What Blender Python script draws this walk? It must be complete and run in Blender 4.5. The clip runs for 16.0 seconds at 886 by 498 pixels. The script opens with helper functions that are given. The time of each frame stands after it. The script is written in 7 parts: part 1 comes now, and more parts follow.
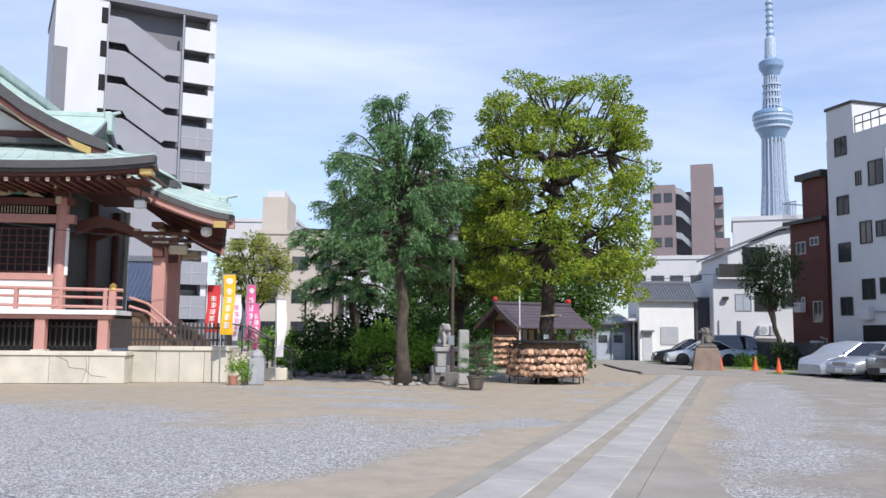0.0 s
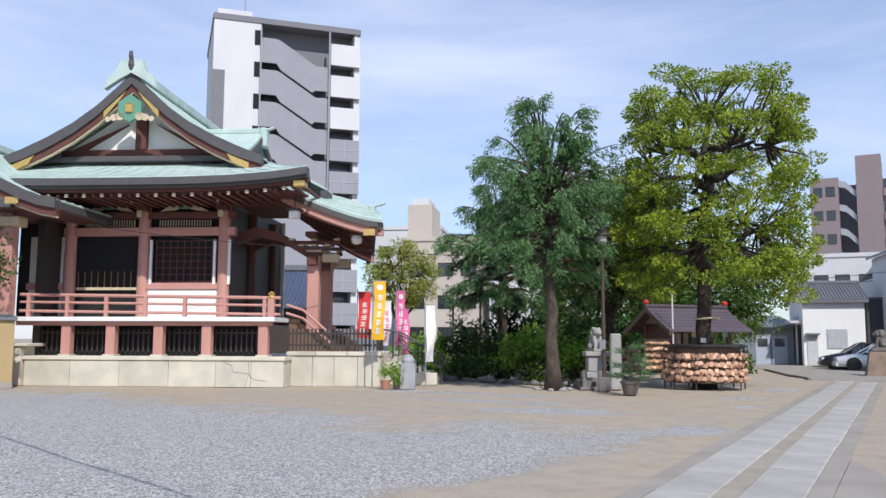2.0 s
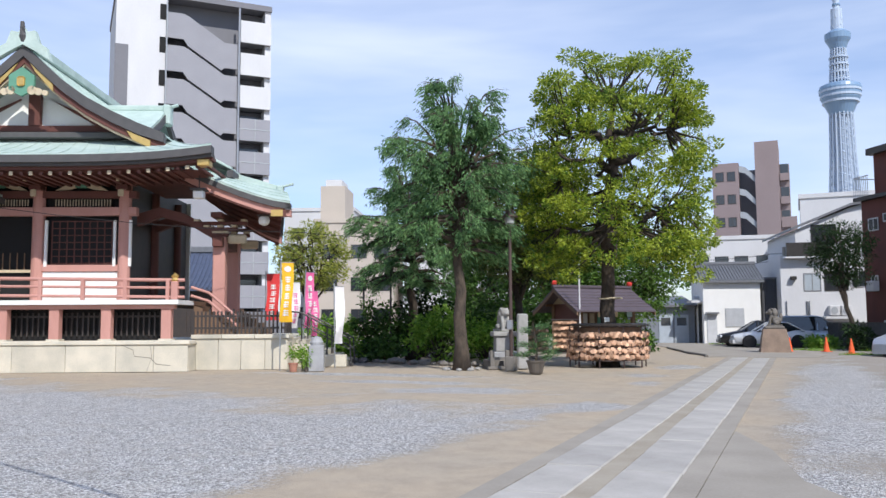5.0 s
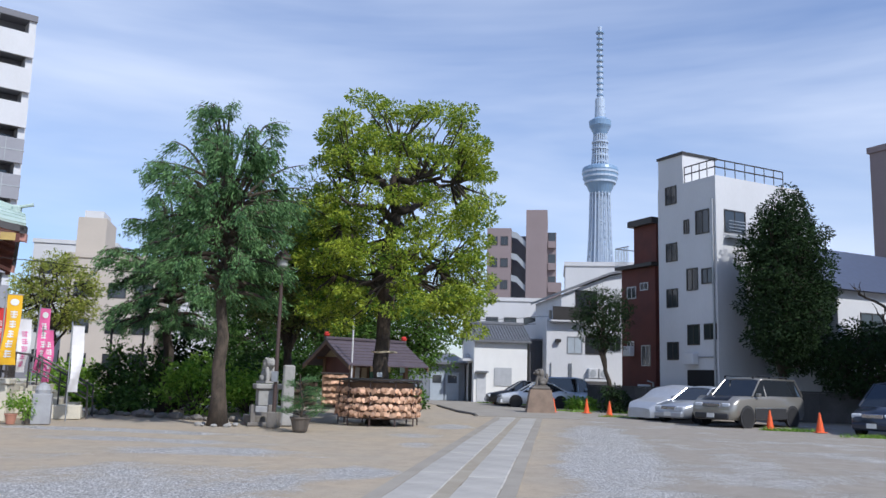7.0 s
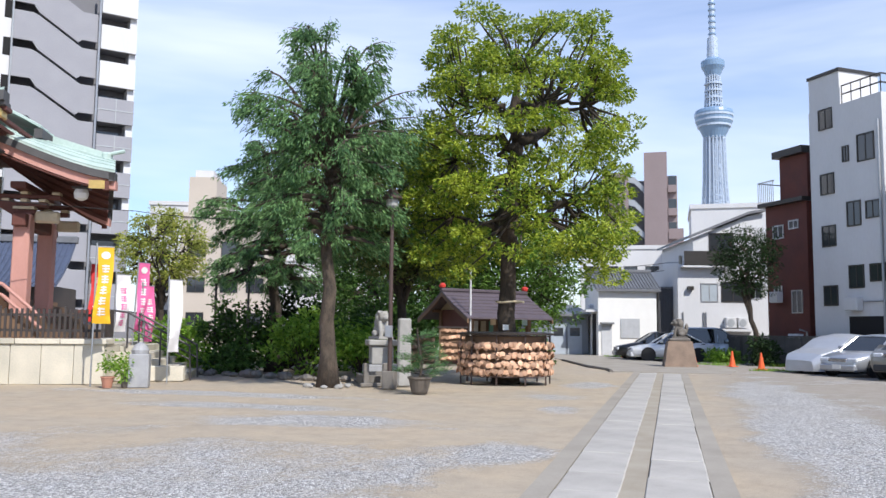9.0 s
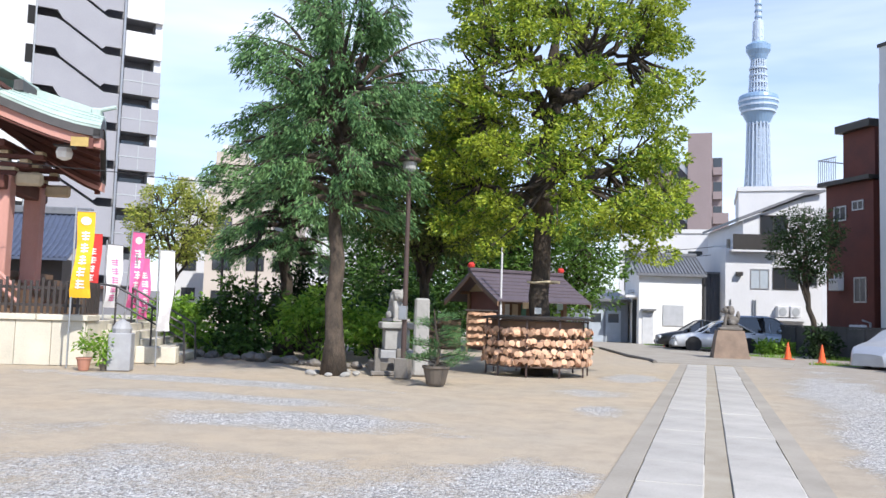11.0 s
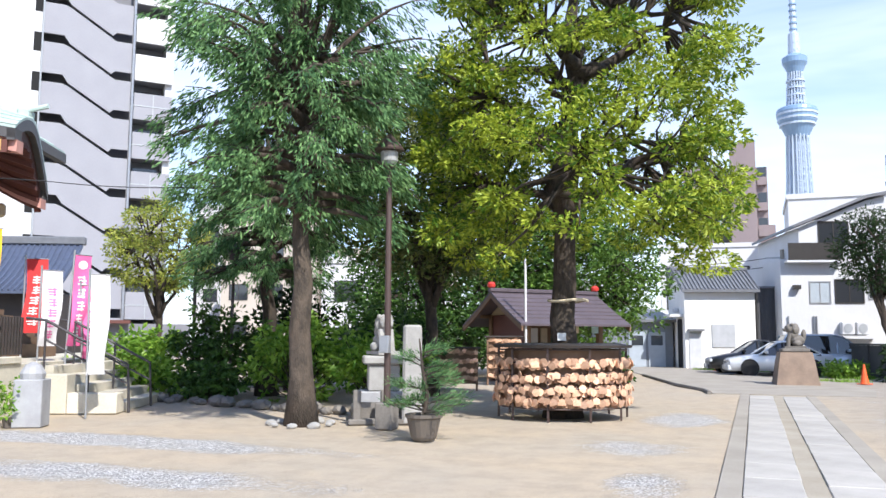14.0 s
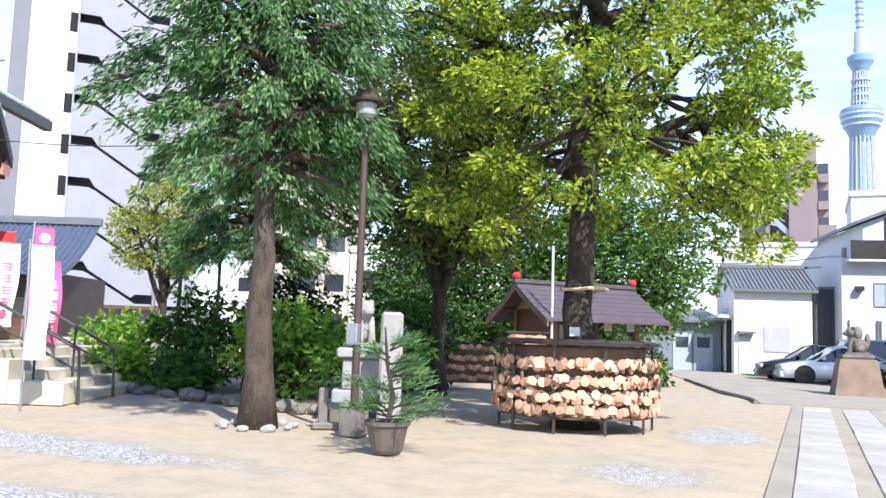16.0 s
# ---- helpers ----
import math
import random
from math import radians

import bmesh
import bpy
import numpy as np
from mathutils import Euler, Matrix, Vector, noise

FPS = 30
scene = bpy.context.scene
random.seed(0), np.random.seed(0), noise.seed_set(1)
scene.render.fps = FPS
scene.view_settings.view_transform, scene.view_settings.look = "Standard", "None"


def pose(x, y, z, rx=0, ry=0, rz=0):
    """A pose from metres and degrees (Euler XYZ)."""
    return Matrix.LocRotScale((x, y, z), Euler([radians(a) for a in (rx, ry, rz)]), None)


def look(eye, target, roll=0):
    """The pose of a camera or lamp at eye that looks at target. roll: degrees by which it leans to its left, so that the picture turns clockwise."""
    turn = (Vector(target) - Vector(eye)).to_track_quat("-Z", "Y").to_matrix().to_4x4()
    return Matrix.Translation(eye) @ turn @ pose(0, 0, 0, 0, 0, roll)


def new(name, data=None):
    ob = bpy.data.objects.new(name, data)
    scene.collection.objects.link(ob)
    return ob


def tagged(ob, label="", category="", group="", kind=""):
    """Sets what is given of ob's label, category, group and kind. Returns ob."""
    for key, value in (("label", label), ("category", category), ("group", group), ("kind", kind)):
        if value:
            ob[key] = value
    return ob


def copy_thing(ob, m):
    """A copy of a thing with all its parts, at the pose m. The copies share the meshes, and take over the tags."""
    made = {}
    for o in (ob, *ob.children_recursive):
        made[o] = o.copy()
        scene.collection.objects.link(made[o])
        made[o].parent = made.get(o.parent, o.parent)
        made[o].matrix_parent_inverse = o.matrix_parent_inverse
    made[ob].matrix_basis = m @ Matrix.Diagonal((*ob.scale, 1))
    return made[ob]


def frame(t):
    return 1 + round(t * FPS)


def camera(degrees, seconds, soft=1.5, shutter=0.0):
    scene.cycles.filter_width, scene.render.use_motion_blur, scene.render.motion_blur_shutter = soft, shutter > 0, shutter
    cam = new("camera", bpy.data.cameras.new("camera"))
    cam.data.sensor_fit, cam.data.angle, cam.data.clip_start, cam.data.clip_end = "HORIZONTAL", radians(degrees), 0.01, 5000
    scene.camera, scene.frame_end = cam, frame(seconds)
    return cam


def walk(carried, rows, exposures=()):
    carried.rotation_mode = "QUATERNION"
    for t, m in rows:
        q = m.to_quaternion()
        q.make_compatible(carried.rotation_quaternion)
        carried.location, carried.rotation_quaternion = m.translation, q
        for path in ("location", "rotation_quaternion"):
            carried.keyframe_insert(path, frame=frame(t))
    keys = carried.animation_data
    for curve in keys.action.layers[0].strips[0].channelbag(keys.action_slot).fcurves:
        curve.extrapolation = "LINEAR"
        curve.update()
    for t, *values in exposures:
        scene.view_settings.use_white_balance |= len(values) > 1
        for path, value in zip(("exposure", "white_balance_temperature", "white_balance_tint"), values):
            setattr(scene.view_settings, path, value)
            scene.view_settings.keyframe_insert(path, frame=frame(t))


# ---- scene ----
cam = camera(56.0, 16.0)
PATH = [
    (0, (0.596, -2.167, 1.597), (-0.051, -0.286, 1.804), 0.5),
    (0.5, (0.589, -2.122, 1.605), (-0.076, -0.248, 1.822), 0.3),
    (1, (0.589, -2.085, 1.584), (-0.112, -0.226, 1.812), 0.1),
    (1.5, (0.536, -2.041, 1.556), (-0.252, -0.216, 1.782), 0.2),
    (2, (0.379, -2.0, 1.579), (-0.58, -0.258, 1.796), 0.2),
    (2.5, (0.296, -1.967, 1.604), (-0.786, -0.297, 1.804), -0.1),
    (3, (0.291, -1.978, 1.611), (-0.817, -0.323, 1.792), 0.1),
    (5.5, (0.618, -1.802, 1.532), (0.017, 0.096, 1.731), 0.9),
    (6, (0.635, -1.417, 1.523), (0.204, 0.517, 1.795), 2.6),
    (6.5, (0.482, -0.849, 1.528), (0.115, 1.093, 1.834), 2.4),
    (7, (0.176, -0.216, 1.542), (-0.093, 1.742, 1.848), 1.6),
    (7.5, (-0.144, 0.494, 1.531), (-0.366, 2.457, 1.843), 0.9),
    (8, (-0.478, 1.299, 1.512), (-0.724, 3.263, 1.8), 0.2),
    (8.5, (-0.719, 2.177, 1.51), (-1.092, 4.131, 1.721), -0.1),
    (9, (-0.931, 3.031, 1.496), (-1.454, 4.952, 1.69), 0.6),
    (9.5, (-1.07, 3.772, 1.472), (-1.637, 5.683, 1.635), 0.9),
    (12, (-1.557, 7.179, 1.467), (-2.188, 9.072, 1.617), 1.5),
    (12.5, (-1.636, 7.893, 1.52), (-2.286, 9.782, 1.611), -0.1),
    (13, (-1.756, 8.62, 1.555), (-2.417, 10.506, 1.637), 0.3),
    (13.5, (-1.892, 9.325, 1.56), (-2.556, 11.209, 1.658), 1.6),
    (14, (-1.856, 9.985, 1.557), (-2.548, 11.849, 1.77), 0.2),
    (14.5, (-1.857, 10.587, 1.521), (-2.541, 12.454, 1.74), 2.9),
    (15, (-1.862, 11.244, 1.477), (-2.553, 13.107, 1.708), 3.0),
    (15.5, (-1.877, 11.94, 1.483), (-2.598, 13.795, 1.679), 1.9),
    (16, (-1.833, 12.727, 1.489), (-2.638, 14.547, 1.692), 1.8),
]
EXPOSURES = [
    (0, -0.1, 6250, 13), (3, -0.28, 6250, 13), (5.5, -0.13, 6250, 12), (7, -0.34, 6000, 12), (9, 0.04, 6350, 12), (12, 0.32, 6350, 12),
    (13, 0.37, 6350, 12), (14.5, 0.58, 6250, 12), (15.5, 0.7, 6200, 12), (16, 0.74, 6200, 12),
]
walk(cam, [(t, look(eye, target, roll)) for t, eye, target, roll in PATH], EXPOSURES)

# ---- world, sun and exposure ----
SUN_AZ = math.atan2(0.76, -0.65)      # compass turn of the sun from +y towards +x
SUN_EL = radians(45)
world = bpy.data.worlds.new("sky")
scene.world = world
world.use_nodes = True
wn, wl = world.node_tree.nodes, world.node_tree.links
wn.clear()
w_out = wn.new("ShaderNodeOutputWorld")
w_bg = wn.new("ShaderNodeBackground")
w_sky = wn.new("ShaderNodeTexSky")
w_sky.sky_type = "NISHITA"
w_sky.sun_disc = False
w_sky.sun_elevation = SUN_EL
w_sky.sun_rotation = SUN_AZ
w_sky.air_density, w_sky.dust_density, w_sky.ozone_density = 1.3, 0.3, 4.0
w_co = wn.new("ShaderNodeTexCoord")
w_map = wn.new("ShaderNodeMapping")
w_map.inputs["Rotation"].default_value = (0.0, radians(11), radians(20))
w_map.inputs["Scale"].default_value = (0.9, 0.9, 5.0)
w_noise = wn.new("ShaderNodeTexNoise")
w_noise.inputs["Scale"].default_value = 1.25
w_noise.inputs["Detail"].default_value = 5
w_noise.inputs["Roughness"].default_value = 0.52
w_noise.inputs["Distortion"].default_value = 0.35
w_ramp = wn.new("ShaderNodeValToRGB")
w_ramp.color_ramp.elements[0].position = 0.36
w_ramp.color_ramp.elements[1].position = 0.7
w_ramp.color_ramp.elements[0].color = (0.16, 0.16, 0.16, 1)
w_ramp.color_ramp.elements[1].color = (0.78, 0.78, 0.78, 1)
w_mix = wn.new("ShaderNodeMixRGB")
w_mix.inputs[2].default_value = (9.6, 10.4, 11.8, 1)
wl.new(w_co.outputs["Generated"], w_map.inputs["Vector"])
wl.new(w_map.outputs["Vector"], w_noise.inputs["Vector"])
wl.new(w_noise.outputs["Fac"], w_ramp.inputs["Fac"])
w_xyz = wn.new("ShaderNodeSeparateXYZ")
w_thin = wn.new("ShaderNodeMapRange")
w_thin.inputs["From Min"].default_value, w_thin.inputs["From Max"].default_value = 0.4, 0.85
w_thin.inputs["To Min"].default_value, w_thin.inputs["To Max"].default_value = 1.0, 0.08
w_mul = wn.new("ShaderNodeMath")
w_mul.operation = "MULTIPLY"
wl.new(w_co.outputs["Generated"], w_xyz.inputs["Vector"])
wl.new(w_xyz.outputs["Z"], w_thin.inputs["Value"])
wl.new(w_ramp.outputs["Color"], w_mul.inputs[0])
wl.new(w_thin.outputs["Result"], w_mul.inputs[1])
wl.new(w_mul.outputs[0], w_mix.inputs[0])
w_azure = wn.new("ShaderNodeMixRGB")
w_azure.blend_type = "MULTIPLY"
w_azure.inputs[0].default_value = 1.0
w_azure.inputs[2].default_value = (1.1, 1.22, 1.5, 1)
wl.new(w_sky.outputs["Color"], w_azure.inputs[1])
wl.new(w_azure.outputs["Color"], w_mix.inputs[1])
wl.new(w_mix.outputs["Color"], w_bg.inputs["Color"])
w_bg.inputs["Strength"].default_value = 0.112
wl.new(w_bg.outputs["Background"], w_out.inputs["Surface"])

sun_data = bpy.data.lights.new("sun", "SUN")
sun_data.energy, sun_data.angle, sun_data.color = 5.0, radians(0.53), (1.0, 0.96, 0.89)
sun = new("sun", sun_data)
sun_dir = Vector((math.sin(SUN_AZ) * math.cos(SUN_EL), math.cos(SUN_AZ) * math.cos(SUN_EL), math.sin(SUN_EL)))
sun.matrix_world = look(sun_dir * 60, (0, 0, 0))

# ---- materials ----
MATS = {}


def mat(name, color, rough=0.8, metal=0.0, other=None, scale=3.0, fine=40.0, bump=0.15, amount=0.5, spread=0.0, stretch=(1, 1, 1), dist=0.01, spec=0.5):
    """A surface with colour worn at two scales, fine relief, and a shade that differs from piece to piece."""
    if name in MATS:
        return MATS[name]
    m = bpy.data.materials.new(name)
    m.use_nodes = True
    n, l = m.node_tree.nodes, m.node_tree.links
    b = n["Principled BSDF"]
    b.inputs["Roughness"].default_value = rough
    b.inputs["Metallic"].default_value = metal
    b.inputs["Specular IOR Level"].default_value = spec
    co = n.new("ShaderNodeTexCoord")
    mp = n.new("ShaderNodeMapping")
    mp.inputs["Scale"].default_value = stretch
    l.new(co.outputs["Object"], mp.inputs["Vector"])
    n1 = n.new("ShaderNodeTexNoise")
    n1.inputs["Scale"].default_value, n1.inputs["Detail"].default_value = scale, 5
    n2 = n.new("ShaderNodeTexNoise")
    n2.inputs["Scale"].default_value, n2.inputs["Detail"].default_value = fine, 4
    l.new(mp.outputs["Vector"], n1.inputs["Vector"])
    l.new(mp.outputs["Vector"], n2.inputs["Vector"])
    other = other or tuple(c * 0.72 for c in color)
    add = n.new("ShaderNodeMath")
    add.operation = "MULTIPLY_ADD"
    add.inputs[1].default_value, add.inputs[2].default_value = 0.45, 0.0
    l.new(n2.outputs["Fac"], add.inputs[0])
    sm = n.new("ShaderNodeMath")
    sm.operation = "ADD"
    l.new(n1.outputs["Fac"], sm.inputs[0])
    l.new(add.outputs[0], sm.inputs[1])
    rp = n.new("ShaderNodeMapRange")
    rp.inputs["From Min"].default_value, rp.inputs["From Max"].default_value = 0.52, 0.95
    rp.inputs["To Max"].default_value = amount
    l.new(sm.outputs[0], rp.inputs["Value"])
    mx = n.new("ShaderNodeMixRGB")
    mx.inputs[1].default_value, mx.inputs[2].default_value = (*color, 1), (*other, 1)
    l.new(rp.outputs["Result"], mx.inputs[0])
    last = mx.outputs["Color"]
    if spread:
        oi = n.new("ShaderNodeObjectInfo")
        ge = n.new("ShaderNodeNewGeometry")
        s2 = n.new("ShaderNodeMath")
        s2.operation = "ADD"
        l.new(oi.outputs["Random"], s2.inputs[0])
        l.new(ge.outputs["Random Per Island"], s2.inputs[1])
        fr = n.new("ShaderNodeMath")
        fr.operation = "FRACT"
        l.new(s2.outputs[0], fr.inputs[0])
        mr = n.new("ShaderNodeMapRange")
        mr.inputs["To Min"].default_value, mr.inputs["To Max"].default_value = 1 - spread, 1 + spread
        l.new(fr.outputs[0], mr.inputs["Value"])
        hs = n.new("ShaderNodeHueSaturation")
        l.new(mr.outputs["Result"], hs.inputs["Value"])
        l.new(last, hs.inputs["Color"])
        last = hs.outputs["Color"]
    l.new(last, b.inputs["Base Color"])
    if bump:
        bp = n.new("ShaderNodeBump")
        bp.inputs["Strength"].default_value, bp.inputs["Distance"].default_value = bump, dist
        l.new(sm.outputs[0], bp.inputs["Height"])
        l.new(bp.outputs["Normal"], b.inputs["Normal"])
    MATS[name] = m
    return m


def leaf_mat(name, a, b_col, trans=0.35, rough=0.55, patch=0.9):
    m = bpy.data.materials.new(name)
    m.use_nodes = True
    n, l = m.node_tree.nodes, m.node_tree.links
    b = n["Principled BSDF"]
    ge = n.new("ShaderNodeNewGeometry")
    co = n.new("ShaderNodeTexCoord")
    nz = n.new("ShaderNodeTexNoise")
    nz.inputs["Scale"].default_value = patch
    l.new(co.outputs["Object"], nz.inputs["Vector"])
    sm = n.new("ShaderNodeMath")
    sm.operation = "MULTIPLY_ADD"
    sm.inputs[1].default_value, sm.inputs[2].default_value = 0.55, -0.28
    l.new(ge.outputs["Random Per Island"], sm.inputs[0])
    s2 = n.new("ShaderNodeMath")
    s2.operation = "ADD"
    s2.use_clamp = True
    l.new(nz.outputs["Fac"], s2.inputs[0])
    l.new(sm.outputs[0], s2.inputs[1])
    mr = n.new("ShaderNodeMapRange")
    mr.inputs["From Min"].default_value, mr.inputs["From Max"].default_value = 0.25, 0.75
    l.new(s2.outputs[0], mr.inputs["Value"])
    mx = n.new("ShaderNodeMixRGB")
    mx.inputs[1].default_value, mx.inputs[2].default_value = (*a, 1), (*b_col, 1)
    l.new(mr.outputs["Result"], mx.inputs[0])
    l.new(mx.outputs["Color"], b.inputs["Base Color"])
    b.inputs["Roughness"].default_value = rough
    b.inputs["Specular IOR Level"].default_value = 0.35
    tr = n.new("ShaderNodeBsdfTranslucent")
    l.new(mx.outputs["Color"], tr.inputs["Color"])
    ms = n.new("ShaderNodeMixShader")
    ms.inputs[0].default_value = trans
    l.new(b.outputs["BSDF"], ms.inputs[1])
    l.new(tr.outputs["BSDF"], ms.inputs[2])
    l.new(ms.outputs["Shader"], n["Material Output"].inputs["Surface"])
    MATS[name] = m
    return m


def glass_mat(name, tint, rough=0.06):
    """Dark window glass that mirrors the sky."""
    m = mat(name, tint, rough=rough, bump=0.0, amount=0.3, scale=0.8)
    m.node_tree.nodes["Principled BSDF"].inputs["Specular IOR Level"].default_value = 0.9
    return m


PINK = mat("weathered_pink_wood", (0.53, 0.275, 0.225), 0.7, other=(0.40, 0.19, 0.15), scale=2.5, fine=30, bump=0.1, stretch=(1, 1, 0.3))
# red timber, its colour lowered to carry the shade under the eaves
RED_WOOD = mat("shade_darkened_red_wood", (0.125, 0.042, 0.03), 0.7, other=(0.07, 0.026, 0.02), scale=2.0, fine=25)
DARK_WOOD = mat("dark_wood", (0.035, 0.03, 0.028), 0.6, other=(0.07, 0.05, 0.04), scale=3, fine=30)
BROWN_WOOD = mat("brown_wood", (0.20, 0.12, 0.07), 0.75, other=(0.12, 0.075, 0.045), scale=3, fine=40, stretch=(1, 1, 0.4))
WHITE = mat("white_plaster", (0.80, 0.79, 0.75), 0.85, other=(0.68, 0.67, 0.63), scale=1.2, fine=18, bump=0.05, amount=0.45)
COPPER = mat("green_copper", (0.50, 0.60, 0.54), 0.6, other=(0.31, 0.41, 0.36), scale=1.6, fine=14, bump=0.12, amount=0.7, stretch=(1, 1, 1))
EDGE = mat("roof_edge_dark", (0.085, 0.08, 0.078), 0.65, other=(0.05, 0.05, 0.05), scale=4, fine=30)
GOLD = mat("gold_leaf", (0.72, 0.50, 0.17), 0.42, 0.7, other=(0.5, 0.33, 0.12), scale=8, fine=60)
CREAM = mat("cream_paint", (0.60, 0.50, 0.34), 0.75, other=(0.40, 0.32, 0.21), scale=6, fine=40)
GREEN_PAINT = mat("green_paint", (0.12, 0.30, 0.20), 0.6)
STONE = mat("pale_stone", (0.62, 0.565, 0.45), 0.9, other=(0.38, 0.365, 0.30), scale=1.4, fine=25, bump=0.3, amount=0.7, spread=0.12)
STONE_GREY = mat("grey_granite", (0.38, 0.38, 0.38), 0.8, other=(0.22, 0.22, 0.225), scale=3, fine=70, bump=0.3, amount=0.7)
STONE_DARK = mat("weathered_dark_stone", (0.21, 0.19, 0.165), 0.9, other=(0.11, 0.10, 0.085), scale=2.5, fine=35, bump=0.5, amount=0.8)
STONE_WHITE = mat("bleached_granite", (0.37, 0.36, 0.335), 0.9, other=(0.24, 0.23, 0.21), scale=3.5, fine=45, bump=0.4, amount=0.75)
SLAB = mat("paving_granite", (0.45, 0.425, 0.38), 0.9, other=(0.27, 0.25, 0.22), scale=1.6, fine=60, bump=0.7, amount=0.75, spread=0.09)
CONCRETE = mat("worn_concrete", (0.345, 0.31, 0.255), 0.92, other=(0.235, 0.21, 0.17), scale=1.1, fine=30, bump=0.2, amount=0.7)
BARK = mat("grey_brown_bark", (0.11, 0.083, 0.06), 0.95, other=(0.035, 0.028, 0.021), scale=7, fine=40, bump=1.0, amount=0.95, stretch=(1, 1, 0.4), dist=0.05)
BARK_DARK = mat("dark_bark", (0.075, 0.056, 0.04), 0.95, other=(0.024, 0.02, 0.016), scale=7, fine=36, bump=1.0, amount=0.9, stretch=(1, 1, 0.4), dist=0.04)
STEEL = mat("galvanised_steel", (0.42, 0.43, 0.44), 0.45, 0.7, scale=5, fine=40, bump=0.05)
IRON = mat("dark_painted_iron", (0.045, 0.045, 0.05), 0.5, 0.2, other=(0.08, 0.06, 0.05), scale=6, fine=50)
LAMP_BROWN = mat("brown_painted_steel", (0.085, 0.055, 0.045), 0.5, 0.2, other=(0.06, 0.04, 0.035), scale=5, fine=40)
GLASS = glass_mat("window_glass", (0.035, 0.04, 0.045))
CAR_GLASS = glass_mat("car_glass", (0.02, 0.024, 0.028), 0.03)
FRAME_MAT = mat("bronze_aluminium", (0.06, 0.055, 0.05), 0.45, 0.5)
RUBBER = mat("black_rubber", (0.022, 0.022, 0.023), 0.85)
TILE_GREY = mat("grey_roof_tile", (0.17, 0.175, 0.185), 0.5, other=(0.11, 0.115, 0.12), scale=3, fine=30, amount=0.7)
TILE_BLUE = mat("blue_glazed_tile", (0.085, 0.105, 0.16), 0.4, other=(0.05, 0.06, 0.085), scale=4, fine=20)
ROOF_PURPLE = mat("purple_metal_roof", (0.115, 0.09, 0.10), 0.5, 0.1, other=(0.08, 0.065, 0.072), scale=2.5, fine=30, amount=0.7)
RED_PAINT = mat("red_paint", (0.62, 0.045, 0.03), 0.5)
WALL_WHITE = mat("painted_white_wall", (0.62, 0.62, 0.62), 0.85, other=(0.50, 0.50, 0.495), scale=0.5, fine=9, bump=0.06, amount=0.5, stretch=(1, 1, 0.45))
WALL_GREY = mat("grey_wall_coating", (0.30, 0.30, 0.32), 0.85, other=(0.24, 0.24, 0.26), scale=0.5, fine=8, bump=0.05)
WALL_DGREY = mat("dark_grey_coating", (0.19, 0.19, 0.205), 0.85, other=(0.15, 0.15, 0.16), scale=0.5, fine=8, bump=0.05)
WALL_RED = mat("red_brown_tiles", (0.13, 0.035, 0.024), 0.75, other=(0.075, 0.025, 0.02), scale=1.0, fine=14, amount=0.8)
WALL_MAUVE = mat("mauve_tiles", (0.27, 0.215, 0.21), 0.85, other=(0.22, 0.175, 0.17), scale=0.4, fine=6, amount=0.5)
WALL_BEIGE = mat("beige_wall", (0.50, 0.44, 0.37), 0.9, other=(0.42, 0.37, 0.31), scale=0.4, fine=6, amount=0.5)
WALL_TAN = mat("ochre_wall", (0.42, 0.31, 0.15), 0.9, other=(0.33, 0.24, 0.12), scale=1.2, fine=16)
BLOCK = mat("grey_block_wall", (0.11, 0.105, 0.10), 0.95, other=(0.06, 0.06, 0.055), scale=1.5, fine=25, bump=0.25, amount=0.8)
# near-black colour that stands in for the shade inside openings
BLACK = mat("black_opening_shade", (0.012, 0.012, 0.012), 0.9, bump=0.0)
SHUTTER = mat("grey_metal_shutter", (0.40, 0.42, 0.43), 0.5, 0.2)
CONE = mat("orange_cone_plastic", (0.85, 0.13, 0.03), 0.5, other=(0.7, 0.10, 0.03), scale=6)
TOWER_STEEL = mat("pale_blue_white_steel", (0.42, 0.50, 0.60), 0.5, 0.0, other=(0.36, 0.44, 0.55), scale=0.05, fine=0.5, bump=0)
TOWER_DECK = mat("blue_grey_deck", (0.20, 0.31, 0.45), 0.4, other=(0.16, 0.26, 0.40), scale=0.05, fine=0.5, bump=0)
PLAQUE = mat("pale_plaque_wood", (0.68, 0.45, 0.30), 0.7, other=(0.45, 0.22, 0.12), scale=9, fine=60, bump=0.1, amount=0.8, spread=0.42)
TERRACOTTA = mat("terracotta", (0.45, 0.21, 0.14), 0.85)
POT = mat("dark_glazed_pot", (0.10, 0.085, 0.07), 0.6, other=(0.16, 0.13, 0.10), scale=5, fine=40)
SOIL = mat("dark_soil", (0.06, 0.045, 0.03), 0.95, bump=0.4)
LEAF_TREE = leaf_mat("yellow_green_leaves", (0.065, 0.145, 0.010), (0.45, 0.52, 0.05), 0.32, 0.45, 1.2)
LEAF_CEDAR = leaf_mat("blue_green_needles", (0.036, 0.10, 0.035), (0.19, 0.34, 0.12), 0.26, 0.7, 1.3)
LEAF_MID = leaf_mat("mid_green_leaves", (0.035, 0.09, 0.012), (0.15, 0.26, 0.04), 0.28, 0.5, 1.4)
LEAF_DULL = leaf_mat("dull_olive_leaves", (0.05, 0.085, 0.018), (0.20, 0.22, 0.06), 0.25, 0.5, 1.2)
LEAF_DARK = leaf_mat("dark_green_leaves", (0.025, 0.07, 0.012), (0.09, 0.18, 0.03), 0.25)
LEAF_BUSH = leaf_mat("fresh_green_leaves", (0.10, 0.23, 0.02), (0.32, 0.50, 0.07), 0.42, 0.45, 1.6)
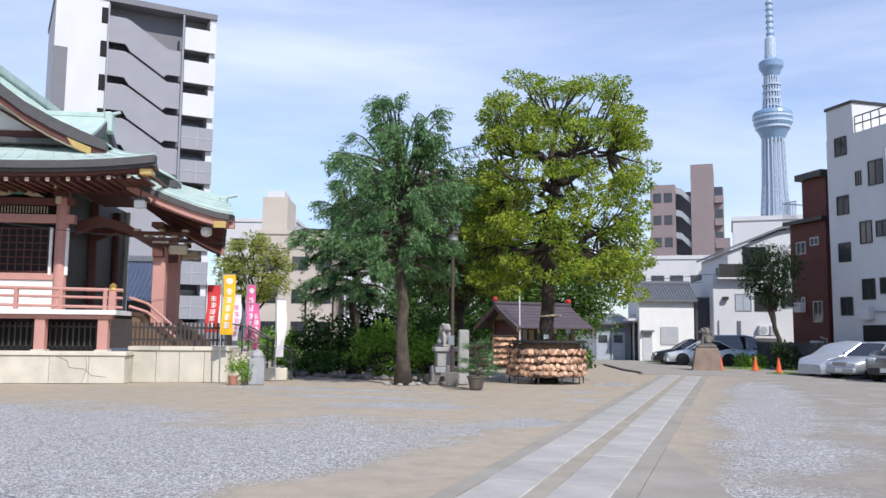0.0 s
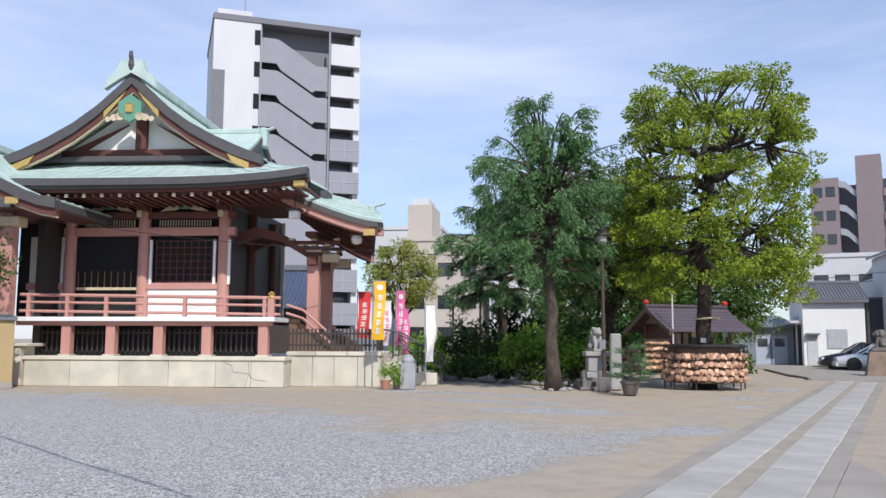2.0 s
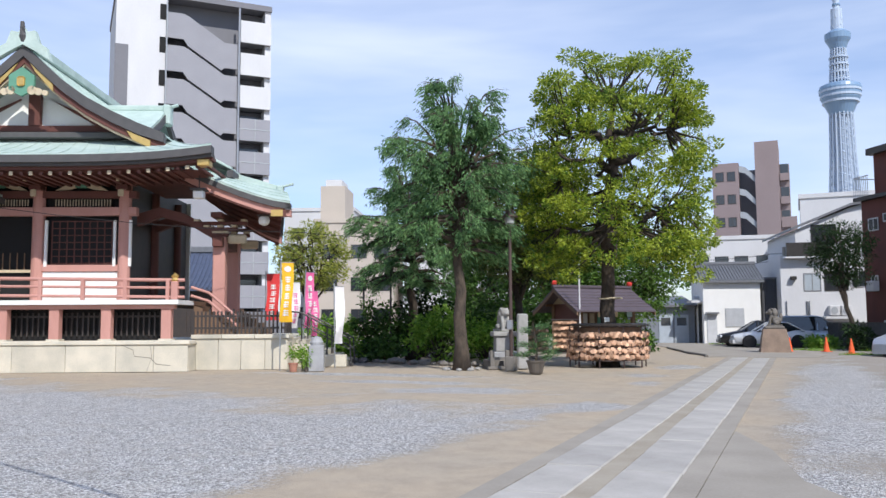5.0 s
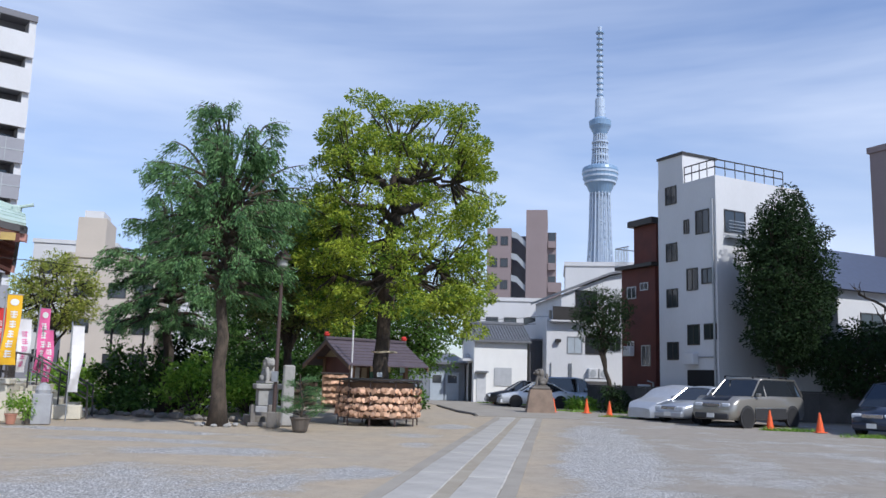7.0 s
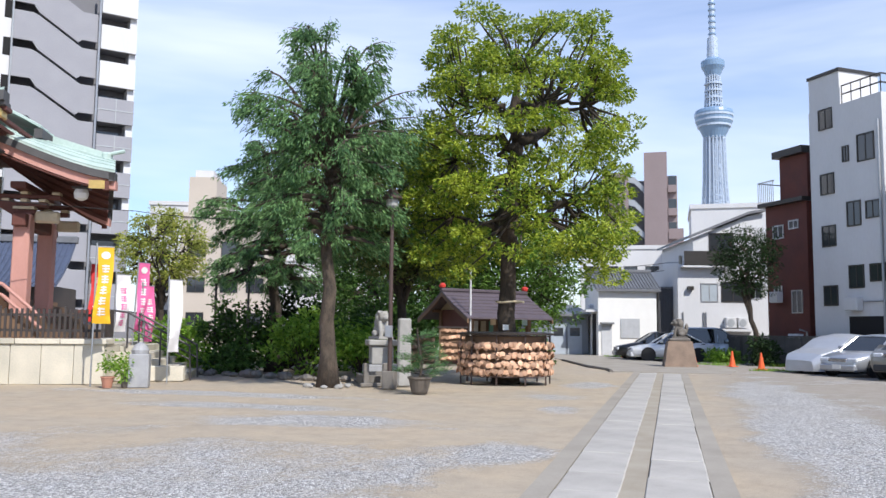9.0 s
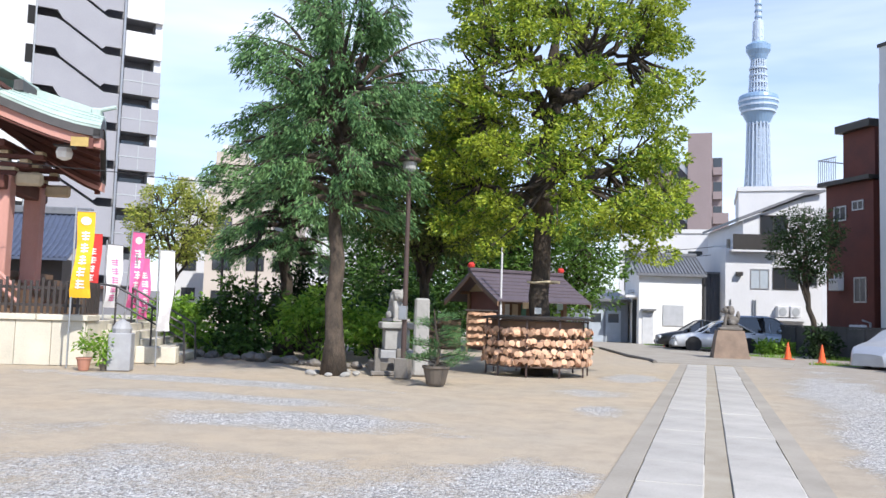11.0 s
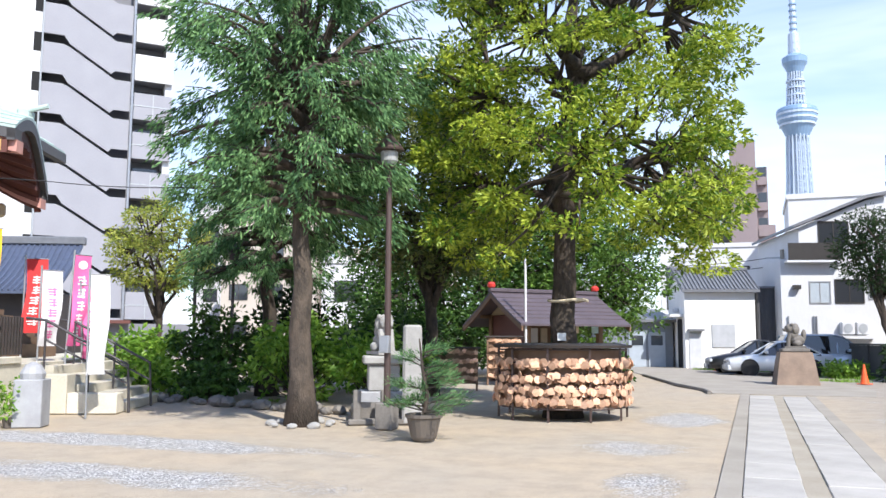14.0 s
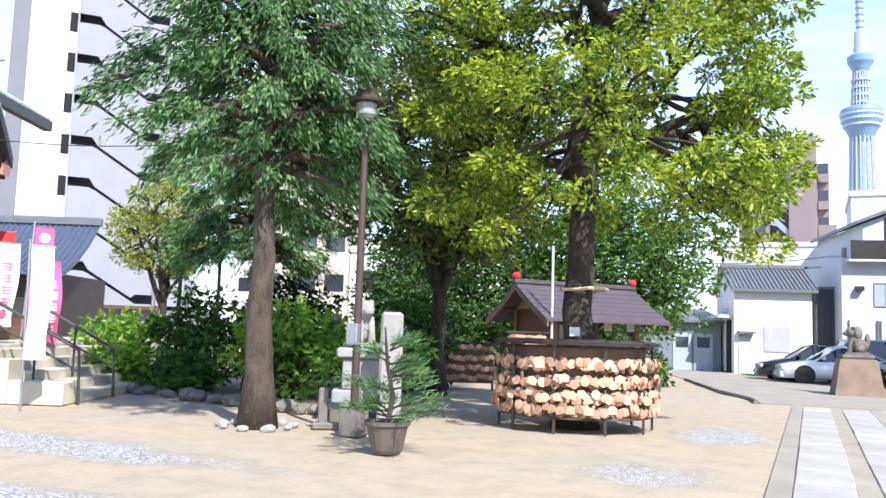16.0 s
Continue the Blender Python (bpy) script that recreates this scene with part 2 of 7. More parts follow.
LEAF_OLIVE = leaf_mat("olive_green_leaves", (0.16, 0.22, 0.03), (0.42, 0.43, 0.08), 0.35, 0.5, 1.5)
# green leaves with the shade they stand in put into the colour
LEAF_SHADE = leaf_mat("shade_darkened_leaves", (0.010, 0.026, 0.008), (0.028, 0.06, 0.013), 0.12, 0.85)

# ---- building helpers ----


def part(name, bm, material, parent=None, label="", smooth=False):
    me = bpy.data.meshes.new(name)
    bmesh.ops.recalc_face_normals(bm, faces=bm.faces[:])
    if smooth:
        for f in bm.faces:
            f.smooth = True
    bm.to_mesh(me)
    bm.free()
    me.materials.append(material)
    ob = new(name, me)
    if parent is not None:
        ob.parent = parent
    if label:
        tagged(ob, label)
    return ob


def thing(name, label, category, m=None, group="", kind=""):
    e = new(name)
    e.empty_display_size = 0.2
    if m is not None:
        e.matrix_world = m
    return tagged(e, label, category, group, kind)


def box(bm, x0, x1, y0, y1, z0, z1, bevel=0.0):
    vs = [bm.verts.new(p) for p in ((x0, y0, z0), (x1, y0, z0), (x1, y1, z0), (x0, y1, z0), (x0, y0, z1), (x1, y0, z1), (x1, y1, z1), (x0, y1, z1))]
    fs = [bm.faces.new([vs[i] for i in q]) for q in ((3, 2, 1, 0), (4, 5, 6, 7), (0, 1, 5, 4), (1, 2, 6, 5), (2, 3, 7, 6), (3, 0, 4, 7))]
    if bevel:
        es = list({e for f in fs for e in f.edges})
        bmesh.ops.bevel(bm, geom=es, offset=bevel, segments=1, affect="EDGES")
    return bm


def B(x0, x1, y0, y1, z0, z1, bevel=0.0):
    return box(bmesh.new(), x0, x1, y0, y1, z0, z1, bevel)


def tube(bm, pts, radii, seg=8, cap=True):
    """A round bar through the points, with a radius at each."""
    rings = []
    for i, p in enumerate(pts):
        p = Vector(p)
        a = Vector(pts[max(i - 1, 0)])
        b = Vector(pts[min(i + 1, len(pts) - 1)])
        d = (b - a).normalized()
        side = d.cross(Vector((0, 0, 1)) if abs(d.z) < 0.95 else Vector((1, 0, 0))).normalized()
        up = side.cross(d)
        r = radii[i] if hasattr(radii, "__len__") else radii
        rings.append([bm.verts.new(p + side * (r * math.cos(q)) + up * (r * math.sin(q))) for q in (2 * math.pi * k / seg for k in range(seg))])
    for r0, r1 in zip(rings, rings[1:]):
        for k in range(seg):
            bm.faces.new((r0[k], r0[(k + 1) % seg], r1[(k + 1) % seg], r1[k]))
    if cap:
        bm.faces.new(rings[0][::-1])
        bm.faces.new(rings[-1])
    return bm


def T_(pts, radii, seg=8):
    return tube(bmesh.new(), pts, radii, seg)


def lathe(bm, prof, seg=16, cx=0.0, cy=0.0, a0=0.0):
    """A turned body from (radius, height) rows."""
    rings = [[bm.verts.new((cx + r * math.cos(a0 + 2 * math.pi * k / seg), cy + r * math.sin(a0 + 2 * math.pi * k / seg), z)) for k in range(seg)] for r, z in prof]
    for r0, r1 in zip(rings, rings[1:]):
        for k in range(seg):
            bm.faces.new((r0[k], r0[(k + 1) % seg], r1[(k + 1) % seg], r1[k]))
    bm.faces.new(rings[0][::-1])
    bm.faces.new(rings[-1])
    return bm


def prism(bm, poly, y0, y1, axis="y"):
    """A flat outline given as (a, z), drawn out from y0 to y1 along an axis."""
    def at(a, z, w):
        return (a, w, z) if axis == "y" else ((w, a, z) if axis == "x" else (a, z, w))
    v0 = [bm.verts.new(at(a, z, y0)) for a, z in poly]
    v1 = [bm.verts.new(at(a, z, y1)) for a, z in poly]
    n = len(poly)
    bm.faces.new(v0)
    bm.faces.new(v1[::-1])
    for i in range(n):
        bm.faces.new((v0[i], v1[i], v1[(i + 1) % n], v0[(i + 1) % n]))
    return bm


def ribbon(bm, top, under, y0, y1, axis="y"):
    """A bent board: rows of (a, z) for its upper and lower line, drawn out along an axis."""
    for i in range(len(top) - 1):
        prism(bm, [top[i], top[i + 1], under[i + 1], under[i]], y0, y1, axis)
    bmesh.ops.remove_doubles(bm, verts=bm.verts[:], dist=0.0005)
    return bm


def sheet(bm, grid, thick):
    """A curved slab from a grid of points, thickened straight down."""
    up = [[bm.verts.new(p) for p in row] for row in grid]
    dn = [[bm.verts.new((p[0], p[1], p[2] - thick)) for p in row] for row in grid]
    nr, nc = len(grid), len(grid[0])
    for i in range(nr - 1):
        for j in range(nc - 1):
            bm.faces.new((up[i][j], up[i][j + 1], up[i + 1][j + 1], up[i + 1][j]))
            bm.faces.new((dn[i][j], dn[i + 1][j], dn[i + 1][j + 1], dn[i][j + 1]))
    for i in range(nr - 1):
        for j in (0, nc - 1):
            bm.faces.new((up[i][j], up[i + 1][j], dn[i + 1][j], dn[i][j]))
    for j in range(nc - 1):
        for i in (0, nr - 1):
            bm.faces.new((up[i][j], up[i][j + 1], dn[i][j + 1], dn[i][j]))
    return bm


def frame_m(px, py, dx, dy, z=0.0):
    """A local frame at (px, py): its x runs along (dx, dy), z stays up."""
    return pose(px, py, z, 0, 0, math.degrees(math.atan2(dy, dx)))


def interp(x, table):
    for (a, b), (c, d) in zip(table, table[1:]):
        if x <= c:
            return b + (d - b) * max(0.0, x - a) / (c - a)
    return table[-1][1]


# ---- ground ----
def gravel_at(x, y):
    """How much loose gravel lies on the sand at a place: beds and streaks that thin out at their rims."""
    n = 0.6 * noise.noise((x * 0.42, y * 0.42, 3.0)) + 0.45 * noise.noise((x * 1.1, y * 1.1, 7.0)) + 0.25 * noise.noise((x * 2.6, y * 2.6, 1.0))
    g = 0.0
    if x < -2.2:
        far = 13.5 + 0.12 * (-x - 4)
        near = -3.0 - 0.16 * max(0.0, 11 - y)
        g = max(g, min(1.0, 0.15 + (far - y) * 0.22 + n * 0.9) * min(1.0, max(0.0, (near - x) * 0.9 + n + 0.2)))
        for cx, cy, rx, ry in ((-2.95, 13.4, 0.8, 1.1), (-6.6, 15.9, 2.6, 1.2), (-11.5, 20.3, 5.0, 0.8), (-3.6, 22.5, 1.1, 1.2), (-3.1, 19.2, 0.6, 1.2), (-9, 17.8, 3.4, 0.8), (-3.3, 27.0, 0.9, 2.0)):
            d = ((x - cx) / rx) ** 2 + ((y - cy) / ry) ** 2
            g = max(g, min(0.95, (1.1 - d) * 0.9 + n * 0.9))
    elif x > -0.3:
        mid = 1.0 + 0.02 * y
        wide = 1.0 + 0.02 * y
        g = max(g, min(0.95, (1.0 - ((x - mid) / wide) ** 2) * 0.95 + n * 0.9 - 0.05 * max(0, y - 24)))
        g = max(g, min(0.7, 0.38 + n * 0.9 - 0.02 * max(0, y - 18)) if x > 1.2 else 0.0)
    return max(0.0, min(1.0, g))


def rising(a, b, step, far):
    v = list(np.arange(a, b + step / 2, step))
    lo, hi, s = a, b, step
    while hi < far:
        s *= 1.55
        lo, hi = lo - s, hi + s
        v = [lo] + v + [hi]
    return v


gx, gy = rising(-24, 12, 0.3, 3500), rising(-6, 44, 0.3, 3500)
nx, ny = len(gx), len(gy)
g_verts, g_mask = [], []
for yv in gy:
    for xv in gx:
        inside = -24 <= xv <= 12 and -6 <= yv <= 44
        gv = gravel_at(xv, yv) if inside else 0.0
        lump = 0.015 * noise.noise((xv * 0.5, yv * 0.5, 0)) + 0.01 * noise.noise((xv * 1.6, yv * 1.6, 5)) if inside else 0.0
        g_verts.append((xv, yv, lump - 0.012 + 0.008 * gv))
        g_mask.append(gv)
g_faces = [(j * nx + i, j * nx + i + 1, (j + 1) * nx + i + 1, (j + 1) * nx + i) for j in range(ny - 1) for i in range(nx - 1)]
g_me = bpy.data.meshes.new("ground")
g_me.from_pydata(g_verts, [], g_faces)
g_at = g_me.attributes.new("gravel", "FLOAT", "POINT")
g_at.data.foreach_set("value", g_mask)
g_pk = g_me.attributes.new("packed", "FLOAT", "POINT")
g_pk.data.foreach_set("value", [max(0.0, min(1.0, (v[0] + 0.6) / 2.5 + 0.5 * noise.noise((v[0] * 0.3, v[1] * 0.3, 9.0)))) if -30 < v[0] < 40 and -10 < v[1] < 60 else 0.5 for v in g_verts])
g_me.polygons.foreach_set("use_smooth", [True] * len(g_faces))
ground = new("ground", g_me)
tagged(ground, "bare sandy courtyard with beds of loose grey gravel", "ground", kind="structure")


def ground_mat():
    m = bpy.data.materials.new("sand_and_gravel")
    m.use_nodes = True
    n, l = m.node_tree.nodes, m.node_tree.links
    b = n["Principled BSDF"]
    b.inputs["Roughness"].default_value = 0.95
    b.inputs["Specular IOR Level"].default_value = 0.2
    co = n.new("ShaderNodeTexCoord")

    def noise_node(sc, det, rough=0.6):
        q = n.new("ShaderNodeTexNoise")
        q.inputs["Scale"].default_value, q.inputs["Detail"].default_value, q.inputs["Roughness"].default_value = sc, det, rough
        l.new(co.outputs["Object"], q.inputs["Vector"])
        return q

    def mix(fac, a, c):
        q = n.new("ShaderNodeMixRGB")
        l.new(fac, q.inputs[0])
        for k, s in ((1, a), (2, c)):
            if isinstance(s, tuple):
                q.inputs[k].default_value = (*s, 1)
            else:
                l.new(s, q.inputs[k])
        return q.outputs["Color"]

    def ranged(src, lo, hi, a=0.0, c=1.0):
        q = n.new("ShaderNodeMapRange")
        q.inputs["From Min"].default_value, q.inputs["From Max"].default_value = lo, hi
        q.inputs["To Min"].default_value, q.inputs["To Max"].default_value = a, c
        l.new(src, q.inputs["Value"])
        return q.outputs["Result"]

    big, mid, fine = noise_node(0.35, 5), noise_node(2.2, 6, 0.7), noise_node(90, 3)
    sand = mix(ranged(big.outputs["Fac"], 0.35, 0.68), (0.47, 0.38, 0.27), (0.42, 0.365, 0.285))
    sand = mix(ranged(mid.outputs["Fac"], 0.43, 0.72, 0, 0.7), sand, (0.31, 0.265, 0.205))
    sand = mix(ranged(fine.outputs["Fac"], 0.5, 0.72, 0, 0.65), sand, (0.21, 0.175, 0.135))
    yard = n.new("ShaderNodeAttribute")
    yard.attribute_name = "packed"
    sand = mix(ranged(yard.outputs["Fac"], 0.0, 1.0, 0, 0.8), sand, mix(ranged(mid.outputs["Fac"], 0.35, 0.7), (0.33, 0.30, 0.26), (0.25, 0.225, 0.19)))
    vo = n.new("ShaderNodeTexVoronoi")
    vo.inputs["Scale"].default_value = 40
    l.new(co.outputs["Object"], vo.inputs["Vector"])
    bw = n.new("ShaderNodeRGBToBW")
    l.new(vo.outputs["Color"], bw.inputs["Color"])
    stone = mix(ranged(bw.outputs["Val"], 0.25, 0.75), (0.30, 0.29, 0.275), (0.92, 0.90, 0.86))
    stone = mix(ranged(vo.outputs["Distance"], 0.4, 0.8, 0, 0.7), stone, (0.17, 0.16, 0.14))
    stone = mix(ranged(mid.outputs["Fac"], 0.45, 0.8, 0, 0.5), stone, (0.44, 0.39, 0.32))
    at = n.new("ShaderNodeAttribute")
    at.attribute_name = "gravel"
    ragged = n.new("ShaderNodeMath")
    ragged.operation = "MULTIPLY_ADD"
    ragged.inputs[1].default_value, ragged.inputs[2].default_value = 1.7, -0.85
    edge = noise_node(9, 9, 0.85)
    l.new(edge.outputs["Fac"], ragged.inputs[0])
    su = n.new("ShaderNodeMath")
    su.operation = "ADD"
    l.new(at.outputs["Fac"], su.inputs[0])
    l.new(ragged.outputs[0], su.inputs[1])
    # loose single stones beyond the rims
    mask = ranged(su.outputs[0], 0.3, 0.75)
    col = mix(mask, sand, stone)
    l.new(col, b.inputs["Base Color"])
    hmix = n.new("ShaderNodeMath")
    hmix.operation = "MULTIPLY"
    l.new(ranged(vo.outputs["Distance"], 0.0, 0.6, 1.0, 0.0), hmix.inputs[0])
    l.new(mask, hmix.inputs[1])
    h2 = n.new("ShaderNodeMath")
    h2.operation = "MULTIPLY_ADD"
    h2.inputs[1].default_value = 0.25
    l.new(fine.outputs["Fac"], h2.inputs[0])
    l.new(hmix.outputs[0], h2.inputs[2])
    bp = n.new("ShaderNodeBump")
    bp.inputs["Strength"].default_value, bp.inputs["Distance"].default_value = 1.0, 0.03
    l.new(h2.outputs[0], bp.inputs["Height"])
    l.new(bp.outputs["Normal"], b.inputs["Normal"])
    return m


g_me.materials.append(ground_mat())

# ---- paving ----
concrete_side = part("pavement_1", B(-2.26, -2.02, -6, 35.4, -0.06, 0.012), CONCRETE)
tagged(concrete_side, "narrow worn concrete band along the stone path", "pavement", kind="structure")
groove = part("pavement_2", B(-1.41, -1.18, -6, 35.2, -0.06, 0.006), mat("groove_sand", (0.36, 0.32, 0.25), 0.95, other=(0.27, 0.23, 0.17), scale=2, fine=40, bump=0.3, amount=0.8))
tagged(groove, "sandy groove between two rows of stone slabs", "pavement", kind="structure")
edge_r = part("pavement_3", B(-0.565, -0.33, -6, 35.2, -0.06, 0.009), CONCRETE)
tagged(edge_r, "worn concrete edging of the stone path", "pavement", kind="structure")
bm = bmesh.new()
prism(bm, [(-0.32, -6), (0.55, 7.0), (0.2, 9.0), (-0.32, 10.6)], -0.05, 0.008, "z")
prism(bm, [(-0.32, -6), (4.5, -6), (2.4, 3.2), (0.55, 7.0)], -0.05, 0.008, "z")
tagged(part("pavement_4", bm, CONCRETE), "smooth worn concrete patch beside the path", "pavement", kind="structure")
bm = bmesh.new()
prism(bm, [(-6.2, 46.5), (-4.3, 39.5), (-3.2, 36.6), (-3.0, 35.45), (1.2, 35.45), (1.6, 38.5), (0.9, 44.0), (-1.5, 47.0), (-3.0, 56.0), (-9.5, 58.0)], -0.08, 0.014, "z")
tagged(part("pavement_5", bm, CONCRETE), "pale concrete apron at the end of the stone path", "pavement", kind="structure")
bm = bmesh.new()
for a, b in zip([(-6.3, 46.5), (-4.42, 39.5), (-3.3, 36.5)], [(-4.42, 39.5), (-3.3, 36.5), (-3.1, 35.4)]):
    tube(bm, [(*a, 0.02), (*b, 0.02)], 0.07, 6)
tagged(part("kerb", bm, STONE_DARK), "low dark kerb along the concrete apron", "kerb", kind="structure")

# ---- city grid ----
G = (0.883, 0.469)

# ---- window helper ----


def window(name, parent, cx, z0, w, h, y=0.0, depth=0.10, glass=None, bars=1, frame_mat=None, face="y", sill=False):
    """A framed window on the wall y (facing -y), or on the wall x (facing -x) when face is 'x'."""
    def put(bm_, a0, a1, d0, d1, q0, q1):
        if face == "y":
            box(bm_, a0, a1, y + d0, y + d1, q0, q1)
        else:
            box(bm_, y + d0, y + d1, a0, a1, q0, q1)
    fr = bmesh.new()
    t = 0.06
    put(fr, cx - w / 2, cx + w / 2, -0.04, depth, z0 + h - t, z0 + h)
    put(fr, cx - w / 2, cx + w / 2, -0.04, depth, z0, z0 + t)
    put(fr, cx - w / 2, cx - w / 2 + t, -0.04, depth, z0 + t, z0 + h - t)
    put(fr, cx + w / 2 - t, cx + w / 2, -0.04, depth, z0 + t, z0 + h - t)
    for i in range(bars):
        q = cx - w / 2 + w * (i + 1) / (bars + 1)
        put(fr, q - 0.025, q + 0.025, -0.03, depth - 0.02, z0 + t, z0 + h - t)
    f = part(name, fr, frame_mat or FRAME_MAT, parent)
    gl = bmesh.new()
    put(gl, cx - w / 2 + t, cx + w / 2 - t, -0.012, 0.004, z0 + t, z0 + h - t)
    part("pane", gl, glass or GLASS, f)
    if sill:
        sb = bmesh.new()
        put(sb, cx - w / 2 - 0.05, cx + w / 2 + 0.05, -0.09, 0.0, z0 - 0.06, z0 - 0.002)
        part("sill", sb, frame_mat or STEEL, f)
    return f


# ---- apartment tower ----
apt = thing("apartment_building", "tall white and grey apartment block with zigzag stairs", "building", frame_m(-45.6, 64.55, 0.678, 0.735) @ Matrix.Diagonal((0.955, 1, 0.993, 1)))
part("wall", B(-14.9, -10.3, 0, 12, 0, 32.5), WALL_WHITE, apt)
bm = bmesh.new()
box(bm, -10.3, -0.35, 1.6, 12, 0, 32.0)
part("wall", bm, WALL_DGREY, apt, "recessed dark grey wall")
part("wall", B(-0.75, -0.15, 0.1, 12, 0, 32.0), WALL_WHITE, apt, "white end wall")
part("roof", B(-15.0, -0.1, -0.1, 12.1, 32.0, 32.55), WALL_DGREY, apt, "dark grey parapet cap")
part("roof", B(-14.6, -11.2, 0.4, 5, 32.55, 33.2), WALL_WHITE, apt, "white parapet")
part("panel", B(-14.95, -13.75, -0.08, -0.002, 0, 27.0), WALL_DGREY, apt, "dark grey wall panel")
for k in range(10):
    zt = 30.55 - 3.15 * k
    top = [(-10.28, zt), (-8.75, zt), (-8.3, zt - 0.18), (-5.1, zt - 2.12), (-4.8, zt - 2.3), (-3.55, zt - 2.3)]
    low = [(-10.28, zt - 2.45), (-8.75, zt - 2.45), (-8.3, zt - 3.08), (-5.1, zt - 5.02), (-4.8, zt - 4.75), (-3.55, zt - 4.75)]
    low = [(a, max(z, 0.0)) for a, z in low]
    bm = bmesh.new()
    ribbon(bm, top, low, -0.25, -0.08)
    part("stair_parapet", bm, WALL_GREY, apt)
    bm = bmesh.new()
    prism(bm, [(-8.6, zt - 0.9), (-4.8, zt - 3.2), (-4.8, zt - 3.45), (-8.6, zt - 1.15)], 0.0, 1.5)
    part("stair_flight", bm, WALL_DGREY, apt)
    part("landing", B(-10.25, -8.6, -0.05, 1.55, zt - 1.15, zt - 0.95), WALL_GREY, apt)
    b0 = 30.7 - 3.2 * k
    if b0 - 2.1 > 0:
        part("balcony", B(-3.25, -0.2, -0.3, -0.06, b0 - 2.15, b0), WALL_WHITE if k < 3 else WALL_GREY, apt)
        part("slab", B(-3.3, -0.3, -0.05, 1.58, b0 - 2.1, b0 - 1.9), WALL_GREY, apt)
        if k >= 3:
            part("rail", B(-3.3, -0.15, -0.33, -0.02, b0 - 1.08, b0 - 1.0), SHUTTER, apt)
            part("rail", B(-1.75, -1.68, -0.34, -0.305, b0 - 2.1, b0 - 0.02), SHUTTER, apt)
        part("pane", B(-2.9, -1.0, 1.5, 1.58, b0 - 1.9, b0 + 0.6), GLASS, apt)
    if zt > 2:
        # flat black panel, the shade of the window recess put into its colour
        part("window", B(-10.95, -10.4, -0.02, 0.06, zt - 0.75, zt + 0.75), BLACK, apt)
part("pipe", T_([(-3.42, -0.4, 0), (-3.42, -0.4, 31.8)], 0.11, 8), STEEL, apt, "long steel drain pipe")
part("pipe", T_([(-10.32, -0.3, 2), (-10.32, -0.3, 31.6)], 0.07, 8), SHUTTER, apt)
part("wall", B(-12.0, 1.8, -1.2, -0.35, 0, 2.6), WALL_DGREY, apt, "dark ground floor shop front")
part("canopy", B(-10.5, -3.0, -2.2, -0.3, 2.6, 2.85), RED_WOOD, apt, "red awning over the ground floor")
part("antenna", T_([(-11.8, 2, 33.1), (-11.8, 2, 36.5)], 0.05, 6), STEEL, apt)


def block(name, label, m, w, d, h, wall, rows=(), cols=(), ww=1.2, wh=1.2, roof=0.4, side=True, cap=None):
    """A plain far house block with a grid of windows on its front and its side."""
    e = thing(name, label, "building", m)
    part("wall", B(0, w, 0, d, 0, h), wall, e)
    part("roof", B(-0.12, w + 0.12, -0.12, d + 0.12, h, h + roof), cap or wall, e)
    for z in rows:
        for c in cols:
            window("window", e, c, z, ww, wh)
        if side:
            window("window", e, d * 0.35, z, ww, wh, face="x")
    return e


beige = block("office_building", "beige rendered mid-rise block with a stepped roofline", frame_m(-41.5, 66.0, 0.94, 0.34), 7.5, 9, 11.0, WALL_BEIGE, (1.5, 4.5, 7.6), (1.4, 4.2, 6.4), 1.5, 1.3)
part("wall", B(0.2, 2.6, 1.5, 6.5, 11.4, 14.8), WALL_BEIGE, beige, "beige roof tower")
part("wall", B(0.6, 2.2, 2, 5.5, 14.8, 15.5), WALL_WHITE, beige, "white water tank room")
block("office_building", "pale beige block with a flat roof", frame_m(-53, 78, 0.94, 0.34), 8, 9, 14.2, WALL_WHITE, (2, 5, 8, 11), (1.5, 4, 6.5), 1.4, 1.3)
rt = block("office_building", "low pinkish beige block half hidden by trees", frame_m(-33.5, 70, 0.94, 0.34), 10, 8, 8.4, WALL_BEIGE, (1.4, 4.6), (1.5, 4.4, 7.5), 1.7, 1.3)
part("pipe", T_([(-0.3, -0.3, 0), (-0.3, -0.3, 12.2)], 0.14, 8), STEEL, rt)
block("house", "white rendered house behind the garden trees", frame_m(-27, 56, 0.94, 0.34), 8, 7, 6.2, WALL_WHITE, (0.9, 3.8), (1.6, 4.4, 6.8), 1.6, 1.3)
block("house", "pale grey low house behind the garden", frame_m(-17, 60, 0.94, 0.34), 8, 7, 4.8, WALL_WHITE, (0.9, 3.0), (1.5, 4.2, 6.6), 1.6, 1.1)
block("office_building", "white flats with long rows of windows", frame_m(-10, 92, 1, 0.1), 9, 8, 10.2, WALL_WHITE, (1.5, 4.3, 7.1), (1.2, 3.2, 5.2, 7.4), 1.4, 1.3)

# mauve block with outside stairs
mv = thing("apartment_building", "mauve tiled apartment block with open outside stairs", "building", frame_m(-9.0, 110, 1.0, 0.0) @ Matrix.Diagonal((1, 1, 1.017, 1)))
part("wall", B(0, 3.2, 0, 9, 0, 21.3), WALL_MAUVE, mv)
part("wall", B(5.2, 8.0, -0.3, 8, 0, 23.7), WALL_MAUVE, mv, "taller lift shaft")
part("wall", B(8.0, 9.9, 0.3, 9, 0, 14.2), WALL_MAUVE, mv)
part("wall", B(7.9, 9.2, 0.5, 9, 14.2, 20.8), WALL_MAUVE, mv)
